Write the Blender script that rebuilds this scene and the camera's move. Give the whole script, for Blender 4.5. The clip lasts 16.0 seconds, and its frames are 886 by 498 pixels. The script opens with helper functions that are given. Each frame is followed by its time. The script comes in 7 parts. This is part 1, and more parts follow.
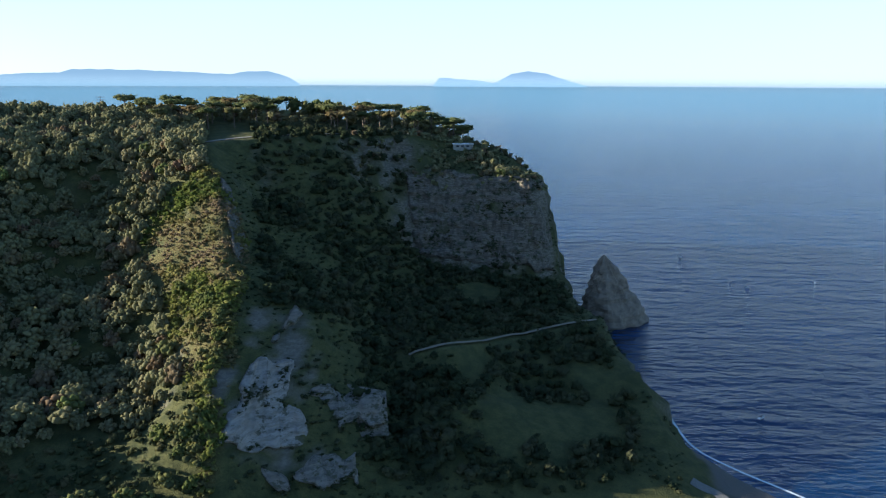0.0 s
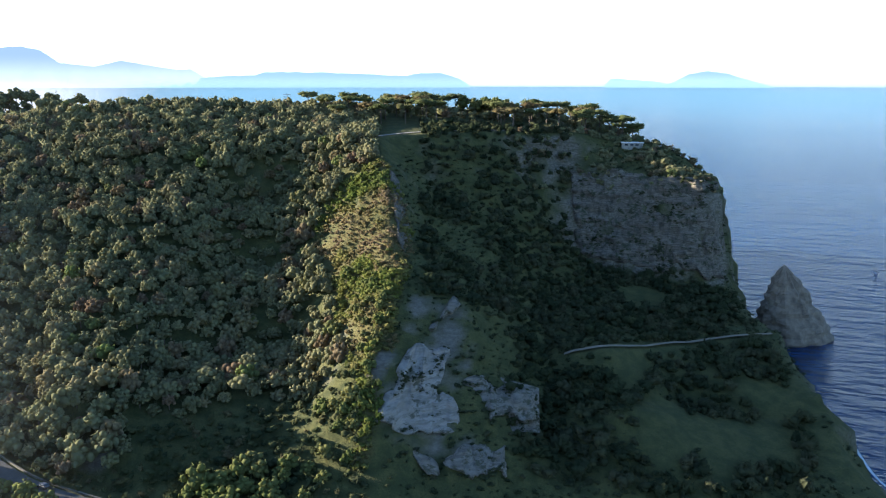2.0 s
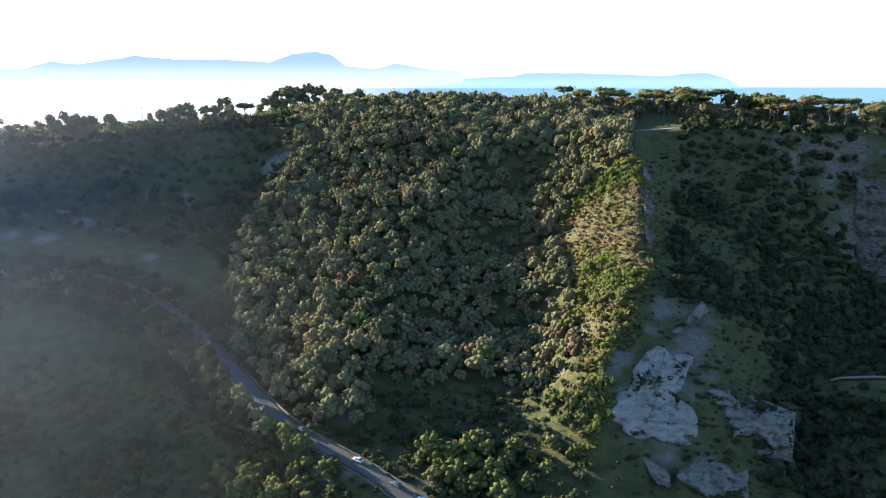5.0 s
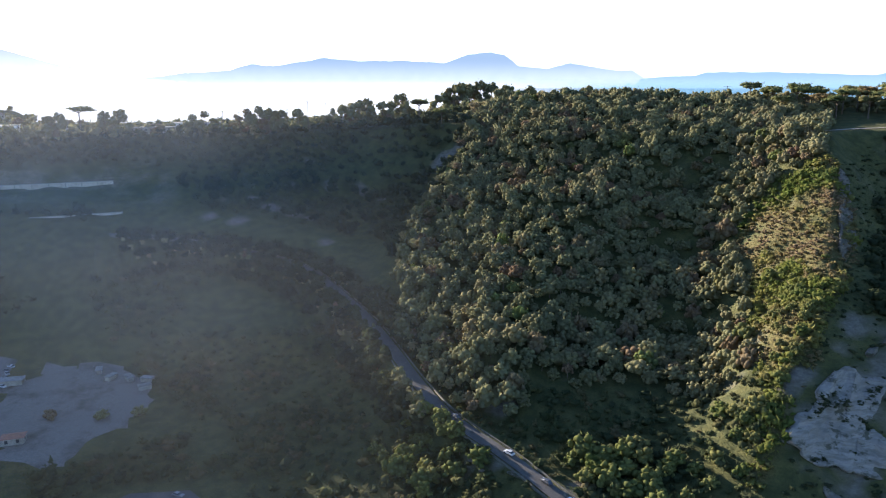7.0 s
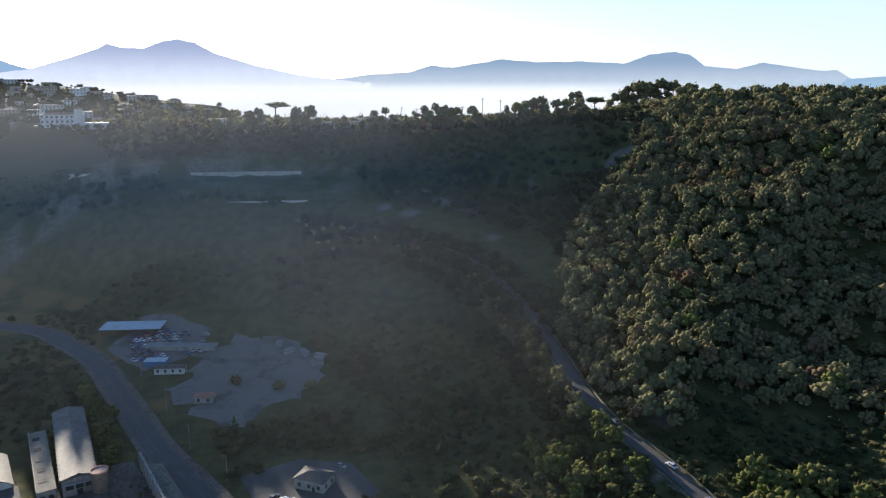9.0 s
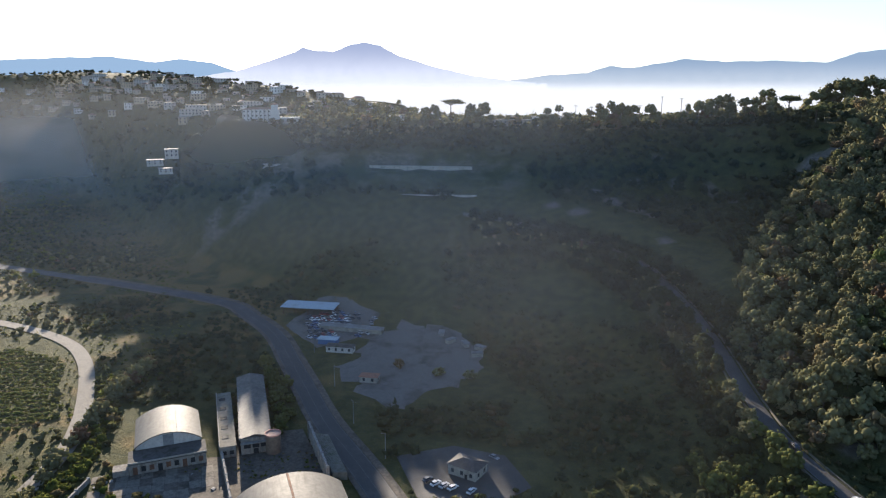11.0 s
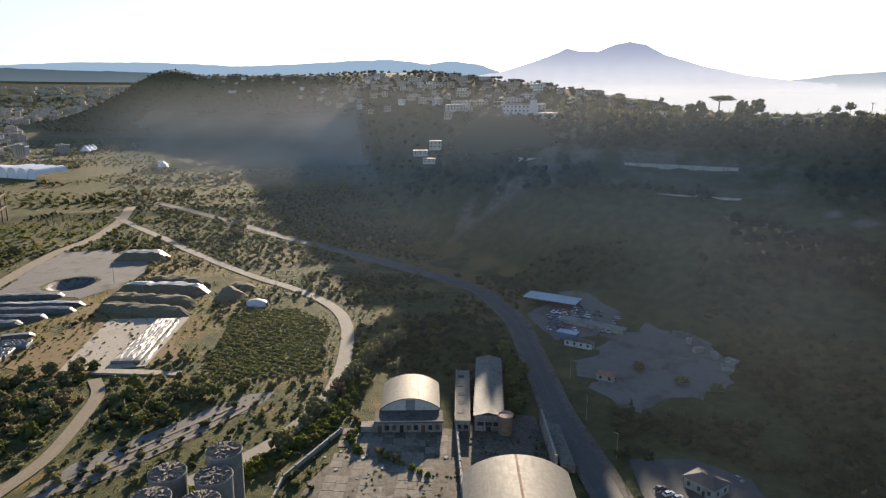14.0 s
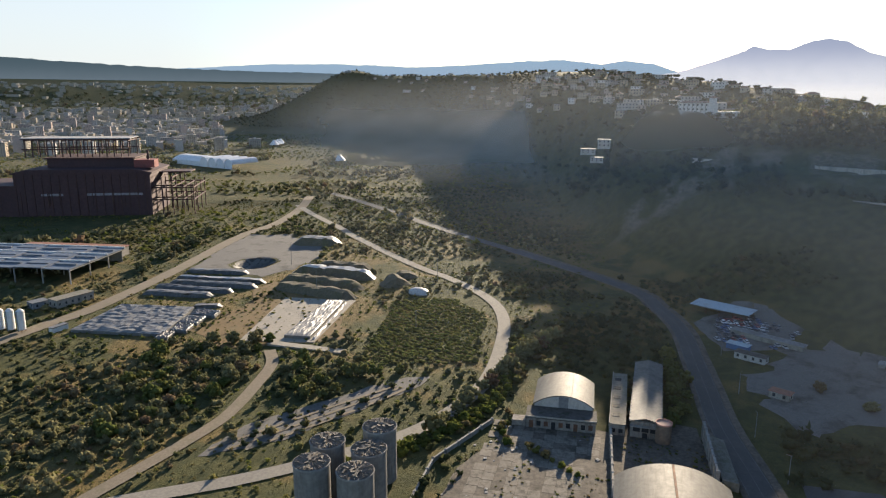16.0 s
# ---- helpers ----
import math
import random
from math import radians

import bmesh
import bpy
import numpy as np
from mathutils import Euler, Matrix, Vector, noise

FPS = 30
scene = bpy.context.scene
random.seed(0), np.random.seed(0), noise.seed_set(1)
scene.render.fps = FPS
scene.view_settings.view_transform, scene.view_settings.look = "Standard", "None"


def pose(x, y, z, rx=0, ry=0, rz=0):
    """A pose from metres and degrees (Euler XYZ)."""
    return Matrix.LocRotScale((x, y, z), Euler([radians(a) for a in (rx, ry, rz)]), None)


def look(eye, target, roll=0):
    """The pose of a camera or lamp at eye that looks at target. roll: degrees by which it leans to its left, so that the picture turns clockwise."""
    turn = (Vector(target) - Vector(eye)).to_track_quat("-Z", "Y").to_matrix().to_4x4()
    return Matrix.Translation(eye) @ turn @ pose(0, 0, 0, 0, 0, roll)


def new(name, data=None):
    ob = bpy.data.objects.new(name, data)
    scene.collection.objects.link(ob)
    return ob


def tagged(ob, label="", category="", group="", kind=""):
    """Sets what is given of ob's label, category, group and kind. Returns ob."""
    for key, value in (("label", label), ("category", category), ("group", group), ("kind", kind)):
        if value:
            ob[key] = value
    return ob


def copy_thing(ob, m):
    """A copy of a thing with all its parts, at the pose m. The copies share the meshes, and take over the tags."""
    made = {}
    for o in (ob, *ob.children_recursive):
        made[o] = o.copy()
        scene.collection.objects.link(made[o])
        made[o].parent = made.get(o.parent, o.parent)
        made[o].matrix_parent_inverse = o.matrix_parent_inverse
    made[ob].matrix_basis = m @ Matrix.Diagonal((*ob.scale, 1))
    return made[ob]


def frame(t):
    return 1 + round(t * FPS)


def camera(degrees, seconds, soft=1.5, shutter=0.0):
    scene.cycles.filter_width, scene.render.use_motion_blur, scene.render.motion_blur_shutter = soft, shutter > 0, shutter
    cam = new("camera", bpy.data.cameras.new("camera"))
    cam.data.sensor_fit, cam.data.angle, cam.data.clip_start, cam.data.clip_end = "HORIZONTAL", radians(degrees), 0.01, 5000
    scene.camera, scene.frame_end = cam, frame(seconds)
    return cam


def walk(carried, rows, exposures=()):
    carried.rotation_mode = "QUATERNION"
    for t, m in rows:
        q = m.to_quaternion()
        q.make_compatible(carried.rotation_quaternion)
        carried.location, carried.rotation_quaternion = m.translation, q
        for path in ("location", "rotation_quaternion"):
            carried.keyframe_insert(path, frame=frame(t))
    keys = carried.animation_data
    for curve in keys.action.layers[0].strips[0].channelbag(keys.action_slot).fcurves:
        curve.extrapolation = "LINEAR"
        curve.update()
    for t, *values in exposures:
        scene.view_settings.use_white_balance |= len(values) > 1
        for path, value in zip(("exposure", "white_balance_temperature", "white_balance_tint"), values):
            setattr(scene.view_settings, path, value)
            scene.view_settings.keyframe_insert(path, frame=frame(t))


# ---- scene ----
# The flight: a slow pan to the left while the camera sinks.
def aim(x, y, z, yaw, pitch, roll):
    return pose(x, y, z, 90 + pitch, 0, yaw) @ pose(0, 0, 0, 0, 0, roll)


cam = camera(64.14, 16.0, soft=1.2)
PATH = [
    (0.0, aim(0.00, 0.00, 156.00, 1.67, -13.38, 0.23)),
    (0.5, aim(0.08, 0.23, 155.17, 5.00, -13.36, 0.12)),
    (1.0, aim(0.14, 0.46, 154.35, 8.32, -13.34, 0.02)),
    (1.5, aim(0.18, 0.69, 153.54, 11.66, -13.31, 0.04)),
    (2.0, aim(0.21, 0.93, 152.74, 14.99, -13.28, 0.01)),
    (2.5, aim(0.22, 1.17, 151.94, 18.31, -13.25, -0.04)),
    (3.0, aim(0.22, 1.40, 151.15, 21.66, -13.22, -0.03)),
    (5.5, aim(0.03, 2.57, 147.27, 38.57, -13.15, -0.07)),
    (6.0, aim(-0.04, 2.79, 146.50, 42.02, -13.13, -0.09)),
    (6.5, aim(-0.12, 3.01, 145.74, 45.25, -13.12, -0.08)),
    (7.0, aim(-0.21, 3.23, 144.98, 48.65, -13.10, -0.11)),
    (7.5, aim(-0.30, 3.44, 144.21, 52.08, -13.08, -0.15)),
    (8.0, aim(-0.41, 3.64, 143.45, 55.56, -13.04, -0.13)),
    (8.5, aim(-0.52, 3.84, 142.68, 59.01, -13.02, -0.12)),
    (9.0, aim(-0.64, 4.03, 141.91, 62.46, -12.96, -0.08)),
    (11.5, aim(-1.30, 4.85, 138.02, 79.65, -12.85, 0.02)),
    (12.0, aim(-1.45, 4.98, 137.22, 83.09, -12.84, 0.03)),
    (12.5, aim(-1.59, 5.10, 136.42, 86.53, -12.81, 0.03)),
    (13.0, aim(-1.73, 5.21, 135.61, 89.92, -12.78, 0.04)),
    (13.5, aim(-1.88, 5.31, 134.80, 93.25, -12.77, 0.06)),
    (14.0, aim(-2.03, 5.39, 133.97, 96.57, -12.77, 0.09)),
    (14.5, aim(-2.17, 5.46, 133.13, 99.89, -12.76, 0.12)),
    (15.0, aim(-2.31, 5.51, 132.29, 103.24, -12.75, 0.13)),
    (15.5, aim(-2.45, 5.55, 131.43, 106.59, -12.73, 0.17)),
    (16.0, aim(-2.59, 5.57, 130.56, 109.92, -12.73, 0.22)),
]
LIGHTS = [(0.0, 1.72, 5350, 8), (1.5, 2.12, 5450, 9), (3.0, 2.4, 5570, 11), (5.5, 2.35, 5580, 13), (7.0, 2.15, 5600, 16), (7.5, 2.35, 6050, 48), (8.0, 2.5, 6900, 195), (8.5, 1.65, 5780, 18), (9.0, 1.55, 5780, 13), (11.5, 1.65, 6020, 15), (13.0, 1.55, 6420, 15), (16.0, 1.42, 6400, 13)]
walk(cam, PATH, LIGHTS)

# ---- daylight: low morning sun over the gulf ----
SUN_AZ, SUN_EL = 92.5, 13.4
world = bpy.data.worlds.new("sky")
scene.world = world
world.use_nodes = True
wn = world.node_tree
wn.nodes.clear()
sky = wn.nodes.new("ShaderNodeTexSky")
sky.sky_type, sky.sun_disc = "NISHITA", False
sky.sun_elevation, sky.sun_rotation = radians(SUN_EL), radians(-SUN_AZ)
sky.altitude, sky.air_density, sky.dust_density, sky.ozone_density = 600, 1.0, 0.3, 2.4
back = wn.nodes.new("ShaderNodeBackground")
back.inputs["Strength"].default_value = 0.078
wout = wn.nodes.new("ShaderNodeOutputWorld")
wn.links.new(sky.outputs[0], back.inputs["Color"])
wn.links.new(back.outputs[0], wout.inputs["Surface"])

sun_data = bpy.data.lights.new("sun", "SUN")
sun_data.energy, sun_data.angle, sun_data.color = 5.0, radians(0.6), (1.0, 0.84, 0.61)
sun = new("sun", sun_data)
sun_dir = Vector((-math.sin(radians(SUN_AZ)) * math.cos(radians(SUN_EL)),
                  math.cos(radians(SUN_AZ)) * math.cos(radians(SUN_EL)), math.sin(radians(SUN_EL))))
sun.matrix_world = look(sun_dir * 900 + Vector((0, 0, 300)), Vector((0, 0, 300)))


# ---- materials ----
class Nodes:
    """A short way to write node materials."""

    def __init__(self, name):
        self.mat = bpy.data.materials.new(name)
        self.mat.use_nodes = True
        self.tree = self.mat.node_tree
        self.tree.nodes.clear()
        self.out = self.tree.nodes.new("ShaderNodeOutputMaterial")
        self.where = self.tree.nodes.new("ShaderNodeNewGeometry")

    def node(self, kind, **links):
        n = self.tree.nodes.new(kind)
        for key, value in links.items():
            self.put(n.inputs[key.replace("_", " ")], value)
        return n

    def put(self, socket, value):
        if hasattr(value, "links"):
            self.tree.links.new(value, socket)
        elif isinstance(value, tuple) and len(value) == 3 and socket.type == "RGBA":
            socket.default_value = (*value, 1)
        else:
            socket.default_value = value

    def noise(self, scale, detail=4.0, rough=0.6, stretch=None):
        at = self.where.outputs["Position"]
        if stretch:
            m = self.tree.nodes.new("ShaderNodeVectorMath")
            m.operation = "MULTIPLY"
            self.put(m.inputs[0], at)
            m.inputs[1].default_value = stretch
            at = m.outputs[0]
        n = self.node("ShaderNodeTexNoise", Vector=at, Scale=scale, Detail=detail, Roughness=rough)
        return n.outputs[0]

    def ramp(self, value, low, high):
        n = self.tree.nodes.new("ShaderNodeMapRange")
        n.interpolation_type = "SMOOTHSTEP"
        self.put(n.inputs["Value"], value)
        n.inputs["From Min"].default_value, n.inputs["From Max"].default_value = low, high
        return n.outputs["Result"]

    def math(self, how, a, b=0.0):
        n = self.tree.nodes.new("ShaderNodeMath")
        n.operation = how
        self.put(n.inputs[0], a)
        self.put(n.inputs[1], b)
        return n.outputs[0]

    def mix(self, factor, a, b):
        n = self.tree.nodes.new("ShaderNodeMix")
        n.data_type = "RGBA"
        self.put(n.inputs[0], factor)
        self.put(n.inputs[6], a)
        self.put(n.inputs[7], b)
        return n.outputs[2]

    def attr(self, name):
        n = self.tree.nodes.new("ShaderNodeAttribute")
        n.attribute_name = name
        return n.outputs["Fac"]

    def bump(self, height, strength, distance):
        n = self.node("ShaderNodeBump", Height=height, Strength=strength, Distance=distance)
        return n.outputs[0]

    def surface(self, color, rough=0.9, metal=0.0, bump=None, spec=0.3):
        p = self.tree.nodes.new("ShaderNodeBsdfPrincipled")
        self.put(p.inputs["Base Color"], color)
        self.put(p.inputs["Roughness"], rough)
        self.put(p.inputs["Metallic"], metal)
        p.inputs["Specular IOR Level"].default_value = spec
        if bump:
            self.put(p.inputs["Normal"], bump)
        self.tree.links.new(p.outputs[0], self.out.inputs[0])
        return self.mat


def worn(name, light, dark, stain, grain=3.0, rough=0.85, metal=0.0, relief=0.05, patch=0.12, stretch=None, spec=0.3, amount=0.6):
    """A weathered surface: fine grain, larger patches and stains."""
    n = Nodes(name)
    c = n.mix(n.ramp(n.noise(grain, 6), 0.3, 0.7), light, dark)
    c = n.mix(n.math("MULTIPLY", n.ramp(n.noise(patch, 5, 0.65, stretch), 0.48, 0.72), amount), c, stain)
    r = n.math("ADD", n.math("MULTIPLY", n.noise(grain * 0.5, 3), 0.2), rough - 0.1)
    return n.surface(c, r, metal, n.bump(n.noise(grain * 2, 5), 0.5, relief), spec)


def leaves(name, tones, per_object):
    """Foliage: back-lit leaves let some light through."""
    n = Nodes(name)
    if per_object:
        pick = n.tree.nodes.new("ShaderNodeObjectInfo").outputs["Random"]
    else:
        pick = n.attr("tint")
    r = n.tree.nodes.new("ShaderNodeValToRGB")
    n.put(r.inputs[0], pick)
    e = r.color_ramp.elements
    while len(e) < len(tones):
        e.new(0.5)
    for i, (at, tone) in enumerate(tones):
        e[i].position, e[i].color = at, (*tone, 1)
    c = n.mix(n.math("MULTIPLY", n.ramp(n.noise(1.1, 5, 0.7), 0.4, 0.8), 0.28), r.outputs[0], (0.035, 0.04, 0.02))
    c = n.mix(n.math("MULTIPLY", n.ramp(n.noise(0.05, 3), 0.45, 0.7), 0.35), c, (0.105, 0.098, 0.06))
    d = n.node("ShaderNodeBsdfDiffuse", Color=c)
    t = n.node("ShaderNodeBsdfTranslucent", Color=c)
    m = n.node("ShaderNodeMixShader", Fac=0.4)
    n.tree.links.new(d.outputs[0], m.inputs[1])
    n.tree.links.new(t.outputs[0], m.inputs[2])
    n.tree.links.new(m.outputs[0], n.out.inputs[0])
    return n.mat


OAK = [(0.0, (0.157, 0.152, 0.076)), (0.3, (0.2, 0.19, 0.096)), (0.6, (0.216, 0.207, 0.104)), (0.84, (0.23, 0.198, 0.104)), (0.95, (0.175, 0.115, 0.074)), (1.0, (0.155, 0.182, 0.058))]
M_LEAF = leaves("oak_leaves", OAK, True)
M_WOOD_LEAF = leaves("woodland_leaves", OAK, False)
M_PINE = leaves("pine_needles", [(0.0, (0.1, 0.115, 0.045)), (0.7, (0.125, 0.13, 0.05)), (1.0, (0.15, 0.1, 0.05))], True)
M_BRIGHT = leaves("fresh_leaves", [(0.0, (0.1, 0.12, 0.035)), (0.6, (0.14, 0.15, 0.05)), (1.0, (0.18, 0.17, 0.06))], True)
M_SCRUB = leaves("scrub_leaves", [(0.0, (0.045, 0.055, 0.028)), (0.5, (0.065, 0.076, 0.034)), (0.85, (0.1, 0.098, 0.042)), (1.0, (0.13, 0.105, 0.055))], False)
# Foliage darkened for shaded slopes; part of the shade is in these tones.
M_GULLY = leaves("shade_dark_leaves", [(0.0, (0.035, 0.045, 0.024)), (0.6, (0.055, 0.064, 0.03)), (1.0, (0.085, 0.085, 0.045))], False)
M_SPUR = leaves("yellow_green_scrub", [(0.0, (0.085, 0.11, 0.025)), (0.35, (0.16, 0.165, 0.04)), (0.65, (0.19, 0.15, 0.065)), (1.0, (0.2, 0.145, 0.085))], False)
M_BARK = worn("bark", (0.14, 0.10, 0.07), (0.08, 0.06, 0.045), (0.18, 0.16, 0.12), 4.0)
n = Nodes("cliff_tuff")
strata = n.noise(0.5, 6, 0.7, (0.5, 0.5, 3.2))
c = n.mix(n.ramp(strata, 0.36, 0.64), (0.19, 0.158, 0.122), (0.1, 0.085, 0.066))
c = n.mix(n.math("MULTIPLY", n.ramp(n.noise(0.22, 6, 0.7, (1.6, 1.6, 0.5)), 0.5, 0.62), 0.75), c, (0.07, 0.064, 0.052))
c = n.mix(n.math("MULTIPLY", n.ramp(n.noise(0.16, 6, 0.75, (1, 1, 1.7)), 0.53, 0.6), 0.9), c, (0.042, 0.05, 0.026))
M_CLIFF = n.surface(c, 0.96, 0, n.bump(n.math("ADD", strata, n.math("MULTIPLY", n.noise(1.6, 6, 0.7), 0.5)), 0.9, 0.8), 0.15)
n = Nodes("bare_slide_rock")
strata = n.noise(0.42, 6, 0.72, (0.45, 0.45, 3.0))
c = n.mix(n.ramp(strata, 0.34, 0.66), (0.2, 0.175, 0.145), (0.105, 0.092, 0.074))
c = n.mix(n.math("MULTIPLY", n.ramp(n.noise(0.1, 5, 0.7), 0.45, 0.65), 0.6), c, (0.22, 0.178, 0.13))
c = n.mix(n.math("MULTIPLY", n.ramp(n.noise(0.3, 6, 0.75, (1, 1, 2.0)), 0.5, 0.58), 0.85), c, (0.06, 0.06, 0.034))
M_SLIDE = n.surface(c, 0.96, 0, n.bump(n.math("ADD", strata, n.math("MULTIPLY", n.noise(1.8, 6, 0.7), 0.5)), 0.9, 0.6), 0.15)
n = Nodes("fresh_rock_slide")
strata = n.noise(0.42, 6, 0.72, (0.35, 0.35, 2.6))
c = n.mix(n.ramp(strata, 0.34, 0.66), (0.29, 0.255, 0.215), (0.165, 0.145, 0.12))
c = n.mix(n.math("MULTIPLY", n.ramp(n.noise(0.1, 5, 0.7), 0.5, 0.68), 0.6), c, (0.26, 0.21, 0.155))
c = n.mix(n.math("MULTIPLY", n.ramp(n.noise(0.16, 6, 0.75, (1, 1, 2.0)), 0.53, 0.61), 0.85), c, (0.06, 0.058, 0.036))
M_BARE = n.surface(c, 0.96, 0, n.bump(n.math("ADD", strata, n.math("MULTIPLY", n.noise(1.8, 6, 0.7), 0.5)), 0.8, 0.5), 0.15)
M_ASPHALT = worn("asphalt", (0.07, 0.067, 0.063), (0.052, 0.05, 0.048), (0.115, 0.105, 0.092), 2.0, 0.75, relief=0.01, patch=0.08)
M_PALE_ROAD = worn("dusty_concrete_road", (0.27, 0.245, 0.2), (0.2, 0.18, 0.15), (0.15, 0.135, 0.095), 1.2, 0.92, relief=0.02, patch=0.07)
M_DIRT = worn("dirt_track", (0.23, 0.185, 0.13), (0.165, 0.135, 0.095), (0.14, 0.13, 0.07), 1.2, 0.95, relief=0.05, patch=0.12)
M_GRAVEL = worn("gravel_yard", (0.165, 0.155, 0.14), (0.115, 0.108, 0.097), (0.055, 0.054, 0.042), 1.5, 0.95, relief=0.03, patch=0.07, amount=0.85)
M_HILL_ROAD = worn("worn_hill_asphalt", (0.085, 0.078, 0.07), (0.06, 0.056, 0.052), (0.115, 0.098, 0.08), 1.5, 0.8, relief=0.01, patch=0.1)
M_YARD = worn("dirty_broken_concrete", (0.145, 0.122, 0.095), (0.085, 0.072, 0.056), (0.042, 0.038, 0.028), 0.8, 0.93, relief=0.06, patch=0.16, amount=0.9)
M_LINE = worn("road_paint", (0.16, 0.155, 0.145), (0.11, 0.108, 0.1), (0.06, 0.06, 0.058), 2.0, patch=0.2, amount=0.9)
M_CONCRETE = worn("old_concrete", (0.31, 0.295, 0.27), (0.21, 0.2, 0.185), (0.12, 0.115, 0.1), 0.9, 0.9, relief=0.04, patch=0.14, stretch=(1, 1, 0.25))
M_DARK = worn("dark_opening", (0.02, 0.02, 0.022), (0.03, 0.03, 0.03), (0.015, 0.015, 0.015), 1.0)
M_GLASS = worn("window_glass", (0.05, 0.06, 0.07), (0.03, 0.035, 0.04), (0.08, 0.09, 0.1), 0.3, 0.2, spec=0.6)

# sea
n = Nodes("sea_water")
wave = n.math("ADD", n.math("MULTIPLY", n.noise(0.09, 4, 0.55, (1.0, 2.4, 1)), 1.0), n.math("MULTIPLY", n.noise(0.6, 4, 0.6), 0.22))
wave = n.math("ADD", wave, n.math("MULTIPLY", n.noise(0.022, 3, 0.6, (1.0, 2.8, 1)), 2.6))
deep = n.mix(n.ramp(n.noise(0.004, 3, 0.6, (1, 2.5, 1)), 0.35, 0.7), (0.003, 0.018, 0.06), (0.005, 0.03, 0.088))
M_SEA = n.surface(deep, 0.12, 0.0, n.bump(wave, 0.75, 2.4), 0.25)
M_FOAM = worn("sea_foam", (0.75, 0.77, 0.78), (0.5, 0.54, 0.58), (0.15, 0.2, 0.25), 0.8, patch=0.3)


# ---- small builders ----
def mesh_object(name, verts, faces, material, parent=None, smooth=False):
    me = bpy.data.meshes.new(name)
    me.from_pydata([tuple(v) for v in verts], [], [tuple(f) for f in faces])
    if smooth:
        me.shade_smooth()
    me.materials.append(material)
    ob = new(name, me)
    if parent:
        ob.parent = parent
    return ob


def fast_mesh(name, verts, tris, material, **values):
    """Many triangles at once, from arrays; values: one number a vertex."""
    me = bpy.data.meshes.new(name)
    v, f = np.asarray(verts, np.float32), np.asarray(tris, np.int32)
    me.vertices.add(len(v))
    me.vertices.foreach_set("co", v.ravel())
    me.loops.add(f.size)
    me.loops.foreach_set("vertex_index", f.ravel())
    me.polygons.add(len(f))
    me.polygons.foreach_set("loop_start", np.arange(0, f.size, f.shape[1], dtype=np.int32))
    for key, value in values.items():
        a = me.attributes.new(key, "FLOAT", "POINT")
        a.data.foreach_set("value", np.asarray(value, np.float32))
    me.update(calc_edges=True)
    me.materials.append(material)
    return new(name, me)


def part(name, bm, material, parent, label=""):
    me = bpy.data.meshes.new(name)
    bm.to_mesh(me)
    bm.free()
    me.materials.append(material)
    ob = new(name, me)
    ob.parent = parent
    return tagged(ob, label)


def thing(name, m, label, category, group="", kind=""):
    ob = new(name)
    ob.empty_display_size = 0.5
    ob.matrix_world = m
    return tagged(ob, label, category, group, kind)


def add_box(bm, x0, x1, y0, y1, z0, z1, bevel=0.0):
    m = Matrix.Translation(((x0 + x1) / 2, (y0 + y1) / 2, (z0 + z1) / 2)) @ Matrix.Diagonal((x1 - x0, y1 - y0, z1 - z0, 1))
    made = bmesh.ops.create_cube(bm, size=1, matrix=m)
    if bevel:
        edges = list({e for v in made["verts"] for e in v.link_edges})
        bmesh.ops.bevel(bm, geom=edges, offset=bevel, segments=1, affect="EDGES")
    return bm


def box(x0, x1, y0, y1, z0, z1, bevel=0.0):
    return add_box(bmesh.new(), x0, x1, y0, y1, z0, z1, bevel)


def add_tube(bm, r0, r1, z0, z1, sides=12, at=(0, 0)):
    bmesh.ops.create_cone(bm, cap_ends=True, segments=sides, radius1=r0, radius2=r1, depth=z1 - z0,
                          matrix=Matrix.Translation((at[0], at[1], (z0 + z1) / 2)))
    return bm


def tube(r0, r1, z0, z1, sides=12, at=(0, 0)):
    return add_tube(bmesh.new(), r0, r1, z0, z1, sides, at)


def polar(az, r):
    return -r * math.sin(radians(az)), r * math.cos(radians(az))

# ---- the land: a contour map, filled in between its lines ----
def lattice_noise(x, y, scale, octaves=4, seed=3):
    """Value noise from about -1 to 1 on arrays."""
    table = np.random.RandomState(seed).rand(256, 256) * 2 - 1
    total, size = np.zeros_like(x, dtype=float), 1.0
    for k in range(octaves):
        u, v = x / scale * 2**k + 31.7 * k, y / scale * 2**k + 17.3 * k
        i, j = np.floor(u).astype(int), np.floor(v).astype(int)
        a, b = u - i, v - j
        a, b = a * a * (3 - 2 * a), b * b * (3 - 2 * b)
        t = lambda p, q: table[(i + p) % 256, (j + q) % 256]
        total += size * ((t(0, 0) * (1 - a) + t(1, 0) * a) * (1 - b) + (t(0, 1) * (1 - a) + t(1, 1) * a) * b)
        size *= 0.5
    return total


def steps(start, first, growth, count):
    return start + np.cumsum(first * growth ** np.arange(count))


gx = np.concatenate([-steps(900, 4, 1.058, 75)[::-1], np.arange(-900, -220, 4.0), np.arange(-220, 130, 2.6), np.arange(130, 221, 4.0), steps(220, 5, 1.11, 42)])
gy = np.concatenate([-steps(560, 4, 1.058, 76)[::-1], np.arange(-560, 180, 4.0), np.arange(180, 540, 2.6), np.arange(540, 701, 4.0), steps(700, 5, 1.11, 42)])
NX, NY = len(gx), len(gy)
GX, GY = np.meshgrid(gx, gy, indexing="ij")

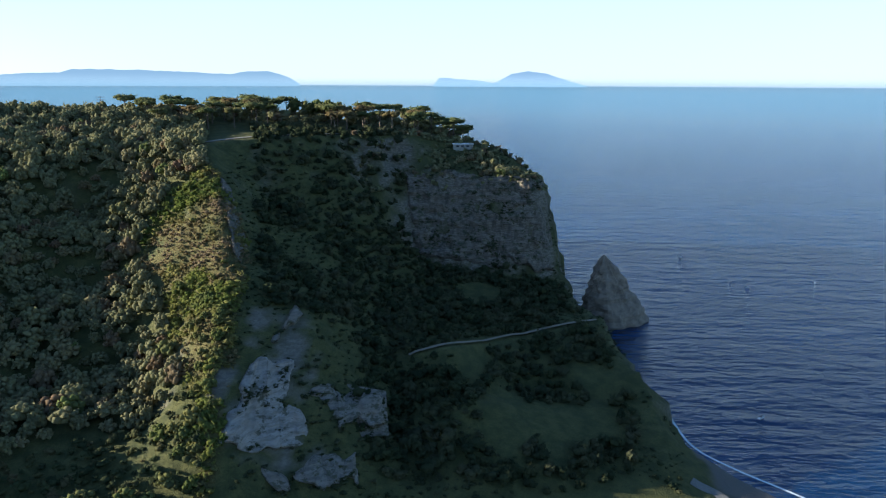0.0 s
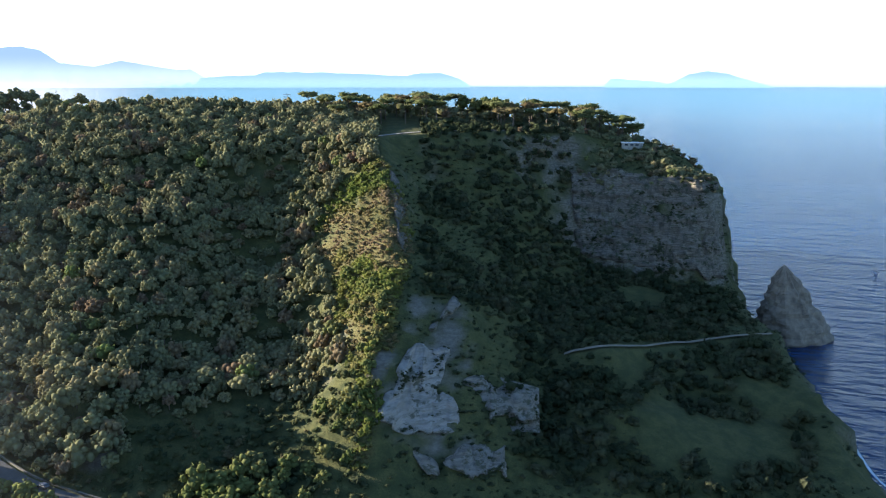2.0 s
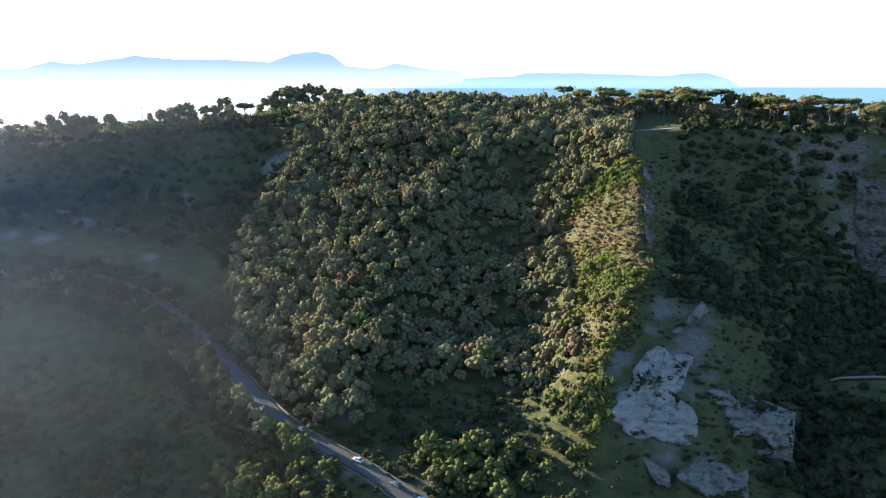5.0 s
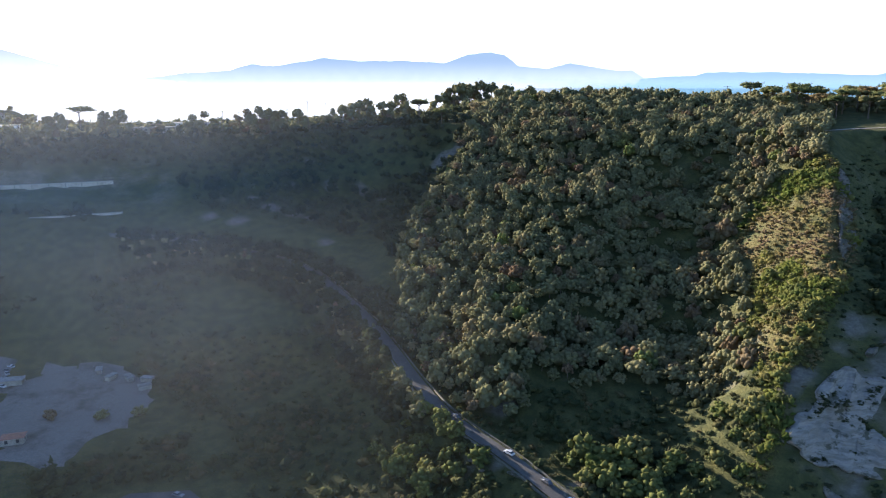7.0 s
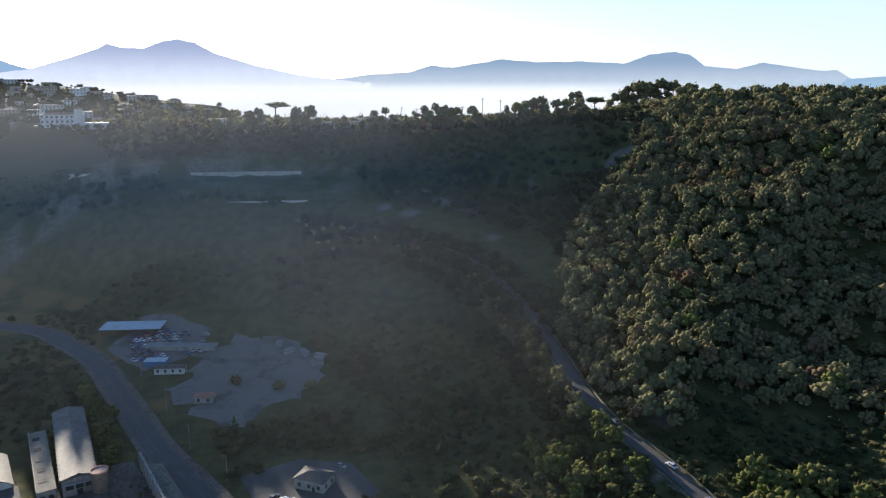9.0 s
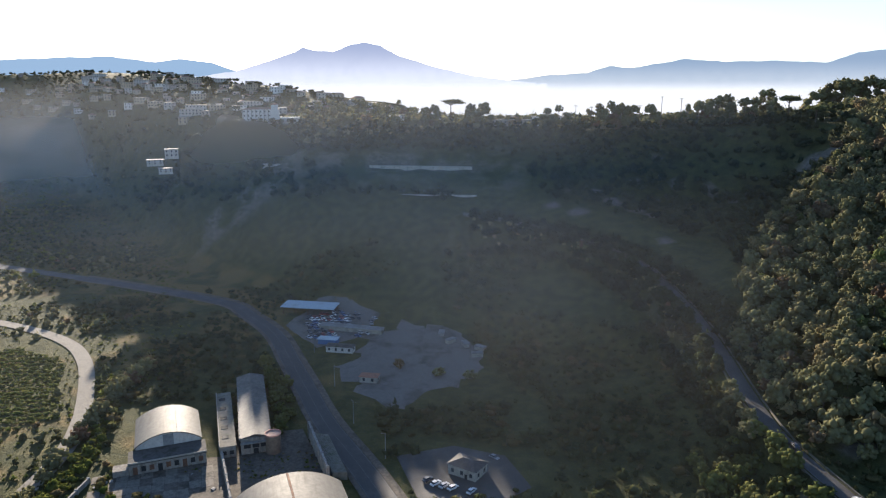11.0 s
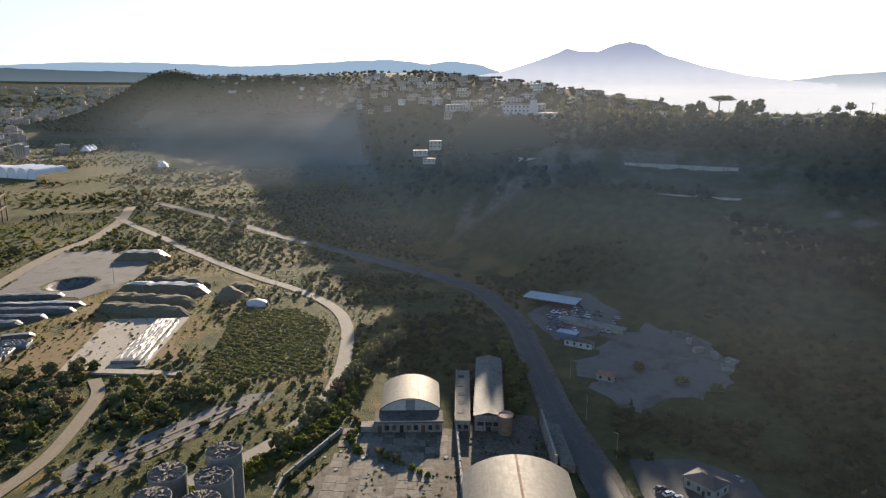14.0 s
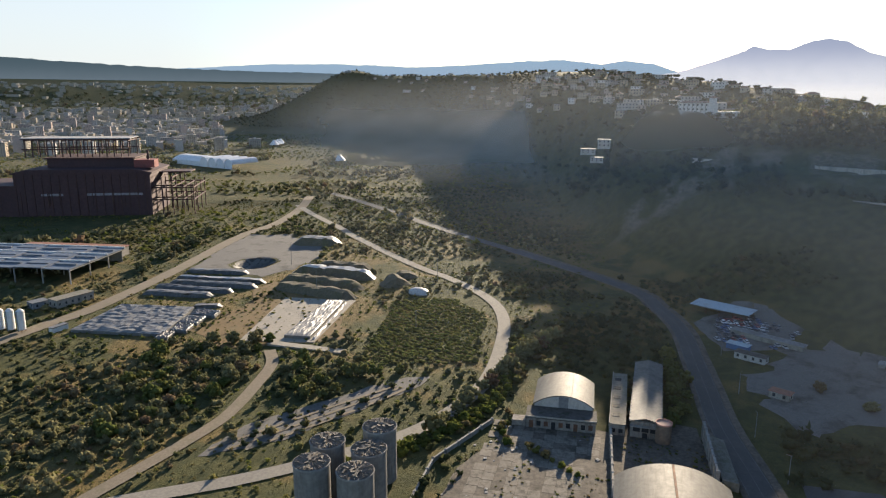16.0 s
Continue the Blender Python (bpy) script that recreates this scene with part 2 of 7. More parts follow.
# lines of (bearing, distance, height), bearing in degrees to the left of the first view
CONTOURS = [
    # plateau edge of the headland, and its inside
    [(46.5, 540, 117), (43, 518, 115), (38, 482, 113), (30, 453, 108), (25.5, 450, 107), (22.5, 434, 116), (20, 436, 121), (15, 455, 121), (11.7, 470, 121), (6, 495, 119), (2, 512, 117), (-0.8, 516, 116), (-2.6, 510, 108.5), (-4.4, 500, 100.5), (-5.6, 485, 93)],
    [(44, 575, 134), (36, 545, 134), (28, 535, 132), (18, 560, 130), (8, 575, 126), (1, 585, 120)],
    [(50, 680, 118), (35, 690, 122), (20, 690, 120), (5, 660, 108)],
    # hollow behind the wooded slope
    [(48.4, 508, 88), (50.8, 470, 66), (53.6, 426, 48), (55.0, 392, 43)],
    [(49.5, 516, 84), (52, 512, 68), (55, 512, 62), (59, 505, 60), (63, 492, 62)],
    # wooded slope
    [(46.3, 452, 79), (43, 426, 80), (38.5, 402, 79), (35, 400, 78), (32, 415, 79), (29.5, 432, 79), (27.6, 424, 75)],
    [(49.8, 408, 54), (46, 380, 56), (43, 356, 56), (40, 338, 55), (37.2, 340, 55), (34, 366, 54), (30.5, 382, 52), (27.4, 370, 49)],
    [(52.4, 324, 31), (51.4, 394, 53), (48.0, 447, 79), (45.6, 512, 107)],
    [(50.8, 338, 33), (47, 306, 34), (44.4, 280, 39), (41.8, 281, 39), (38.5, 300, 33), (34.5, 308, 31), (30.5, 316, 31), (27.3, 312, 31)],
    [(46, 266, 26), (38, 238, 23), (31, 227, 22), (27.5, 227, 21)],
    # bright spur and the cleft beside it
    [(20, 432, 121), (19.5, 394, 107), (19.3, 348, 86), (19.5, 312, 71), (20, 285, 59), (21.2, 255, 47), (22.3, 236, 37), (23, 218, 22)],
    [(25.0, 427, 98), (25.8, 363, 64), (26.2, 311, 43), (26.4, 265, 26)],
    [(15.5, 425, 90), (14.2, 360, 66), (13.05, 291, 58), (11.8, 262, 40), (10, 235, 27), (8.4, 210, 14)],
    [(20.1, 233, 33), (15.6, 234, 28), (17, 214, 16)],
    # gully, then the grey cliff
    [(8.2, 476, 96), (7.5, 420, 62), (7, 370, 45), (6, 310, 31), (5, 260, 20), (4, 210, 11)],
    [(5, 486, 92), (2, 476, 93), (-2, 468, 94), (-5, 464, 95), (-6.3, 470, 93), (-6.3, 520, 84), (-5, 580, 84)],
    [(4, 458, 36), (1, 450, 34), (-3, 444, 33), (-6.6, 448, 31), (-7.9, 466, 29)],
    [(3, 400, 32), (-3, 400, 31), (-8, 412, 29)],
    # lower terrace and the slope to the beach
    [(6, 312, 31), (0.9, 304, 38), (-5, 345, 28.5), (-11, 383, 27)],
    [(0, 258, 33), (-6, 300, 17), (-12, 310, 14), (-15.4, 313, 18)],
    [(8, 200, 14), (0, 222, 13), (-10, 236, 9), (-17, 247, 7.5), (-20, 252, 5.5)],
    [(-8.1, 470, 28), (-9.6, 420, 27), (-11.5, 383, 27), (-15.8, 312, 19.5), (-18.2, 275, 10.5), (-19.4, 260, 6.5)],
    # shore
    [(-7.4, 640, -2), (-8.4, 540, -2), (-9.2, 490, -2), (-10.8, 440, -2), (-12.6, 405, -2), (-17.0, 332, -1.5), (-19.6, 301, -1), (-23, 287, -1), (-27.3, 279, -1), (-34, 268, -1), (-48, 262, -1), (-75, 275, -1), (-100, 310, -1), (-130, 420, -1), (-150, 700, -1), (-160, 1400, -1), (-165, 4800, -1)],
    [(-21.3, 268, 3), (-24, 262, 3.5), (-30, 245, 3.5), (-45, 232, 3), (-80, 245, 3), (-120, 300, 3)],
    [(-9, 760, -25), (-14, 520, -25), (-22, 380, -22), (-40, 340, -22), (-80, 360, -22), (-120, 450, -22), (-140, 700, -25), (-152, 1600, -25)],
    [(2, 720, -2), (15, 800, -2), (32, 850, -2), (50, 900, -2), (66, 980, -2), (78, 1120, -2), (86, 1500, -2), (90, 2300, -2), (97, 4800, -2)],
    [(0, 900, -30), (30, 1000, -30), (60, 1150, -30), (75, 1350, -30), (84, 2000, -30), (90, 4000, -30)],
    # ridge that closes the valley, the town behind it
    [(46.5, 540, 117), (50, 548, 114), (57, 575, 108), (64, 590, 106), (70.7, 602, 105), (76, 614, 104.5), (82, 632, 106), (88, 648, 107.5), (92, 660, 107.5), (95.3, 672, 99)],
    [(52, 640, 114), (60, 690, 108), (70, 720, 105), (80, 745, 106), (86, 770, 109), (91, 820, 116)],
    [(79, 830, 121), (83, 860, 127), (86, 900, 133), (89.4, 960, 141), (94.1, 1060, 150), (98, 1300, 162), (102, 1600, 171), (105.5, 1850, 174), (111, 2200, 184), (114.4, 2350, 188), (117.6, 2450, 206)],
    [(95, 780, 104), (99, 1000, 124), (102, 1200, 132), (106, 1550, 122)],
    [(76, 900, 60), (82, 1150, 70), (90, 1600, 90), (100, 2200, 80), (112, 2700, 60)],
    [(117.6, 2450, 206), (120, 2430, 143), (122.5, 2410, 78), (124.3, 2420, 24), (126, 2450, 9)],
    # foot of the far slope
    [(57, 318, 13), (62, 335, 10), (70, 350, 9), (78, 380, 9), (86, 420, 8), (92, 480, 8), (97, 590, 8), (101, 780, 8), (104, 1050, 8), (107, 1400, 8), (110, 1720, 8), (115, 2020, 8), (120, 2230, 8), (126, 2380, 8)],
    # quarry benches
    [(63, 478, 62), (66, 492, 62), (73, 505, 60), (81, 508, 58), (88, 540, 58), (91, 575, 58)],
    [(66, 520, 76), (73, 548, 76), (81.5, 560, 78), (88, 586, 78), (91, 625, 76)],
    [(66, 530, 82), (73, 556, 86), (81.5, 568, 88), (88, 592, 87)],
    # level ground
    [(46, 165, 8), (50, 215, 11), (55, 262, 12), (60, 290, 10), (70, 310, 8), (80, 335, 8), (88, 375, 8), (94, 430, 8), (99, 530, 8), (106, 740, 8), (112, 1000, 8), (118, 1350, 8), (127, 1750, 8), (127, 2300, 9)],
    [(20, 160, 8), (60, 180, 8), (80, 230, 8), (95, 260, 8), (105, 330, 8), (112, 520, 8), (120, 760, 8), (128, 1200, 8), (131, 1900, 9), (131, 2800, 14)],
    [(0, 140, 8), (60, 60, 8), (120, 180, 8), (130, 400, 8), (140, 700, 8), (142, 1200, 8), (142, 2000, 9), (142, 2900, 16)],
    [(-60, 100, 7), (180, 150, 8), (150, 400, 8), (160, 900, 6), (158, 2000, 6)],
    # far hills behind the town
    [(146, 3500, 130), (141, 3600, 140), (136, 3800, 140), (132, 4000, 140), (127, 4300, 140)],
    [(150, 4700, 180), (139, 4800, 180), (125, 4800, 170), (112, 4700, 160)],
    [(145, 3200, 60), (138, 3300, 60), (130, 3400, 55), (122, 3300, 60), (116, 3000, 70)],
]


def trace(line, gap=3.0):
    """Points every few metres along a line of (bearing, distance, height)."""
    p = np.array([(*polar(a, r), z) for a, r, z in line])
    out = []
    for a, b in zip(p[:-1], p[1:]):
        k = max(2, int(np.hypot(*(b - a)[:2]) / gap))
        out.append(a + (b - a) * np.linspace(0, 1, k)[:, None])
    return np.concatenate(out)


samples = np.concatenate([trace(c) for c in CONTOURS])
edge = [(x, y) for k, (x, y) in enumerate(zip(np.r_[gx, gx, np.full(NY, gx[0]), np.full(NY, gx[-1])], np.r_[np.full(NX, gy[0]), np.full(NX, gy[-1]), gy, gy]))]
rim = np.array([(x, y, 190.0 if 100 < math.degrees(math.atan2(-x, y)) < 156 else -40.0) for x, y in edge])
total, count = np.zeros((NX, NY)), np.zeros((NX, NY))
for group in (samples, rim):
    i = np.abs(np.searchsorted(gx, group[:, 0])).clip(1, NX - 1)
    i -= (group[:, 0] - gx[i - 1] < gx[i] - group[:, 0])
    j = np.searchsorted(gy, group[:, 1]).clip(1, NY - 1)
    j -= (group[:, 1] - gy[j - 1] < gy[j] - group[:, 1])
    np.add.at(total, (i, j), group[:, 2])
    np.add.at(count, (i, j), 1)
fixed = count > 0
FI, FJ = np.nonzero(fixed)
FZ = total[fixed] / count[fixed]
# first fill by inverse distance on a coarse raster, then relax
ci, cj = np.arange(0, NX + 7, 8), np.arange(0, NY + 7, 8)
CI, CJ = np.meshgrid(ci, cj, indexing="ij")
near = ((CI.ravel()[:, None] - FI[::3]) ** 2 + (CJ.ravel()[:, None] - FJ[::3]) ** 2 + 1.0) ** -2.0
coarse = ((near * FZ[::3]).sum(1) / near.sum(1)).reshape(CI.shape)
ui, uj = np.arange(NX) / 8, np.arange(NY) / 8
rows_z = np.array([np.interp(uj, np.arange(len(cj)), row) for row in coarse])
HZ = np.array([np.interp(ui, np.arange(len(ci)), col) for col in rows_z.T]).T
HZ[fixed] = FZ
odd = (np.add.outer(np.arange(NX), np.arange(NY)) % 2).astype(bool)
masks = [(odd & ~fixed)[1:-1, 1:-1], (~odd & ~fixed)[1:-1, 1:-1]]
for _ in range(260):
    for m in masks:
        mean = (HZ[:-2, 1:-1] + HZ[2:, 1:-1] + HZ[1:-1, :-2] + HZ[1:-1, 2:]) / 4
        HZ[1:-1, 1:-1][m] += 1.85 * (mean - HZ[1:-1, 1:-1])[m]
for _ in range(2):
    HZ[1:-1, 1:-1] = 0.5 * HZ[1:-1, 1:-1] + 0.125 * (HZ[:-2, 1:-1] + HZ[2:, 1:-1] + HZ[1:-1, :-2] + HZ[1:-1, 2:])

gu, gv = np.gradient(HZ, gx, gy)
STEEP = np.hypot(gu, gv)
rough = np.clip(STEEP, 0, 1.6)
HZ += np.where(HZ > 1, rough * (3.2 * lattice_noise(GX, GY, 34, 4, 5) + 1.5 * lattice_noise(GX, GY, 9, 3, 6)) + 0.18 * lattice_noise(GX, GY, 26, 3, 7), 0)


def bilinear(field, x, y):
    x, y = np.asarray(x, float), np.asarray(y, float)
    i = (np.searchsorted(gx, x) - 1).clip(0, NX - 2)
    j = (np.searchsorted(gy, y) - 1).clip(0, NY - 2)
    a, b = ((x - gx[i]) / (gx[i + 1] - gx[i])).clip(0, 1), ((y - gy[j]) / (gy[j + 1] - gy[j])).clip(0, 1)
    return (field[i, j] * (1 - a) + field[i + 1, j] * a) * (1 - b) + (field[i, j + 1] * (1 - a) + field[i + 1, j + 1] * a) * b


def height(x, y):
    return bilinear(HZ, x, y)


def smooth_line(points, gap=3.0):
    """A rounded line through points of any dimension, sampled every gap metres."""
    p = np.array(points, float)
    p = np.vstack([2 * p[0] - p[1], p, 2 * p[-1] - p[-2]])
    out = []
    for a, b, c, d in zip(p, p[1:], p[2:], p[3:]):
        k = max(2, int(np.hypot(*(c - b)[:2]) / gap))
        t = np.linspace(0, 1, k, endpoint=False)[:, None]
        out.append(0.5 * (2 * b + (c - a) * t + (2 * a - 5 * b + 4 * c - d) * t**2 + (3 * b - a - 3 * c + d) * t**3))
    return np.vstack([np.vstack(out), p[-2]])


def carve(line, width, shoulder=7.0):
    """Bed a road of points (x, y, z) into the land."""
    x0, x1, y0, y1 = line[:, 0].min() - 30, line[:, 0].max() + 30, line[:, 1].min() - 30, line[:, 1].max() + 30
    i, j = np.nonzero((GX > x0) & (GX < x1) & (GY > y0) & (GY < y1))
    best, z = np.full(len(i), 1e9), np.zeros(len(i))
    for x, y, h in line:
        d = np.hypot(GX[i, j] - x, GY[i, j] - y)
        m = d < best
        best[m], z[m] = d[m], h
    w = 1 - ((best - width / 2 - 2.5) / shoulder).clip(0, 1)
    w = w * w * (3 - 2 * w)
    HZ[i, j] = HZ[i, j] * (1 - w) + (z - 0.3) * w


# hill road with its heights; the others follow the level ground
HILL_ROAD = smooth_line([(*polar(a, r), z) for a, r, z in [(20, 178, 12), (30, 190, 14.5), (36.8, 203, 17.5), (42, 222, 20.5), (47.7, 247, 24), (50.5, 272, 27), (52.6, 300, 30.5), (54.6, 330, 34.5), (56.6, 358, 38), (59.2, 392, 43), (62, 416, 46), (65.1, 433, 48.5), (68, 446, 52), (71, 450, 56.5), (74, 449, 60)]])
carve(HILL_ROAD, 8, 5)


def level_road(points):
    p = smooth_line(points)
    z = height(p[:, 0], p[:, 1])
    k = np.ones(9) / 9
    return np.c_[p, np.convolve(np.pad(z, 4, "edge"), k, "valid")]


MAIN_ROAD = level_road([(-120, 50), (-170, 42), (-221, 32), (-265, 21), (-300, 15.5), (-332, 10.5), (-376, 3), (-413, -11), (-447, -30), (-510, -104), (-559, -168), (-593, -212), (-686, -323), (-760, -420)])
LOOP_ROAD = level_road([(-120, -185), (-155, -147), (-175, -124), (-195, -106), (-219, -88), (-242, -79), (-273, -74), (-314, -78), (-361, -89), (-395, -107), (-429, -142), (-456, -180), (-520, -254), (-564, -299), (-610, -350), (-660, -400)])
DIRT_ROAD = level_road([(-130, -164), (-148, -163), (-168, -160.5), (-188, -158.5), (-210, -158), (-238, -164), (-261, -171), (-276, -182)])
WIDE_TRACK = level_road([(-235, -314), (-271, -314), (-304, -314), (-381, -328), (-450, -346), (-505, -358), (-561, -362), (-638, -384), (-720, -420)])
for road, width in ((MAIN_ROAD, 13), (LOOP_ROAD, 7), (DIRT_ROAD, 6), (WIDE_TRACK, 10)):
    carve(road, width, 6)

# a round pit in the gravel field
d = np.hypot(GX + 421, (GY + 290) * 1.15)
HZ -= 5.0 * ((16 - d) / 7).clip(0, 1) ** 0.8

# ---- one sheet of ground ----
gu, gv = np.gradient(HZ, gx, gy)
STEEP = np.hypot(gu, gv)
BEAR = np.degrees(np.arctan2(-GX, GY))
FAR = np.hypot(GX, GY)


def hump(value, low, high, soft):
    a, b = ((value - low) / soft).clip(0, 1), ((high - value) / soft).clip(0, 1)
    return a * b


n1, n2, n3 = lattice_noise(GX, GY, 60, 4, 11), lattice_noise(GX, GY, 14, 4, 12), lattice_noise(GX, GY, 160, 3, 13)
rock = ((STEEP - 1.15) / 0.7).clip(0, 1) * ((n2 + 0.75) / 0.6).clip(0, 1) * (1 - 0.8 * hump(BEAR, 26, 130, 2))
wb, wf = BEAR + 1.6 * n2 + 1.2 * n1, FAR + 9 * n2 + 7 * n1
scar = np.maximum(hump(wb, 12.5, 20.6, 1.2) * hump(wf, 230, 262, 7), hump(wb, 12.4, 17.5, 0.8) * hump(wf, 262, 296, 6) * 0.8) * ((lattice_noise(GX, HZ * 1.6, 9, 3, 14) + 0.45) / 0.6).clip(0, 1) * 0.8
for a, d, w in ((47.0, 507, 8), (48.5, 510, 9), (57.5, 524, 6), (62.3, 494, 8), (60.4, 486, 6), (65, 478, 7), (59, 478, 5), (55, 520, 5), (53, 505, 5), (63.4, 504, 6), (64.4, 476, 6), (66.8, 490, 7), (60.5, 522, 5), (59.1, 552, 4), (57.9, 436, 5), (42.8, 255, 7), (46, 222, 5), (43, 219, 4), (36.4, 212, 4), (38, 271, 3)):
    x, y = polar(a, d)
    scar = np.maximum(scar, ((w - np.hypot(GX - x, GY - y)) / 4 + 0.5 * n2).clip(0, 1))
cliff = hump(BEAR, -9.5, 5, 1.0) * hump(FAR, 440, 500, 8) * ((STEEP - 0.6) / 0.5).clip(0, 1) * ((n2 + 0.35) / 0.4).clip(0, 1)
quarry = np.maximum(hump(BEAR, 68.5, 96, 2) * hump(FAR, 505 + 2.0 * (BEAR - 69), 575 + 2.0 * (BEAR - 69).clip(0, 12), 8), hump(BEAR, 60, 68, 2) * hump(FAR, 478, 520, 8) * (n1 > 0)) * ((STEEP - 0.3) / 0.4).clip(0, 1) * ((n2 + 0.3) / 0.4).clip(0, 1) * 0.9
rock = np.maximum.reduce([rock, scar, cliff, quarry]) * (HZ > 0.5)
SPUR_D = [222, 236, 250, 262, 285, 312, 348, 372, 394, 402]
SPUR_LOW, SPUR_HIGH = [20.8, 20.8, 20.5, 19.2, 18.8, 17.8, 17.9, 18.6, 19.2, 19.4], [23.2, 23.0, 22.3, 22.2, 23.3, 23.6, 24.2, 25.9, 23.6, 22.6]


def on_spur(x, y, a, d):
    """The sunlit crest of the spur, with a ragged edge."""
    e = 0.6 * lattice_noise(x, y, 11, 3, 151)
    return (a + e > np.interp(d, SPUR_D, SPUR_LOW)) & (a + e < np.interp(d, SPUR_D, SPUR_HIGH)) & (d < 404) & (d > 220)


spur = on_spur(GX, GY, BEAR, FAR) * 1.0
flat = hump(HZ, 3, 16, 2) * hump(BEAR, 80, 160, 6)
dry = np.maximum(flat * (1 - 0.65 * ((FAR - 480) / 250).clip(0, 1)) * ((n1 * 0.6 + n2 * 0.8 + 0.1) / 0.5).clip(0, 1), 0.4 * spur * ((n2 + 0.4) / 0.7).clip(0, 1))
sand = hump(HZ, -6, 3.6, 0.8) * hump(BEAR, -140, -19, 1)

n = Nodes("hillside_ground")
fine, mid = n.noise(1.4, 6, 0.7), n.noise(0.16, 5, 0.65)
grass = n.mix(n.ramp(mid, 0.35, 0.65), (0.05, 0.056, 0.02), (0.092, 0.088, 0.03))
grass = n.mix(n.math("MULTIPLY", n.ramp(fine, 0.4, 0.7), 0.6), grass, (0.036, 0.038, 0.018))
straw = n.mix(n.ramp(fine, 0.35, 0.65), (0.185, 0.128, 0.05), (0.105, 0.086, 0.03))
stone = n.mix(n.ramp(n.noise(0.5, 6, 0.7, (1, 1, 2.5)), 0.36, 0.64), (0.205, 0.176, 0.138), (0.1, 0.088, 0.067))
stone = n.mix(n.math("MULTIPLY", n.ramp(n.noise(0.12, 4, 0.6, (1, 1, 3)), 0.5, 0.65), 0.6), stone, (0.07, 0.07, 0.04))
c = n.mix(n.attr("dry"), grass, straw)
c = n.mix(n.math("MULTIPLY", n.attr("rock"), n.ramp(n.noise(0.25, 5, 0.7), 0.28, 0.48)), c, stone)
pale = n.mix(n.ramp(n.noise(0.35, 6, 0.7, (1, 1, 3)), 0.35, 0.62), (0.185, 0.162, 0.135), (0.11, 0.097, 0.08))
c = n.mix(n.math("MULTIPLY", n.attr("bare"), n.ramp(n.noise(0.3, 5, 0.7), 0.25, 0.42)), c, pale)
c = n.mix(n.attr("sand"), c, (0.12, 0.105, 0.09))
M_GROUND = n.surface(c, 0.97, 0, n.bump(n.math("ADD", fine, n.math("MULTIPLY", mid, 2.0)), 0.9, 0.5), 0.15)

# steep faces lean and step sideways a little
side = ((STEEP - 0.8) / 1.0).clip(0, 1) * (FAR < 900) * (HZ > 2)
VX = GX + side * (3.4 * lattice_noise(GX + 2.1 * HZ, GY, 15, 4, 21))
VY = GY + side * (3.4 * lattice_noise(GX, GY + 2.1 * HZ, 15, 4, 22))
VZ = HZ + side * 1.5 * np.sin(HZ * 0.62 + 2.0 * n1)
idx = np.arange(NX * NY).reshape(NX, NY)
quads = np.stack([idx[:-1, :-1], idx[1:, :-1], idx[1:, 1:], idx[:-1, 1:]], -1).reshape(-1, 4)
ground = fast_mesh("ground", np.stack([VX, VY, VZ], -1).reshape(-1, 3), quads, M_GROUND, rock=rock.ravel(), dry=dry.ravel(), sand=sand.ravel(), bare=scar.ravel())
ground.data.shade_smooth()
tagged(ground, "scrubby hills, pale rock faces and level dry grassland", "ground", kind="structure")



def rock_face(top, bottom, proud, rough_by, seed, material, label, gap=1.0, ragged=3.0):
    """A weathered rock face between two lines of (bearing, distance, height), with ledges and flutes; its edges sink into the slope."""
    t, b = trace(top, 1.0), trace(bottom, 1.0)
    k = int(max(np.linalg.norm(np.diff(t, axis=0), axis=1).sum(), np.linalg.norm(np.diff(b, axis=0), axis=1).sum()) / gap)
    rows_n = int(np.abs(np.linalg.norm(t[:: max(1, len(t) // 9)][:9].mean(0) - b[:: max(1, len(b) // 9)][:9].mean(0))) / gap) + 4
    u = np.linspace(0, 1, k)
    along = lambda p: np.stack([np.interp(u, np.linspace(0, 1, len(p)), p[:, c]) for c in range(3)], -1)
    t, b = along(t), along(b)
    w = np.linspace(0, 1, rows_n)[:, None, None]
    p = b[None] * (1 - w) + t[None] * w
    p[..., 2] = np.maximum(p[..., 2], np.minimum(height(p[..., 0], p[..., 1]), p[..., 2] + 9))
    across = np.hypot(p[..., 0], p[..., 1])[..., None]
    out = np.concatenate([-p[..., :2] / across, np.full(across.shape, 0.35)], -1)
    z = p[..., 2]
    s = u[None] * k * gap + 0 * z
    ledges = lattice_noise(s * 0.25, z * 1.6, 7, 4, seed) + 0.5 * np.abs(lattice_noise(s * 0.2 + 40, z * 2.2, 4, 3, seed + 1))
    flutes = -np.abs(lattice_noise(s, z * 0.3, 13, 4, seed + 2))
    blocks = lattice_noise(s, z, 5, 4, seed + 3)
    border = np.minimum(np.minimum(u[None], 1 - u[None]) * k * gap, np.minimum(w[..., 0], 1 - w[..., 0]) * rows_n * gap)
    edge = ((border - ragged * (0.6 + lattice_noise(s, z * 1.5, 12, 4, seed + 4))) / 3.0).clip(0, 1) * (border / 3).clip(0, 1)
    d = proud * edge - 4.5 * (1 - edge) + rough_by * (0.4 + 0.6 * edge) * (0.9 * ledges + 1.3 * flutes + 0.6 * blocks)
    p = p + out * d[..., None]
    idx = np.arange(k * rows_n).reshape(rows_n, k)
    q = np.stack([idx[:-1, :-1], idx[:-1, 1:], idx[1:, 1:], idx[1:, :-1]], -1).reshape(-1, 4)
    ob = fast_mesh("rock_face", p.reshape(-1, 3), q, material)
    tagged(ob, label, "rock face", kind="structure")
    return p, edge


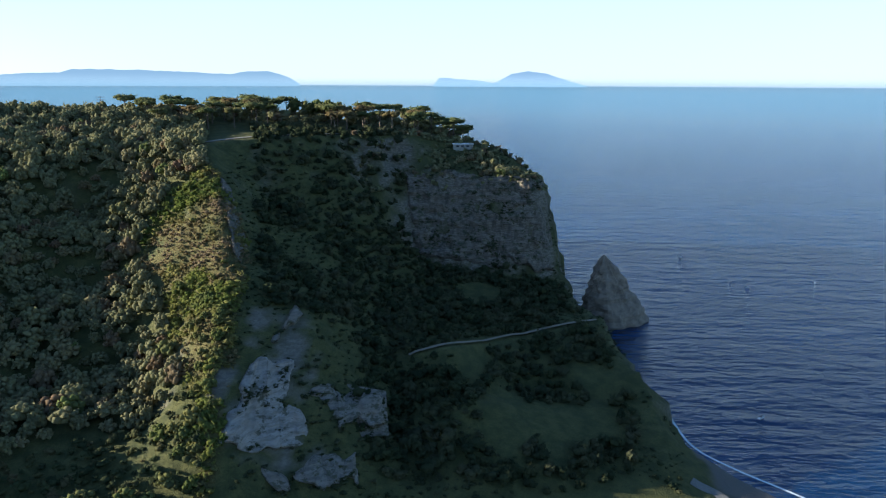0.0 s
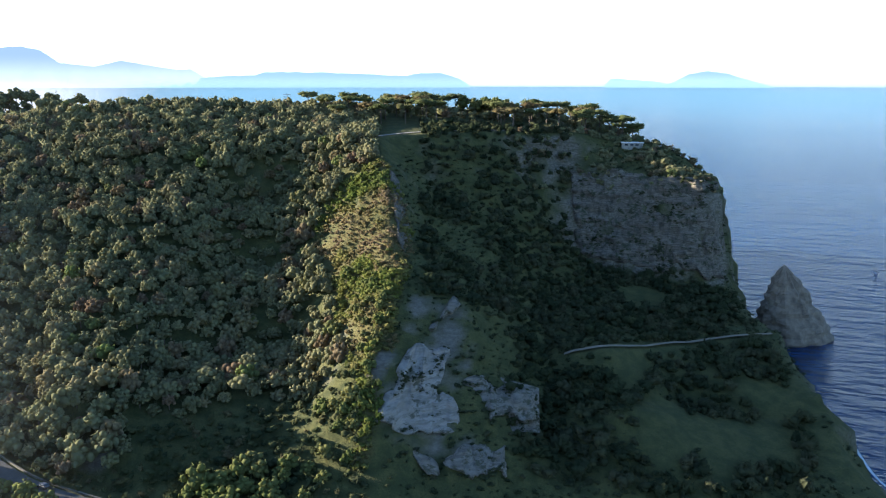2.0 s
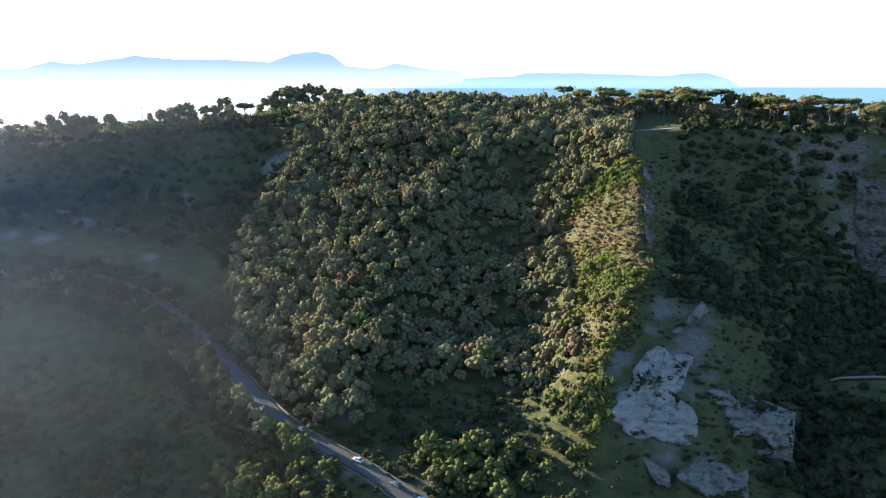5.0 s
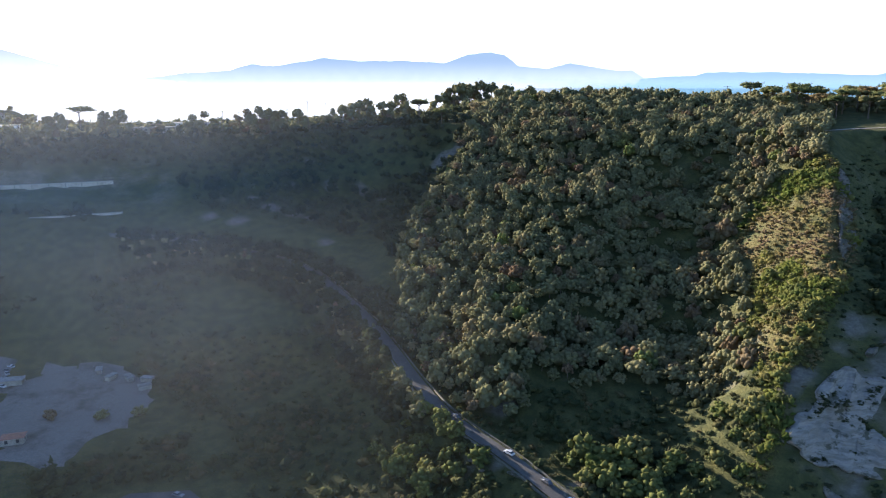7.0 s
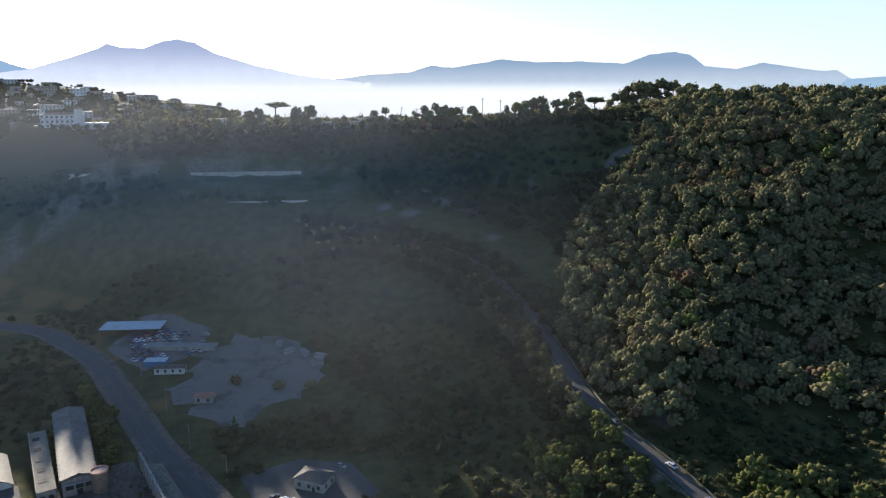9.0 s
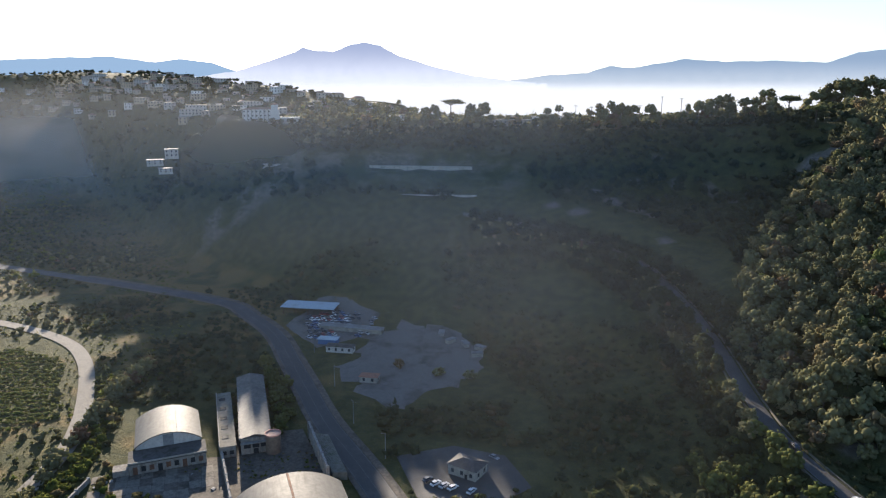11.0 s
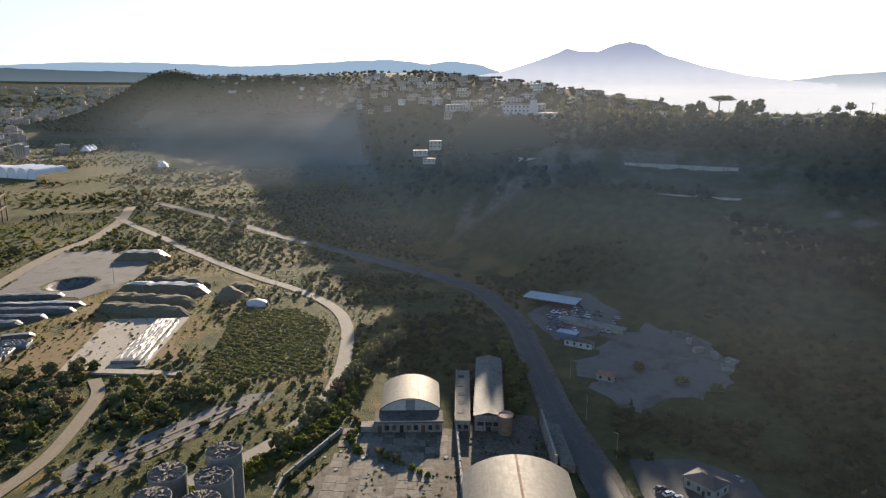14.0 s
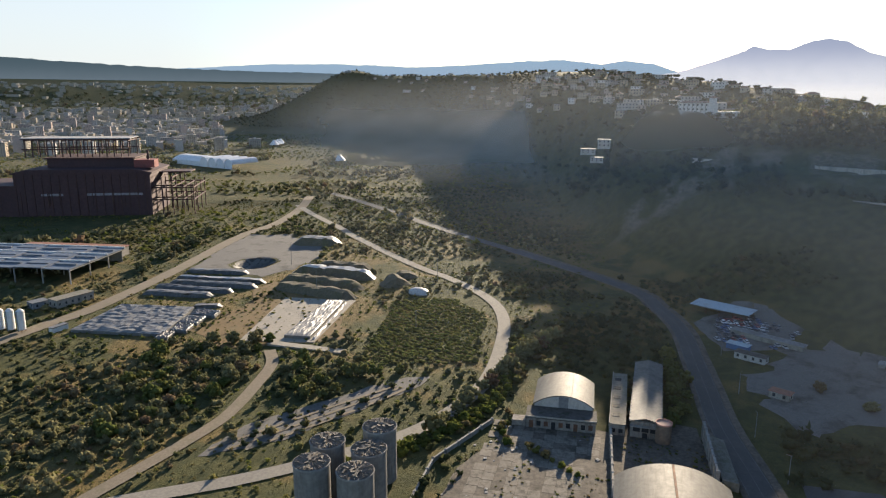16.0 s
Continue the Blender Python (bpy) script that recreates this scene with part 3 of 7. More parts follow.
cliff_face, _ = rock_face([(5.2, 488, 93), (2, 478, 93), (-2, 471, 94), (-5, 467, 95), (-6.4, 473, 93)], [(4.6, 458, 40), (1, 450, 36), (-3, 444, 34), (-6.6, 449, 32), (-7.8, 466, 30)], 2.6, 1.9, 201, M_CLIFF, "tall grey-brown tuff cliff with ledges and dark growth", 0.9)
slides = [rock_face([(18.2, 271, 49), (16.4, 275, 50), (14.2, 272, 48)], [(22.0, 231, 31), (19.6, 229, 29.5), (15.8, 229, 25.5), (12.4, 236, 28)], 2.1, 1.3, 211, M_BARE, "pale bare rock slide at the foot of the spur", 0.6, 5.0),
          rock_face([(14.6, 264, 43), (10.8, 262, 40), (6.6, 260, 36)], [(14.4, 238, 29), (10.8, 238, 28), (6.4, 240, 27)], 0.9, 1.9, 215, M_SLIDE, "broken grey ledges beside the bare slide", 0.6, 8.0)]
rock_face([(16.9, 279, 53), (15.4, 291, 58), (13.9, 304, 62.5)], [(16.3, 272, 48.5), (14.6, 283, 53), (13.0, 296, 57.5)], 2.2, 0.7, 221, M_SLIDE, "thin pale rock fin above the slide", 0.6)
rock_face([(19.6, 400, 108), (17.9, 395, 96)], [(18.6, 316, 66), (16.6, 316, 64)], 2.4, 1.5, 231, M_CLIFF, "grey rock flank of the spur", 0.9)
slides.append(rock_face([(19.5, 231, 29), (16.5, 231, 27.5), (12.4, 234, 28), (8.0, 240, 27)], [(16.3, 220, 20), (12.5, 216, 17.5), (8.8, 221, 17)], 1.4, 1.4, 241, M_SLIDE, "low broken rock ledges above the flat", 0.7, 7.0))
rock_face([(46.0, 226, 18.5), (43.4, 221, 20.5), (39, 215, 20), (36, 210, 18.5)], [(46.2, 217, 12), (43.4, 213, 14), (39, 207, 13.5), (36, 203, 13)], 0.9, 0.8, 251, M_SLIDE, "broken earth bank below the hill road", 0.7)

# ---- sea, bending up to the horizon far out ----
rings = np.concatenate([np.linspace(0, 2600, 27), np.linspace(2700, 4930, 18)])
turns = 144
sv = [(r * math.cos(2 * math.pi * k / turns), r * math.sin(2 * math.pi * k / turns), 124 * (max(0, r - 2600) / 2330) ** 2) for r in rings for k in range(turns)]
sf = [(a * turns + k, a * turns + (k + 1) % turns, (a + 1) * turns + (k + 1) % turns, (a + 1) * turns + k) for a in range(len(rings) - 1) for k in range(turns)]
sea = mesh_object("water", sv, sf, M_SEA, smooth=True)
tagged(sea, "deep blue rippled sea reaching to a pale horizon", "sea", kind="structure")


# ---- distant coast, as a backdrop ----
# Far land as glow: haze and daylight sit in the colour, paler low down.
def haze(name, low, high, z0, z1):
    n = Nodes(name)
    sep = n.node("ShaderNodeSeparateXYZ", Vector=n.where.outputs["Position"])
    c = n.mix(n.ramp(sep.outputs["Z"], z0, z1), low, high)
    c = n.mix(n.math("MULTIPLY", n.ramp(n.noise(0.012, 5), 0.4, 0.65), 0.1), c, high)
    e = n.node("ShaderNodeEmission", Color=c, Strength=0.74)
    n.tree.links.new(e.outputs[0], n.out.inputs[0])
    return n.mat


def coast(name, label, profile, r, eye, material, foot=118.0, wobble=0.03):
    """A far range: a leaning relief whose crest follows (bearing, rise in degrees)."""
    a = np.array(profile)
    a = a[np.argsort(a[:, 0])]
    az = np.arange(a[0, 0], a[-1, 0], 0.12)
    rise = np.interp(az, a[:, 0], a[:, 1])
    rise = rise + wobble * lattice_noise(az * 10, az * 0 + r, 6, 4, 31) * (rise > -0.2)
    verts, faces, rows = [], [], 5
    for b, e in zip(az, rise):
        top = max(eye + r * math.tan(radians(e)), foot + 1)
        for k in range(rows):
            s = k / (rows - 1)
            x, y = polar(b, r - 60 * (1 - s) + 8 * math.sin(b * 7 + k))
            verts.append((x, y, foot + (top - foot) * s))
    for i in range(len(az) - 1):
        for k in range(rows - 1):
            p = i * rows + k
            faces.append((p, p + rows, p + rows + 1, p + 1))
    ob = mesh_object(name, verts, faces, material, smooth=True)
    return tagged(ob, label, "mountains", kind="structure")


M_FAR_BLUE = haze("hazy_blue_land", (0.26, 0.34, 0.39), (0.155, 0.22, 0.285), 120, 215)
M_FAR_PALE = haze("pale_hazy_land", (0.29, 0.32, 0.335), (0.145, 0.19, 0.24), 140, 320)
M_FAR_CAPE = haze("hazy_blue_cape", (0.23, 0.3, 0.345), (0.15, 0.215, 0.27), 125, 205)
M_FAR_HILLS = haze("hazy_dark_hills", (0.075, 0.097, 0.113), (0.036, 0.055, 0.066), 120, 300)
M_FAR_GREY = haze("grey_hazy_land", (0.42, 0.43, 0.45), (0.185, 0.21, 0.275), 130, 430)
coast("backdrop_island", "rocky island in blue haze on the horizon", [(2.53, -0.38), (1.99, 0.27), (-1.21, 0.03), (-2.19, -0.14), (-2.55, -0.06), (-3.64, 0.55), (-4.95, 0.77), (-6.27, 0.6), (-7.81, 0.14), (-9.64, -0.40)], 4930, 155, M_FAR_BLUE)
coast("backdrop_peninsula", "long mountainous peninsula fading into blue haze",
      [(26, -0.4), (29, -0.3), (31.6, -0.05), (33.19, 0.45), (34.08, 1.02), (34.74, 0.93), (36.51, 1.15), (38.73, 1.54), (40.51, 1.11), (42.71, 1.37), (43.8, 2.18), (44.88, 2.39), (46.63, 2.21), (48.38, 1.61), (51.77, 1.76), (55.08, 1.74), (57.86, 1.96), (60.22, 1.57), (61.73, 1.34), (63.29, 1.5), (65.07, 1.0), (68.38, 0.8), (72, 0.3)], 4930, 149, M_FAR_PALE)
coast("backdrop_cape", "low headland in painted blue haze at the end of the peninsula",
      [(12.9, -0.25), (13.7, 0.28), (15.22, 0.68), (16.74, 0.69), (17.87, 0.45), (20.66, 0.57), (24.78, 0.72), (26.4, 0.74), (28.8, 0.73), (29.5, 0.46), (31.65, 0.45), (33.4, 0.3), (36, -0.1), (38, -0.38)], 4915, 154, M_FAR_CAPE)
coast("backdrop_hills", "dark wooded hills in painted blue haze behind the town", [(147, 1.6), (141.16, 2.04), (139.19, 1.9), (135.74, 1.71), (132.44, 1.53), (129.35, 1.4), (123.24, 1.25), (119.83, 1.2), (116, 1.0)], 4880, 131, M_FAR_HILLS, 100)
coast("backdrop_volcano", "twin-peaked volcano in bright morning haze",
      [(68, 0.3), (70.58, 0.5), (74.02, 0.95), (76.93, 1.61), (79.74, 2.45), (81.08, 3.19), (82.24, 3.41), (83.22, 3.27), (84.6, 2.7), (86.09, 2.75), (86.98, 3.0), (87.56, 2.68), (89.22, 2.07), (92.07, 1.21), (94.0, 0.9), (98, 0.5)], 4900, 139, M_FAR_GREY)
coast("backdrop_inland_range", "faint range in painted blue haze beyond the town",
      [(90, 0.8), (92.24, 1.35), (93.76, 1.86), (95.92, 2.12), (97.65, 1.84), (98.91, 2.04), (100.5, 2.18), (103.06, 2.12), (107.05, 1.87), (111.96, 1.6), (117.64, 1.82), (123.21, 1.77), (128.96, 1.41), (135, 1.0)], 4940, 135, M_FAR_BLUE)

# ---- trees ----
rng = np.random.RandomState(8)


def ball(level):
    bm = bmesh.new()
    bmesh.ops.create_icosphere(bm, subdivisions=level, radius=1)
    v = np.array([v.co[:] for v in bm.verts])
    f = np.array([[w.index for w in t.verts] for t in bm.faces])
    bm.free()
    return v, f


BALL1, BALL2 = ball(1), ball(2)


def crown_shape(seed, lobes, sprays, wide=2.6, tall=2.0, level=BALL2, spread=0.62, leaf=0.5):
    """An uneven crown: knobbly lobes with loose sprays of leaves on them, centred at its middle."""
    r = np.random.RandomState(seed)
    vs, fs, base = [], [], 0
    centres = []
    for k in range(lobes):
        a, up = r.rand() * 6.28, r.rand() * 2 - 0.8
        s = spread * math.sqrt(max(0.1, 1 - 0.5 * up * up)) * (0.6 + 0.5 * r.rand())
        c = np.array([math.cos(a) * s * wide, math.sin(a) * s * wide, up * tall * 0.55])
        size = (0.40 + 0.22 * r.rand())
        v, f = level
        bumpy = 1 + 0.34 * (r.rand(len(v), 1) - 0.5) * 2
        vs.append(v * bumpy * np.array([wide, wide, tall]) * size + c)
        fs.append(f + base)
        base += len(v)
        centres.append((c, size))
    for k in range(sprays):
        c, size = centres[r.randint(len(centres))]
        d = r.randn(3)
        d[2] = d[2] * 0.8 + 0.35
        d /= np.linalg.norm(d)
        p = c + d * np.array([wide, wide, tall]) * size * (0.95 + 0.3 * r.rand())
        q = r.randn(2, 3) * leaf
        vs.append(np.array([p, p + q[0], p + q[1]]))
        fs.append(np.array([[0, 1, 2]]) + base)
        base += 3
    return np.vstack(vs), np.vstack(fs)




def clumped_crown(seed, clumps, sprays, wide=2.7, tall=2.3, clump=0.3, leaf=0.42):
    """A full crown built of many small knobbly clumps over a dome, with loose leaf sprays."""
    r = np.random.RandomState(seed)
    v0, f0 = BALL1
    vs, fs, base, tops = [], [], 0, []
    core, fcore = BALL2
    vs.append(core * (1 + 0.25 * (r.rand(len(core), 1) - 0.5)) * np.array([wide, wide, tall]) * 0.7)
    fs.append(fcore)
    base = len(core)
    lean = r.randn(2) * 0.25
    for k in range(clumps):
        up = 1 - 1.45 * (k + 0.5) / clumps
        a = k * 2.39996 + r.rand() * 0.7
        s = math.sqrt(max(0.0, 1 - up * up))
        out = 0.74 + 0.3 * r.rand()
        c = np.array([math.cos(a) * s * wide * out + lean[0] * up, math.sin(a) * s * wide * out + lean[1] * up, up * tall * out])
        size = clump * (0.7 + 0.6 * r.rand())
        vs.append(v0 * (1 + 0.3 * (r.rand(len(v0), 1) - 0.5) * 2) * np.array([wide, wide, wide * 0.8]) * size + c)
        fs.append(f0 + base)
        base += len(v0)
        tops.append((c, size * wide))
    for k in range(sprays):
        c, size = tops[r.randint(len(tops))]
        d = r.randn(3)
        d[2] = d[2] * 0.7 + 0.4
        d /= np.linalg.norm(d)
        p = c + d * size * (0.9 + 0.4 * r.rand())
        q = r.randn(2, 3) * leaf
        vs.append(np.array([p, p + q[0], p + q[1]]))
        fs.append(np.array([[0, 1, 2]]) + base)
        base += 3
    return np.vstack(vs), np.vstack(fs)


NEAR_CROWNS = [clumped_crown(40 + k, 15, 45, clump=0.33) for k in range(6)]
MID_CROWNS = [crown_shape(50 + k, 8, 66, level=BALL1, leaf=0.6) for k in range(4)]
FAR_CROWNS = [crown_shape(60 + k, 4, 20, level=BALL1, leaf=0.85) for k in range(5)]
TUFTS = [crown_shape(85 + k, 1, 16, wide=1.3, tall=0.9, level=BALL1, spread=0.2, leaf=0.5) for k in range(5)]
BUSHES = [crown_shape(95 + k, 3, 10, wide=1.4, tall=1.0, level=BALL1, spread=0.5, leaf=0.22) for k in range(5)]
SHRUBS = [crown_shape(80 + k, 3, 22, wide=1.5, tall=1.0, level=BALL1, leaf=0.45) for k in range(5)]


def joined(name, label, category, shapes, places, material, tint=None):
    """Many plants as one mesh. places: x, y, z of the crown's middle, size, tallness."""
    r = np.random.RandomState(len(places))
    vs, fs, ts, base = [], [], [], 0
    for i, (x, y, z, s, tall) in enumerate(places):
        v, f = shapes[r.randint(len(shapes))]
        a = r.rand() * 6.28
        c, d = math.cos(a), math.sin(a)
        w = np.empty_like(v)
        w[:, 0], w[:, 1], w[:, 2] = (v[:, 0] * c - v[:, 1] * d) * s + x, (v[:, 0] * d + v[:, 1] * c) * s + y, v[:, 2] * s * tall + z
        vs.append(w)
        fs.append(f + base)
        ts.append(np.full(len(v), r.rand() if tint is None else tint[i]))
        base += len(v)
    ob = fast_mesh(name, np.vstack(vs), np.vstack(fs), material, tint=np.concatenate(ts))
    return tagged(ob, label, category, kind="stuff")


def scatter(count, az, dist, keep, seed, gap):
    """Random places by bearing and distance, at least gap apart."""
    r = np.random.RandomState(seed)
    a = np.radians(az[0] + (az[1] - az[0]) * r.rand(count))
    d = np.sqrt(dist[0] ** 2 + (dist[1] ** 2 - dist[0] ** 2) * r.rand(count))
    x, y = -d * np.sin(a), d * np.cos(a)
    ok = keep(x, y, np.degrees(a), d)
    x, y = x[ok], y[ok]
    taken, out = {}, []
    for p, q in zip(x, y):
        i, j = int(p // gap), int(q // gap)
        if any((p - u) ** 2 + (q - v) ** 2 < gap * gap for k in (-1, 0, 1) for l in (-1, 0, 1) for u, v in taken.get((i + k, j + l), ())):
            continue
        taken.setdefault((i, j), []).append((p, q))
        out.append((p, q))
    return np.array(out).reshape(-1, 2)


def off_road(x, y, gap):
    ok = np.ones(len(x), bool)
    for road, w in ((HILL_ROAD, 4.5), (MAIN_ROAD, 7), (LOOP_ROAD, 4), (DIRT_ROAD, 4), (WIDE_TRACK, 5)):
        for p in road[::2]:
            ok &= np.hypot(x - p[0], y - p[1]) > w + gap
    return ok


def patchy(x, y, scale, seed, level):
    return lattice_noise(x, y, scale, 3, seed) > level


def placed(points, size, sink, seed, tall=(0.85, 1.3)):
    r = np.random.RandomState(seed)
    z = height(points[:, 0], points[:, 1])
    s = size[0] + (size[1] - size[0]) * r.rand(len(points)) ** 1.5
    return np.c_[points, z + 2.0 * s * sink, s, tall[0] + (tall[1] - tall[0]) * r.rand(len(points))]


# wooded slope of the headland
hill_pts = scatter(30000, (19.4, 52), (248, 560), lambda x, y, a, d: (a < np.interp(d, [300, 327, 398, 449, 510, 560], [53.3, 53.1, 52.3, 49.0, 46.6, 45.9])) & off_road(x, y, 2.5) & ~((d < 392) & (a < np.interp(d, SPUR_D, SPUR_HIGH) + 0.8)) & ~((a < 41) & (d < 268 + 6 * lattice_noise(x, y, 20, 2, 159))) & ~((a < 20.3) & (d > 392)) & ~on_spur(x, y, a, d) & (height(x, y) > 22), 1, 4.7)
hill = placed(hill_pts, (0.8, 1.55), 1.35, 2, (0.9, 1.5))
hill[:, 2] += np.random.RandomState(3).rand(len(hill)) * 4.0 - 1.2
near_belt = np.cumsum(np.hypot(hill[:, 0] + 196, hill[:, 1] - 222) < 40) * (np.hypot(hill[:, 0] + 196, hill[:, 1] - 222) < 40)
near_belt = (near_belt > 0) & (near_belt <= 90)
joined("woodland", "dense evergreen oak woodland over the whole slope", "woodland", NEAR_CROWNS, hill[~near_belt], M_WOOD_LEAF)

crown_meshes = []
for k, (v, f) in enumerate(NEAR_CROWNS):
    src = fast_mesh("crown", v, f, M_LEAF)
    crown_meshes.append(src.data)
    bpy.data.objects.remove(src)
bm = bmesh.new()
add_tube(bm, 0.24, 0.12, -4.2, 0.2, 7)
for k in range(4):
    m = Matrix.Translation((0, 0, -1.2)) @ Euler((0.8, 0, k * 1.6 + 0.3)).to_matrix().to_4x4() @ Matrix.Translation((0, 0, 0.9))
    bmesh.ops.create_cone(bm, cap_ends=True, segments=5, radius1=0.1, radius2=0.04, depth=1.8, matrix=m)
trunk_mesh = bpy.data.meshes.new("trunk")
bm.to_mesh(trunk_mesh)
bm.free()
trunk_mesh.materials.append(M_BARK)


def tree(place, k, label, group, material=None):
    x, y, z, s, tall = place
    t = thing("tree", Matrix.LocRotScale((x, y, z), Euler((0, 0, k * 2.4)), (s, s, s * tall)), label, "tree", group)
    for name, me in (("trunk", trunk_mesh), ("crown", crown_meshes[k % 6])):
        if name == "crown" and material:
            me = bright_meshes[k % 6]
        ob = new(name, me)
        ob.parent = t
    return t


bright_meshes = []
for me in crown_meshes:
    c = me.copy()
    c.materials[0] = M_BRIGHT
    bright_meshes.append(c)
for k, place in enumerate(hill[near_belt][:90]):
    tree(place, k, "evergreen oak with a lumpy crown among others on the slope", "oaks on the slope")


# plants of the ridge that closes the valley
def slope_ok(x, y, a, d):
    return (bilinear(rock, x, y) < 0.35) & off_road(x, y, 2)


ridge_pts = scatter(30000, (46, 106), (330, 760), lambda x, y, a, d: slope_ok(x, y, a, d) & ~((a > 68) & (a < 86) & (d > 500 + 2.2 * (a - 69)) & (d < 556 + 1.6 * (a - 69)) & (patchy(x, y, 26, 149, -0.25) | ((a > 73) & (a < 82.5) & (d > 530)))) & ~((a > 88.8) & (a < 91.2) & (d > 652) & (d < 690)) & (height(x, y) + 6 * lattice_noise(x, y, 50, 3, 152) > np.interp(a, [50, 55, 60, 84, 92, 100], [40, 50, 60, 60, 50, 26])) & (a > np.interp(d, [300, 327, 398, 449, 510, 560], [52, 51.6, 50.6, 47.3, 45.4, 45])), 11, 6.2)
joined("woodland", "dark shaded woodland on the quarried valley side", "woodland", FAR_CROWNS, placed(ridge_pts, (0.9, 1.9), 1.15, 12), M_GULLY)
town_pts = scatter(42000, (84, 126), (690, 2550), lambda x, y, a, d: (height(x, y) > 13) & patchy(x, y, 90, 41, -0.75), 13, 11.5)
joined("woodland", "trees between the houses on the far hill", "woodland", BUSHES, placed(town_pts, (2.2, 4.2), 0.45, 14, (0.7, 1.1)), M_GULLY)
back_pts = scatter(5000, (46, 88), (600, 830), lambda x, y, a, d: height(x, y) > 60, 15, 9.5)
joined("woodland", "garden trees along the ridge top", "woodland", FAR_CROWNS, placed(back_pts, (1.1, 2.0), 1.4, 16), M_WOOD_LEAF)
top_pts = scatter(6000, (-3, 47), (448, 640), lambda x, y, a, d: (height(x, y) > 108) & (d > 462 + 16 * np.sin(a * 0.9)) & ~((a < 20.5) & (d < 545 - 1.2 * a)), 17, 6.8)
joined("woodland", "mixed trees of the park on the plateau", "woodland", MID_CROWNS, placed(top_pts, (1.0, 1.9), 1.5, 18), M_WOOD_LEAF)

TERRACE = smooth_line([polar(a, d) for a, d in [(4.6, 306), (2, 309), (-0.6, 316), (-3, 332), (-5.7, 351), (-8.5, 367), (-11.2, 381)]])


def off_terrace(x, y, gap):
    ok = np.ones(len(x), bool)
    for q in TERRACE:
        ok &= np.hypot(x - q[0], y - q[1] + 2.0) > gap
    return ok


# cliffs and bowl of the headland: dark trees in the gully, scrub on the flanks, some slopes only grassed
def grassy(x, y, a, d):
    return (np.hypot(a + 4.0, (d - 268) / 9) < 2.7) | (np.hypot((a + 1.5) / 1.3, (d - 405) / 12) < 1.6) | (np.hypot(a + 12, (d - 290) / 9) < 1.7)


def in_bowl(x, y, a, d):
    deep = np.abs(a - np.interp(d, [250, 370, 420, 500], [4, 7, 8, 9.5])) < np.interp(d, [250, 400, 500], [2.8, 3.2, 4.6])
    below_cliff = (d > 398) & (d < 446) & (a < 6) & (a > -8.5)
    terrace = (a > -15) & (a < 9) & (d > 232) & (d < 400) & patchy(x, y, 34, 153, -0.22)
    flank = (a > 8) & (a < 16.5) & (d > 300) & patchy(x, y, 30, 144, -0.15)
    return deep | below_cliff | terrace | flank


gully_pts = scatter(30000, (-16, 17), (228, 505), lambda x, y, a, d: (height(x, y) > 10) & in_bowl(x, y, a, d) & ~grassy(x, y, a, d) & ((a > -4) | (a > np.interp(d, [236, 300, 383, 440], [-16, -14.5, -10.4, -8.5]))) & (bilinear(scar, x, y) < 0.2) & ~((a > 9.5) & (d < 300)) & off_terrace(x, y, 5.5), 121, 4.4)
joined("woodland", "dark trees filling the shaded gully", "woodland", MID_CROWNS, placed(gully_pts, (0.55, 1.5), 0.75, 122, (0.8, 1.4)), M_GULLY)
rim_pts = scatter(5000, (-6.5, 12), (462, 520), lambda x, y, a, d: (height(x, y) > 84) & (a < 9) & patchy(x, y, 16, 145, -0.35) & (d < 520 - 3 * np.abs(a)), 123, 4.2)
joined("thicket", "olive bushes hanging over the cliff edge", "thicket", MID_CROWNS, placed(rim_pts, (0.5, 1.3), 0.7, 124), M_WOOD_LEAF)
# tufts that creep over the edges of the bare slides
r = np.random.RandomState(158)
creep = np.concatenate([p[(e > 0.02) & ((e < 0.75) | (lattice_noise(p[..., 0], p[..., 2] * 2, 7, 3, 160) > 0.85))] for p, e in slides])
creep = creep[r.rand(len(creep)) < 0.2]
joined("scrub", "dark tufts creeping over the edges of the bare rock", "scrub", SHRUBS, np.c_[creep, 0.25 + 0.6 * r.rand(len(creep)) ** 2, 0.5 + 0.4 * r.rand(len(creep))], M_GULLY)
# bushes that cling to the ledges of the grey cliff
r = np.random.RandomState(156)
cling = cliff_face[2:-2, 2:-2].reshape(-1, 3)
cling = cling[(lattice_noise(cling[:, 0], cling[:, 2] * 1.5, 16, 4, 157) > 0.25) & (r.rand(len(cling)) < 0.16)]
joined("scrub", "dark bushes clinging to the ledges of the cliff", "scrub", SHRUBS, np.c_[cling, 0.35 + 0.85 * r.rand(len(cling)) ** 2, 0.7 + 0.5 * r.rand(len(cling))], M_GULLY)
bowl_pts = scatter(60000, (-19, 21), (200, 516), lambda x, y, a, d: (height(x, y) > 6) & (bilinear(rock, x, y) < 0.7) & (patchy(x, y, 40, 43, -0.5) | (d > 370) | (a > 8)) & ~grassy(x, y, a, d) & (bilinear(scar, x, y) < 0.25) & ~on_spur(x, y, a, d) & ~((a > 14.5) & (d < 272) & (d > 229)) & (a < np.interp(d, [222, 262, 300, 404, 410], [20, 20, 19.5, 20.5, 18])) & ~((a < -5) & (d < 252)) & off_road(x, y, 1) & off_terrace(x, y, 3.0) & (height(x, y) < 113), 21, 2.7)
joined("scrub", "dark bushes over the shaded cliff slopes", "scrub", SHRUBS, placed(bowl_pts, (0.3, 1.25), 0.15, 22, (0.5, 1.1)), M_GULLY)
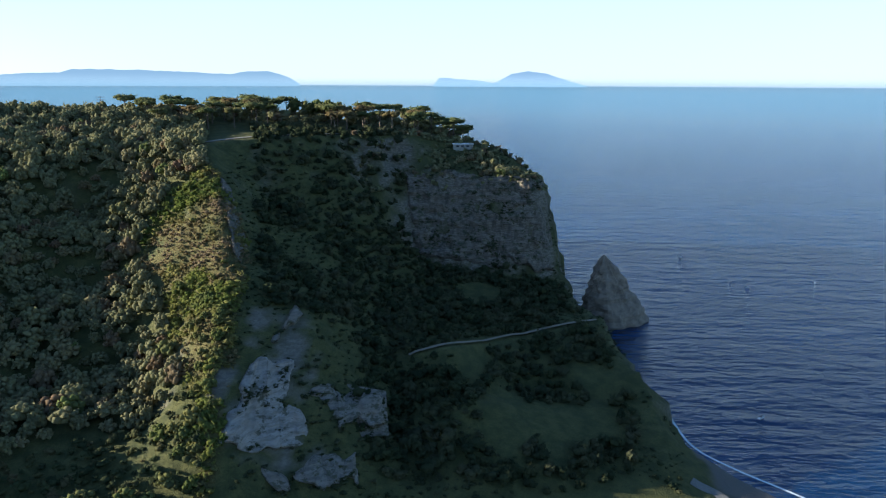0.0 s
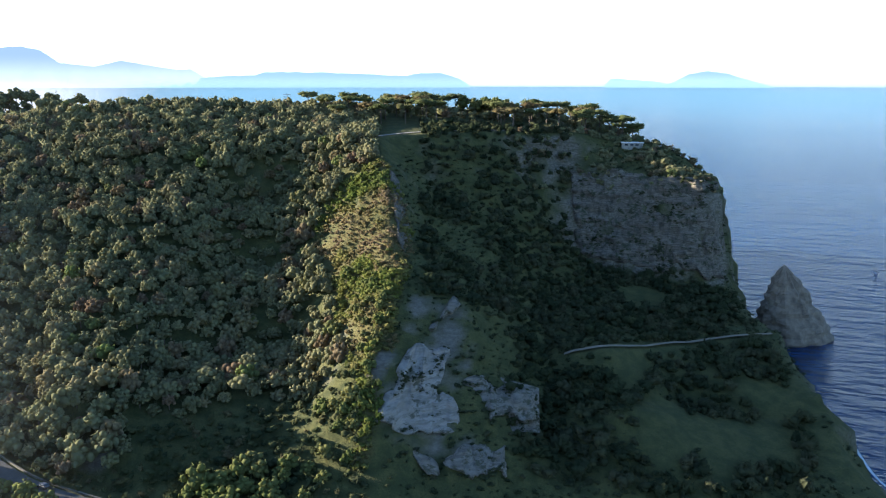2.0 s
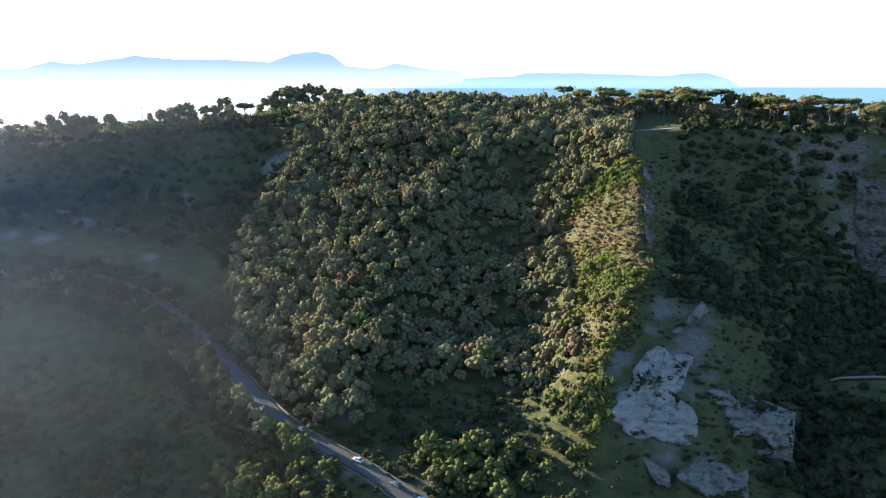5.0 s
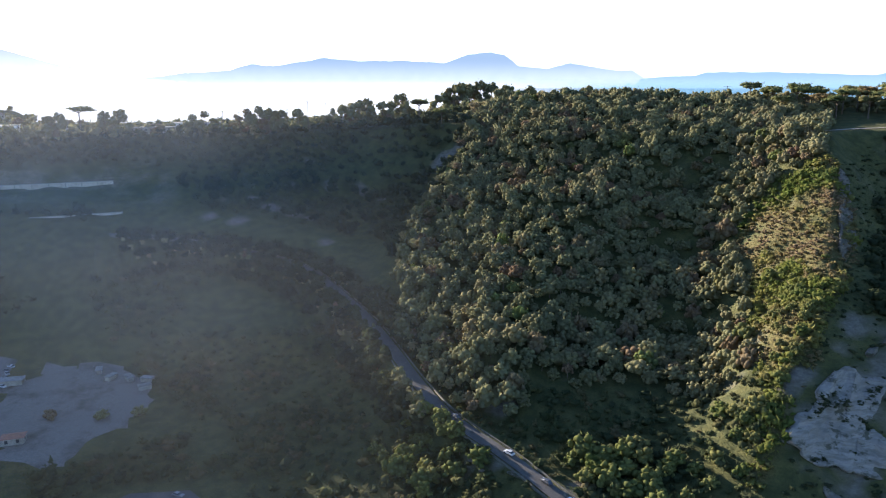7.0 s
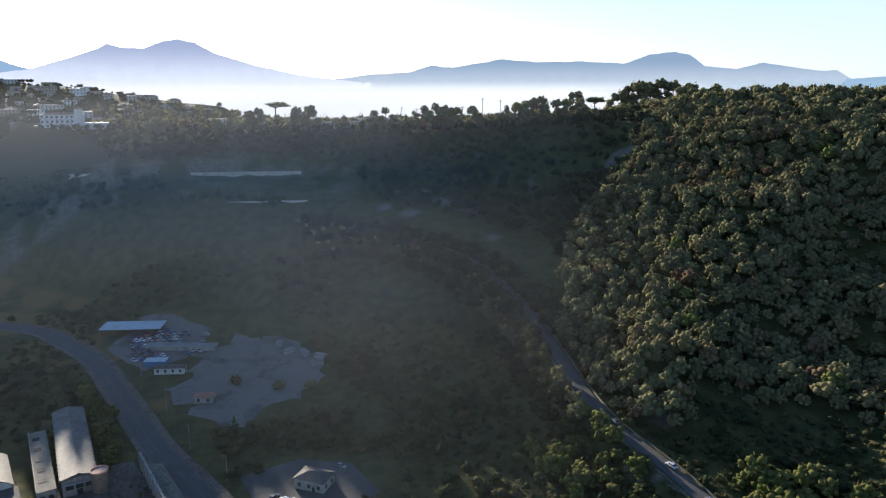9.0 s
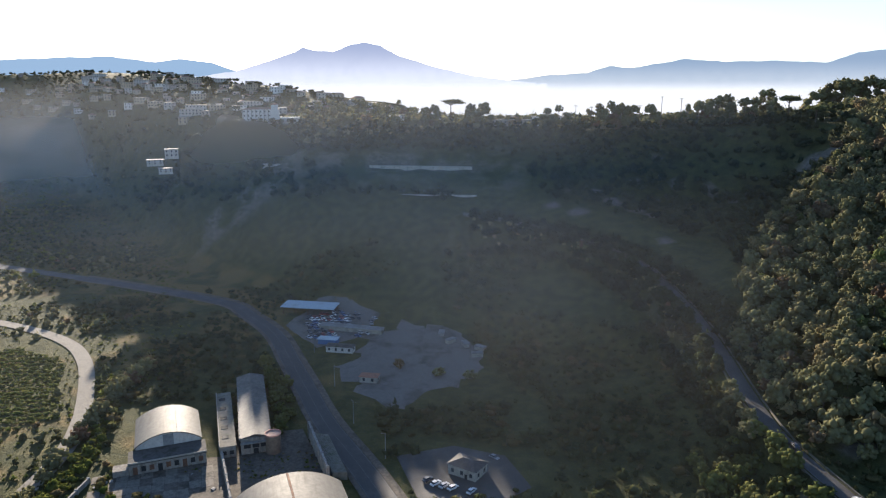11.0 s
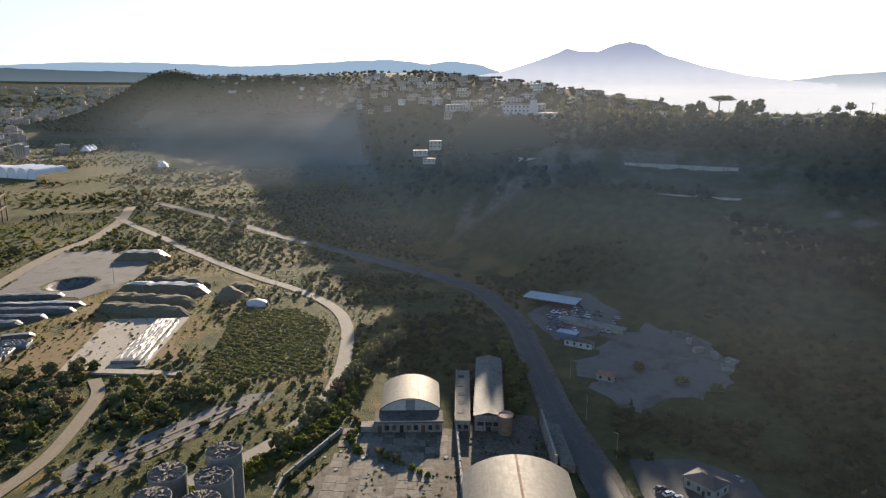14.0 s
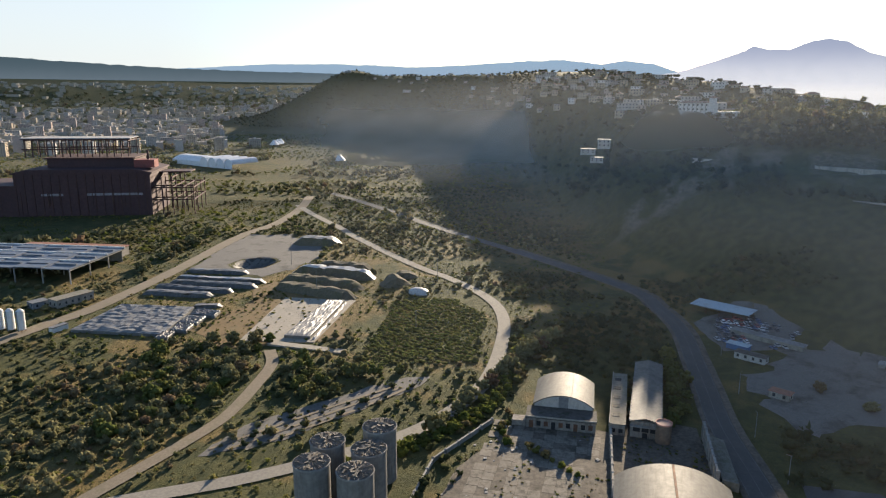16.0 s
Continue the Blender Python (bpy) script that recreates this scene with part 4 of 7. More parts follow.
spur_pts = scatter(16000, (17.0, 27), (218, 408), lambda x, y, a, d: on_spur(x, y, a, d) & (bilinear(scar, x, y) < 0.3) & patchy(x, y, 9, 44, -1.0), 23, 1.2)
spur_a, spur_d = np.degrees(np.arctan2(-spur_pts[:, 0], spur_pts[:, 1])), np.hypot(spur_pts[:, 0], spur_pts[:, 1])
# fresh grass near the top, dry tan growth in the middle, green again below
spur_tone = np.interp(spur_d, [222, 250, 275, 300, 335, 372, 385, 404], [0.2, 0.15, 0.5, 0.25, 0.7, 0.72, 0.2, 0.2]) + 0.42 * lattice_noise(spur_pts[:, 0], spur_pts[:, 1], 15, 3, 154) + 0.08 * np.random.RandomState(155).randn(len(spur_pts))
spur_plants = placed(spur_pts, (0.25, 1.8), 0.3, 24)
spur_plants[:, 3] *= np.where(spur_tone > 0.55, 0.6, 1.0)
joined("scrub", "sunlit yellow-green bushes and dry tufts on the spur", "scrub", SHRUBS, spur_plants, M_SPUR, spur_tone.clip(0, 1))
foot_pts = scatter(9000, (22, 52), (196, 262), lambda x, y, a, d: off_road(x, y, 1) & patchy(x, y, 30, 45, -0.3), 25, 3.4)
joined("scrub", "bushes at the foot of the wooded slope", "scrub", SHRUBS, placed(foot_pts, (0.7, 1.9), 0.4, 26), M_SCRUB)


def in_yards(x, y):
    """Ground kept free of plants: yards, pads, halls."""
    hit = np.zeros(len(x), bool)
    for x0, x1, y0, y1 in ((-430, -268, 4, 104), (-300, -150, -60, 42), (-232, -200, 45, 85), (-330, -255, -310, -235), (-410, -320, -330, -240), (-375, -275, -232, -140), (-400, -262, -165, -80), (-520, -380, -365, -240), (-470, -358, -262, -175), (-420, -285, -480, -345), (-210, -150, -104, -70), (-1060, -880, -800, -610), (-700, -420, -760, -480)):
        hit |= (x > x0) & (x < x1) & (y > y0) & (y < y1)
    return hit


valley_pts = scatter(30000, (44, 104), (190, 470), lambda x, y, a, d: off_road(x, y, 2) & ~in_yards(x, y) & (height(x, y) < 40) & patchy(x, y, 45, 46, -0.25), 27, 4.4)
joined("scrub", "low dark bushes over the shaded valley floor", "scrub", SHRUBS, placed(valley_pts, (0.8, 2.2), 0.35, 28), M_SCRUB)
plain_pts = scatter(40000, (98, 146), (190, 900), lambda x, y, a, d: off_road(x, y, 1.5) & ~in_yards(x, y) & (height(x, y) < 14) & patchy(x, y, 55, 47, -0.2), 29, 4.8)
joined("scrub", "bushes in patches over the derelict plain", "scrub", SHRUBS, placed(plain_pts, (0.5, 1.6), 0.35, 30), M_SCRUB)
mid_pts = scatter(16000, (112, 146), (620, 1750), lambda x, y, a, d: ~in_yards(x, y) & (height(x, y) < 14) & patchy(x, y, 110, 48, 0.18), 31, 9.0)
joined("woodland", "tree belts across the far plain", "woodland", FAR_CROWNS, placed(mid_pts, (1.0, 2.0), 1.0, 32), M_WOOD_LEAF)


meadow_pts = scatter(30000, (104, 146), (560, 2000), lambda x, y, a, d: off_road(x, y, 3) & ~in_yards(x, y) & (height(x, y) < 14) & patchy(x, y, 70, 161, -0.3), 162, 8.5)
joined("scrub", "green bushes and rough grass across the far plain", "scrub", TUFTS, placed(meadow_pts, (1.2, 3.4), 0.25, 163, (0.5, 0.9)), M_SPUR, 0.1 + 0.3 * np.random.RandomState(164).rand(len(meadow_pts)))
grove_pts = scatter(9000, (118, 146), (185, 345), lambda x, y, a, d: off_road(x, y, 2.5) & ~in_yards(x, y) & patchy(x, y, 50, 49, -0.15) & ((y < -150) | (x < -225)) & (d < 330), 33, 5.6)
joined("thicket", "olive-green thickets and young trees on the derelict plain", "thicket", MID_CROWNS, placed(grove_pts, (0.4, 1.05), 0.8, 34), M_WOOD_LEAF)


def grove(count, corners, seed, size, label, group, bright=False, gap=4.0):
    """Trees of a small grove inside a quadrilateral."""
    r = np.random.RandomState(seed)
    c = np.array(corners, float)
    u, v = r.rand(count * 4, 1), r.rand(count * 4, 1)
    p = (c[0] * (1 - u) + c[1] * u) * (1 - v) + (c[3] * (1 - u) + c[2] * u) * v
    kept = []
    for q in p:
        if all(np.hypot(*(q - k)) > gap for k in kept) and len(kept) < count:
            kept.append(q)
    for k, place in enumerate(placed(np.array(kept), size, 1.0, seed)):
        tree(place, k, label, group, k % 2 if bright == "some" else bright)


grove(24, [polar(50.5, 255), polar(44, 222), polar(48, 205), polar(55, 240)], 51, (0.9, 1.5), "sunlit broadleaved tree with a round crown beside the hill road", "trees below the hill road", True)
grove(20, [polar(28, 196), polar(38, 222), polar(33, 236), polar(25, 222)], 52, (0.9, 1.6), "bright broadleaved tree at the foot of the slope", "trees at the foot of the slope", True)
grove(8, [polar(22.5, 222), polar(26, 226), polar(25.5, 250), polar(22.6, 246)], 57, (0.8, 1.3), "yellow-green tree at the foot of the spur", "trees on the spur", True)
grove(26, [polar(19.0, 330), polar(23.0, 325), polar(22.6, 250), polar(20.6, 245)], 58, (0.5, 1.0), "yellow-green tree on the sunlit spur", "trees on the spur", True)
grove(60, [(-160, -190), (-262, -240), (-300, -190), (-222, -172)], 53, (0.7, 1.3), "olive-green tree of a dense grove on the plain", "trees of the grove", "some", 3.4)
grove(18, [(-232, -152), (-272, -160), (-272, -112), (-240, -118)], 54, (0.7, 1.2), "green tree in a thicket beside the dirt road", "trees of the thicket", True)
grove(24, [(-218, -80), (-300, -66), (-345, -55), (-345, -66)], 55, (0.9, 1.5), "green tree in a row along the curving road", "trees along the curving road")
grove(12, [(-254, 3), (-330, -2), (-330, 4), (-254, 11)], 56, (0.9, 1.4), "bright green tree beside the main road", "trees along the main road", True, 5)
grove(14, [(-330, -332), (-470, -372), (-520, -395), (-380, -360)], 59, (1.0, 1.8), "olive-green tree of a belt on the plain", "trees of the belt")
grove(4, [(-330, 46), (-300, 60), (-292, 92), (-300, 80)], 60, (0.9, 1.3), "dark round tree in the gravel yard", "trees in the gravel yard", False, 14)

# umbrella pines on the plateau edge
pv, pf = [], []
pine_meshes = []
for k in range(4):
    v, f = crown_shape(90 + k, 14, 190, wide=4.3, tall=1.35, level=BALL1, spread=0.85, leaf=0.55)
    src = fast_mesh("crown", v, f, M_PINE)
    pine_meshes.append(src.data)
    bpy.data.objects.remove(src)
bm = bmesh.new()
add_tube(bm, 0.34, 0.22, -9.5, -1.2, 8)
for k in range(6):
    m = Matrix.Translation((0, 0, -2.0)) @ Euler((0.95, 0, k * 1.05)).to_matrix().to_4x4() @ Matrix.Translation((0, 0, 1.7))
    bmesh.ops.create_cone(bm, cap_ends=True, segments=5, radius1=0.16, radius2=0.05, depth=3.4, matrix=m)
pine_trunk = bpy.data.meshes.new("trunk")
bm.to_mesh(pine_trunk)
bm.free()
pine_trunk.materials.append(M_BARK)


def umbrella_pine(x, y, size, k, label, group=""):
    t = thing("umbrella_pine", Matrix.LocRotScale((x, y, height(x, y) + 9.2 * size), Euler((0, 0, k * 1.7)), (size, size, size)), label, "pine tree", group)
    for name, me in (("trunk", pine_trunk), ("crown", pine_meshes[k % 4])):
        ob = new(name, me)
        ob.parent = t
    return t


edge_path = level_road([polar(a, d) for a, d in [(27, 470), (23, 460), (20.3, 449), (17, 460), (13, 473), (11, 480), (6, 505), (2, 521), (-0.5, 522)]])
r = np.random.RandomState(71)
pine_pts = scatter(900, (-1, 27), (500, 575), lambda x, y, a, d: d > 516 - 1.6 * a, 72, 6.5)
for k, (x, y) in enumerate(pine_pts[:62]):
    umbrella_pine(x, y, 1.15 + 0.4 * r.rand(), k, "umbrella pine with a flat dark crown on the plateau", "pines on the plateau")
x, y = polar(75.2, 625)
lone = umbrella_pine(x, y, 2.0, 1, "tall lone umbrella pine standing on the ridge")
lone.scale, lone.location.z = (2.0, 2.0, 1.5), lone.location.z + 3.5
for k, (a, d, s) in enumerate([(57.5, 590, 0.9), (59, 600, 0.8), (66, 605, 0.9), (64.5, 610, 0.8), (48.5, 545, 1.1), (50.3, 590, 1.6)]):
    x, y = polar(a, d)
    umbrella_pine(x, y, s, k, "umbrella pine among the gardens on the ridge", "pines on the ridge")


def palm(x, y, tall, k):
    z = height(x, y)
    t = thing("palm_tree", Matrix.LocRotScale((x, y, z), Euler((0, 0, k)), (1, 1, 1)), "slender palm with a small tuft of fronds on the ridge", "palm tree", "palms on the ridge")
    part("trunk", tube(0.3, 0.2, -0.5, tall, 7), M_BARK, t)
    for i in range(9):
        bm = bmesh.new()
        a = i * 0.7
        pts = [(0.2, 0), (1.2, 0.5), (2.2, 0.2), (2.9, -0.9)]
        left, right = [], []
        for d, h in pts:
            w = 0.35 * (1 - d / 3.4)
            left.append(bm.verts.new((d * math.cos(a) - w * math.sin(a), d * math.sin(a) + w * math.cos(a), tall + h)))
            right.append(bm.verts.new((d * math.cos(a) + w * math.sin(a), d * math.sin(a) - w * math.cos(a), tall + h)))
        for p in range(3):
            bm.faces.new((left[p], left[p + 1], right[p + 1], right[p]))
        bmesh.ops.solidify(bm, geom=bm.faces[:], thickness=0.05)
        part("frond", bm, M_PINE, t)


for k, (a, d, tall) in enumerate([(59.0, 600, 20), (57.6, 600, 18), (60.6, 608, 14), (61.4, 606, 13), (64.2, 604, 14), (65.4, 606, 15)]):
    palm(*polar(a, d - 12), tall + 4, k)

# taller garden trees that stand out on the ridge line
r = np.random.RandomState(75)
garden = []
for k, (a, top) in enumerate([(55.6, 132), (55.0, 134), (54.4, 135.5), (53.2, 133), (52.0, 138.5), (51.6, 139), (48.3, 142), (47.5, 148), (47.0, 150), (46.2, 149), (45.5, 152), (44.6, 150), (43.4, 148), (41.5, 147), (59.8, 127.5), (61.0, 127), (62.0, 128), (62.7, 129.5), (63.6, 128), (66.7, 126), (67.6, 124), (72.6, 128), (73.6, 127), (76.5, 126), (77.2, 124), (79.0, 123), (80.2, 125), (82.5, 124), (84.0, 126), (85.2, 123), (57.1, 128), (56.5, 129)]):
    x, y = polar(a, 585 + 1.6 * max(0, a - 60) + 10 * r.rand() + (72 if a < 49 else 0))
    z = float(height(x, y))
    tall = max(top - z, 10.0)
    s = (1.15 if a > 49 else 1.75) + 0.5 * r.rand()
    top -= 1.5 if a > 49 else 4.0
    slim = a in (57.1, 56.5)
    if slim:
        s = 0.8
    tree((x, y, top - 2.3 * s * (1.9 if slim else 1.1), s, 1.9 if slim else 1.1), k, "tall dark cypress standing out on the ridge" if slim else "tall dark garden tree standing out on the ridge", "tall trees on the ridge")
    for step in np.arange(z + 2.5, top - 7.0, 5.0):
        for side in (-3.5, 3.5):
            garden.append((x + side + 2 * r.randn(), y + side + 2 * r.randn(), step + r.rand() * 3, 1.2 + 0.5 * r.rand(), 1.2))
joined("woodland", "leafy garden trees under taller ones on the ridge", "woodland", MID_CROWNS, garden, M_WOOD_LEAF)
for k, (a, d, s) in enumerate([(9.2, 548, 1.5), (10.0, 553, 1.7), (10.8, 550, 1.9), (11.6, 556, 1.8), (12.4, 552, 1.6), (13.4, 556, 1.7), (15.6, 552, 1.6), (8.2, 552, 1.4)]):
    x, y = polar(a, d)
    tree((x, y, float(height(x, y)) + 5.2 * s, s, 1.3), k, "tall sunlit yellow-green tree in the park", "sunlit trees of the park", True)
# hedge of trees below the hill road
d = np.gradient(HILL_ROAD[:, :2], axis=0)
d /= np.linalg.norm(d, axis=1)[:, None]
hedge = []
for i in range(52, len(HILL_ROAD) - 2):
    if r.rand() < 0.72:
        off = 6.2 + 5 * r.rand()
        hedge.append((HILL_ROAD[i, 0] - d[i, 1] * off, HILL_ROAD[i, 1] + d[i, 0] * off))
        hedge.append((HILL_ROAD[i, 0] + d[i, 1] * (off + 1), HILL_ROAD[i, 1] - d[i, 0] * (off + 1)))
joined("hedge", "ragged line of bushes on both sides of the climbing road", "hedge", MID_CROWNS, placed(np.array(hedge), (0.5, 1.1), 0.8, 76), M_WOOD_LEAF)
belt = []
for i in range(len(HILL_ROAD) - 2):
    bearing = math.degrees(math.atan2(-HILL_ROAD[i, 0], HILL_ROAD[i, 1]))
    if bearing > 48.5:
        for off in ((5.2 + 1.6 * r.rand(), 8 + 2 * r.rand(), 12 + 4 * r.rand()) if bearing > 51.5 else (7.5 + 3 * r.rand(), 12 + 4 * r.rand())):
            if r.rand() < 0.8:
                belt.append((HILL_ROAD[i, 0] - d[i, 1] * off, HILL_ROAD[i, 1] + d[i, 0] * off))
                belt.append((HILL_ROAD[i, 0] + d[i, 1] * off, HILL_ROAD[i, 1] - d[i, 0] * off))
joined("thicket", "dark trees crowding the upper part of the climbing road", "thicket", MID_CROWNS, placed(np.array(belt), (0.9, 1.5), 1.15, 77), M_GULLY)

# ---- roads ----
def ribbon(name, line, offsets, material, label, category, lift=0.06, kind="structure", parent=None):
    """A strip along a line, between two distances from its middle."""
    d = np.gradient(line[:, :2], axis=0)
    d /= np.linalg.norm(d, axis=1)[:, None]
    side = np.c_[-d[:, 1], d[:, 0]]
    a, b = offsets
    verts, faces = [], []
    for p, s in zip(line, side):
        verts += [(p[0] + s[0] * a, p[1] + s[1] * a, p[2] + lift), (p[0] + s[0] * b, p[1] + s[1] * b, p[2] + lift)]
    for i in range(len(line) - 1):
        faces.append((2 * i, 2 * i + 1, 2 * i + 3, 2 * i + 2))
    ob = mesh_object(name, verts, faces, material, parent)
    if not parent:
        tagged(ob, label, category, kind=kind)
    return ob


hill_road = ribbon("road", HILL_ROAD, (2.8, -2.8), M_HILL_ROAD, "narrow asphalt road climbing round the wooded hill", "road")
main_road = ribbon("road", MAIN_ROAD, (4.6, -4.6), M_ASPHALT, "two-lane asphalt road past the abandoned works", "road")
loop_road = ribbon("road", LOOP_ROAD, (3.4, -3.4), M_PALE_ROAD, "pale dusty road curving across the derelict plain", "road")
dirt_road = ribbon("road", DIRT_ROAD, (2.8, -2.8), M_DIRT, "pale dirt road between thickets", "road")
wide_track = ribbon("road", WIDE_TRACK, (5.0, -5.0), M_DIRT, "wide dusty gravel track across the plain", "road")
for a in (2.5,):
    ribbon("edge_line", HILL_ROAD, (a + 0.14, a), M_LINE, "", "", 0.075, parent=hill_road)
for a in (4.25, -4.1, 0.07):
    ribbon("lane_line", MAIN_ROAD, (a, a - 0.15), M_LINE, "", "", 0.075, parent=main_road)
for a, b, lift in ((6.4, 4.6, 0.2), (-4.6, -7.4, 0.2)):
    ribbon("pavement", MAIN_ROAD[:150], (a, b), M_YARD, "dusty raised pavement along the main road", "pavement", lift)
terrace_path = np.c_[TERRACE, height(TERRACE[:, 0], TERRACE[:, 1])]
ribbon("path", terrace_path, (1.1, -1.1), M_DIRT, "narrow earth path along the lower terrace", "path", 1.0)
ribbon("path", edge_path, (2.4, -2.4), M_PALE_ROAD, "pale gravel path along the plateau edge", "path", 0.5)
# low walls of the hill road
M_OLD_WALL = worn("mossy_old_wall", (0.16, 0.145, 0.115), (0.1, 0.092, 0.072), (0.06, 0.06, 0.035), 0.9, 0.95, relief=0.05, patch=0.2)
for side in (4.0, -3.9):
    d = np.gradient(HILL_ROAD[:, :2], axis=0)
    d /= np.linalg.norm(d, axis=1)[:, None]
    v, f = [], []
    for p, s in zip(HILL_ROAD, np.c_[-d[:, 1], d[:, 0]]):
        for w, h in ((-0.2, -0.8), (-0.2, 0.45), (0.2, 0.45), (0.2, -0.8)):
            v.append((p[0] + s[0] * (side + w), p[1] + s[1] * (side + w), p[2] + h))
    for i in range(len(HILL_ROAD) - 1):
        for k in range(3):
            f.append((4 * i + k, 4 * i + k + 1, 4 * i + 5 + k, 4 * i + 4 + k))
    tagged(mesh_object("road_wall", v, f, M_OLD_WALL), "low grey stone wall along the climbing road", "wall", kind="structure")


def patch(name, corners, material, label, category, lift=0.12, gap=4.0, kind="structure", rough_edge=0.0, top=None):
    """A sheet draped over the ground inside a rounded outline."""
    from_pts = np.array(corners, float)
    ring = []
    for a, b in zip(from_pts, np.roll(from_pts, -1, 0)):
        k = max(2, int(np.hypot(*(b - a)) / gap))
        ring += [a + (b - a) * t for t in np.linspace(0, 1, k, endpoint=False)]
    ring = np.array(ring)
    if rough_edge:
        ring = ring + rough_edge * np.c_[lattice_noise(ring[:, 0], ring[:, 1], 9, 2, 51), lattice_noise(ring[:, 0], ring[:, 1], 9, 2, 52)]
    x0, y0 = ring.min(0)
    x1, y1 = ring.max(0)
    inner = [(x, y) for x in np.arange(x0, x1, gap) for y in np.arange(y0, y1, gap)]
    pts = [Vector((float(x), float(y))) for x, y in list(map(tuple, ring)) + inner]
    edges = [(i, (i + 1) % len(ring)) for i in range(len(ring))]
    from mathutils.geometry import delaunay_2d_cdt
    v, _, f, _, _, _ = delaunay_2d_cdt(pts, edges, [], 1, 1e-4)
    verts = [(p.x, p.y, float(height(p.x, p.y)) + lift) for p in v]
    ob = mesh_object(name, verts, f, material)
    return tagged(ob, label, category, kind=kind)


patch("gravel_yard", [(-322, 32), (-352, 46), (-378, 72), (-362, 88), (-343, 98), (-322, 100), (-302, 94), (-287, 76), (-275, 45), (-300, 34)], M_GRAVEL, "bare grey gravel yard beside the main road", "yard", 0.14, rough_edge=7)
patch("scrap_yard", [(-351, 24), (-392, 8), (-428, 30), (-418, 46), (-392, 63), (-360, 46)], M_GRAVEL, "dusty car yard crowded with old cars", "yard", 0.15, rough_edge=1.0)
patch("concrete_yard", [(-243, -52), (-248, -24), (-247, -13), (-196, -8), (-160, -8), (-160, -60), (-205, -62)], M_YARD, "broken concrete yard in front of the old hangar", "yard", 0.13, rough_edge=1.0)
patch("works_yard", [(-262, -14), (-262, 12), (-215, 20), (-165, 26), (-165, -10), (-210, -10)], M_YARD, "dirty concrete yard between the walls of the works", "yard", 0.16)
patch("house_yard", [(-232, 44), (-234, 66), (-222, 82), (-200, 84), (-190, 60), (-205, 46)], M_ASPHALT, "dark asphalt parking yard round a small house", "yard", 0.14)
patch("gravel_field", [(-386, -317), (-440, -340), (-505, -356), (-520, -322), (-497, -284), (-462, -256), (-420, -252), (-393, -262)], M_GRAVEL, "broad bare gravel field on the plain", "yard", 0.14, rough_edge=4)
patch("dirt_clearing", [(-330, -236), (-380, -250), (-375, -190), (-300, -160), (-270, -205), (-282, -236)], worn("orange_dry_grass", (0.19, 0.118, 0.045), (0.135, 0.092, 0.04), (0.085, 0.078, 0.032), 1.0, 0.97, relief=0.1, patch=0.1), "clearing of orange-brown dry grass", "dry grass", 0.1, rough_edge=6)
patch("gravel_terrace", [(-180, -148), (-200, -128), (-230, -113), (-262, -98), (-272, -98), (-268, -108), (-236, -128), (-205, -146)], M_GRAVEL, "strip of grey gravel left by lifted tracks", "yard", 0.12, rough_edge=1.5)
for k in range(3):
    line = level_road([(-186 - 2 * k, -147 + 6 * k), (-224 - 2 * k, -127 + 6 * k), (-258, -108 + 3 * k)])
    ribbon("rubble_strip", line, (0.7, -0.7), M_DIRT, "low dark strip of earth along the gravel terrace", "earth strip", 0.3, "structure")
# Shade of the pit, put into a dark sheet over its floor.
M_PIT_SHADE = worn("pit_shade", (0.055, 0.05, 0.045), (0.035, 0.033, 0.03), (0.07, 0.06, 0.05), 0.6, 0.6)
a = np.linspace(0, 6.28, 25)[:-1]
patch("pit", [(-421 + 17 * math.cos(t), -290 + 14 * math.sin(t)) for t in a], M_PIT_SHADE, "round pit in the gravel field with its shade painted dark", "pit", 0.25, 2.0)

# ---- pads, tarpaulins and mounds on the plain ----
M_TARP = worn("black_tarpaulin", (0.085, 0.08, 0.072), (0.05, 0.047, 0.043), (0.16, 0.15, 0.135), 0.9, 0.45, relief=0.12, patch=0.25, stretch=(1, 3, 1), spec=0.5)
M_SHEET = worn("grey_plastic_sheet", (0.2, 0.19, 0.175), (0.12, 0.116, 0.108), (0.06, 0.058, 0.052), 0.8, 0.5, relief=0.15, patch=0.3, stretch=(3, 1, 1), spec=0.5)
M_WHITE_SHEET = worn("white_plastic_sheet", (0.5, 0.49, 0.47), (0.36, 0.35, 0.34), (0.22, 0.22, 0.22), 1.0, 0.5, relief=0.1)
M_SLAB = worn("sandy_concrete_slab", (0.36, 0.315, 0.255), (0.28, 0.25, 0.2), (0.25, 0.23, 0.18), 0.6, 0.9, relief=0.03, patch=0.08)
M_EARTH = worn("heaped_earth", (0.15, 0.125, 0.085), (0.095, 0.085, 0.055), (0.09, 0.095, 0.035), 0.8, 0.97, relief=0.25, patch=0.12)


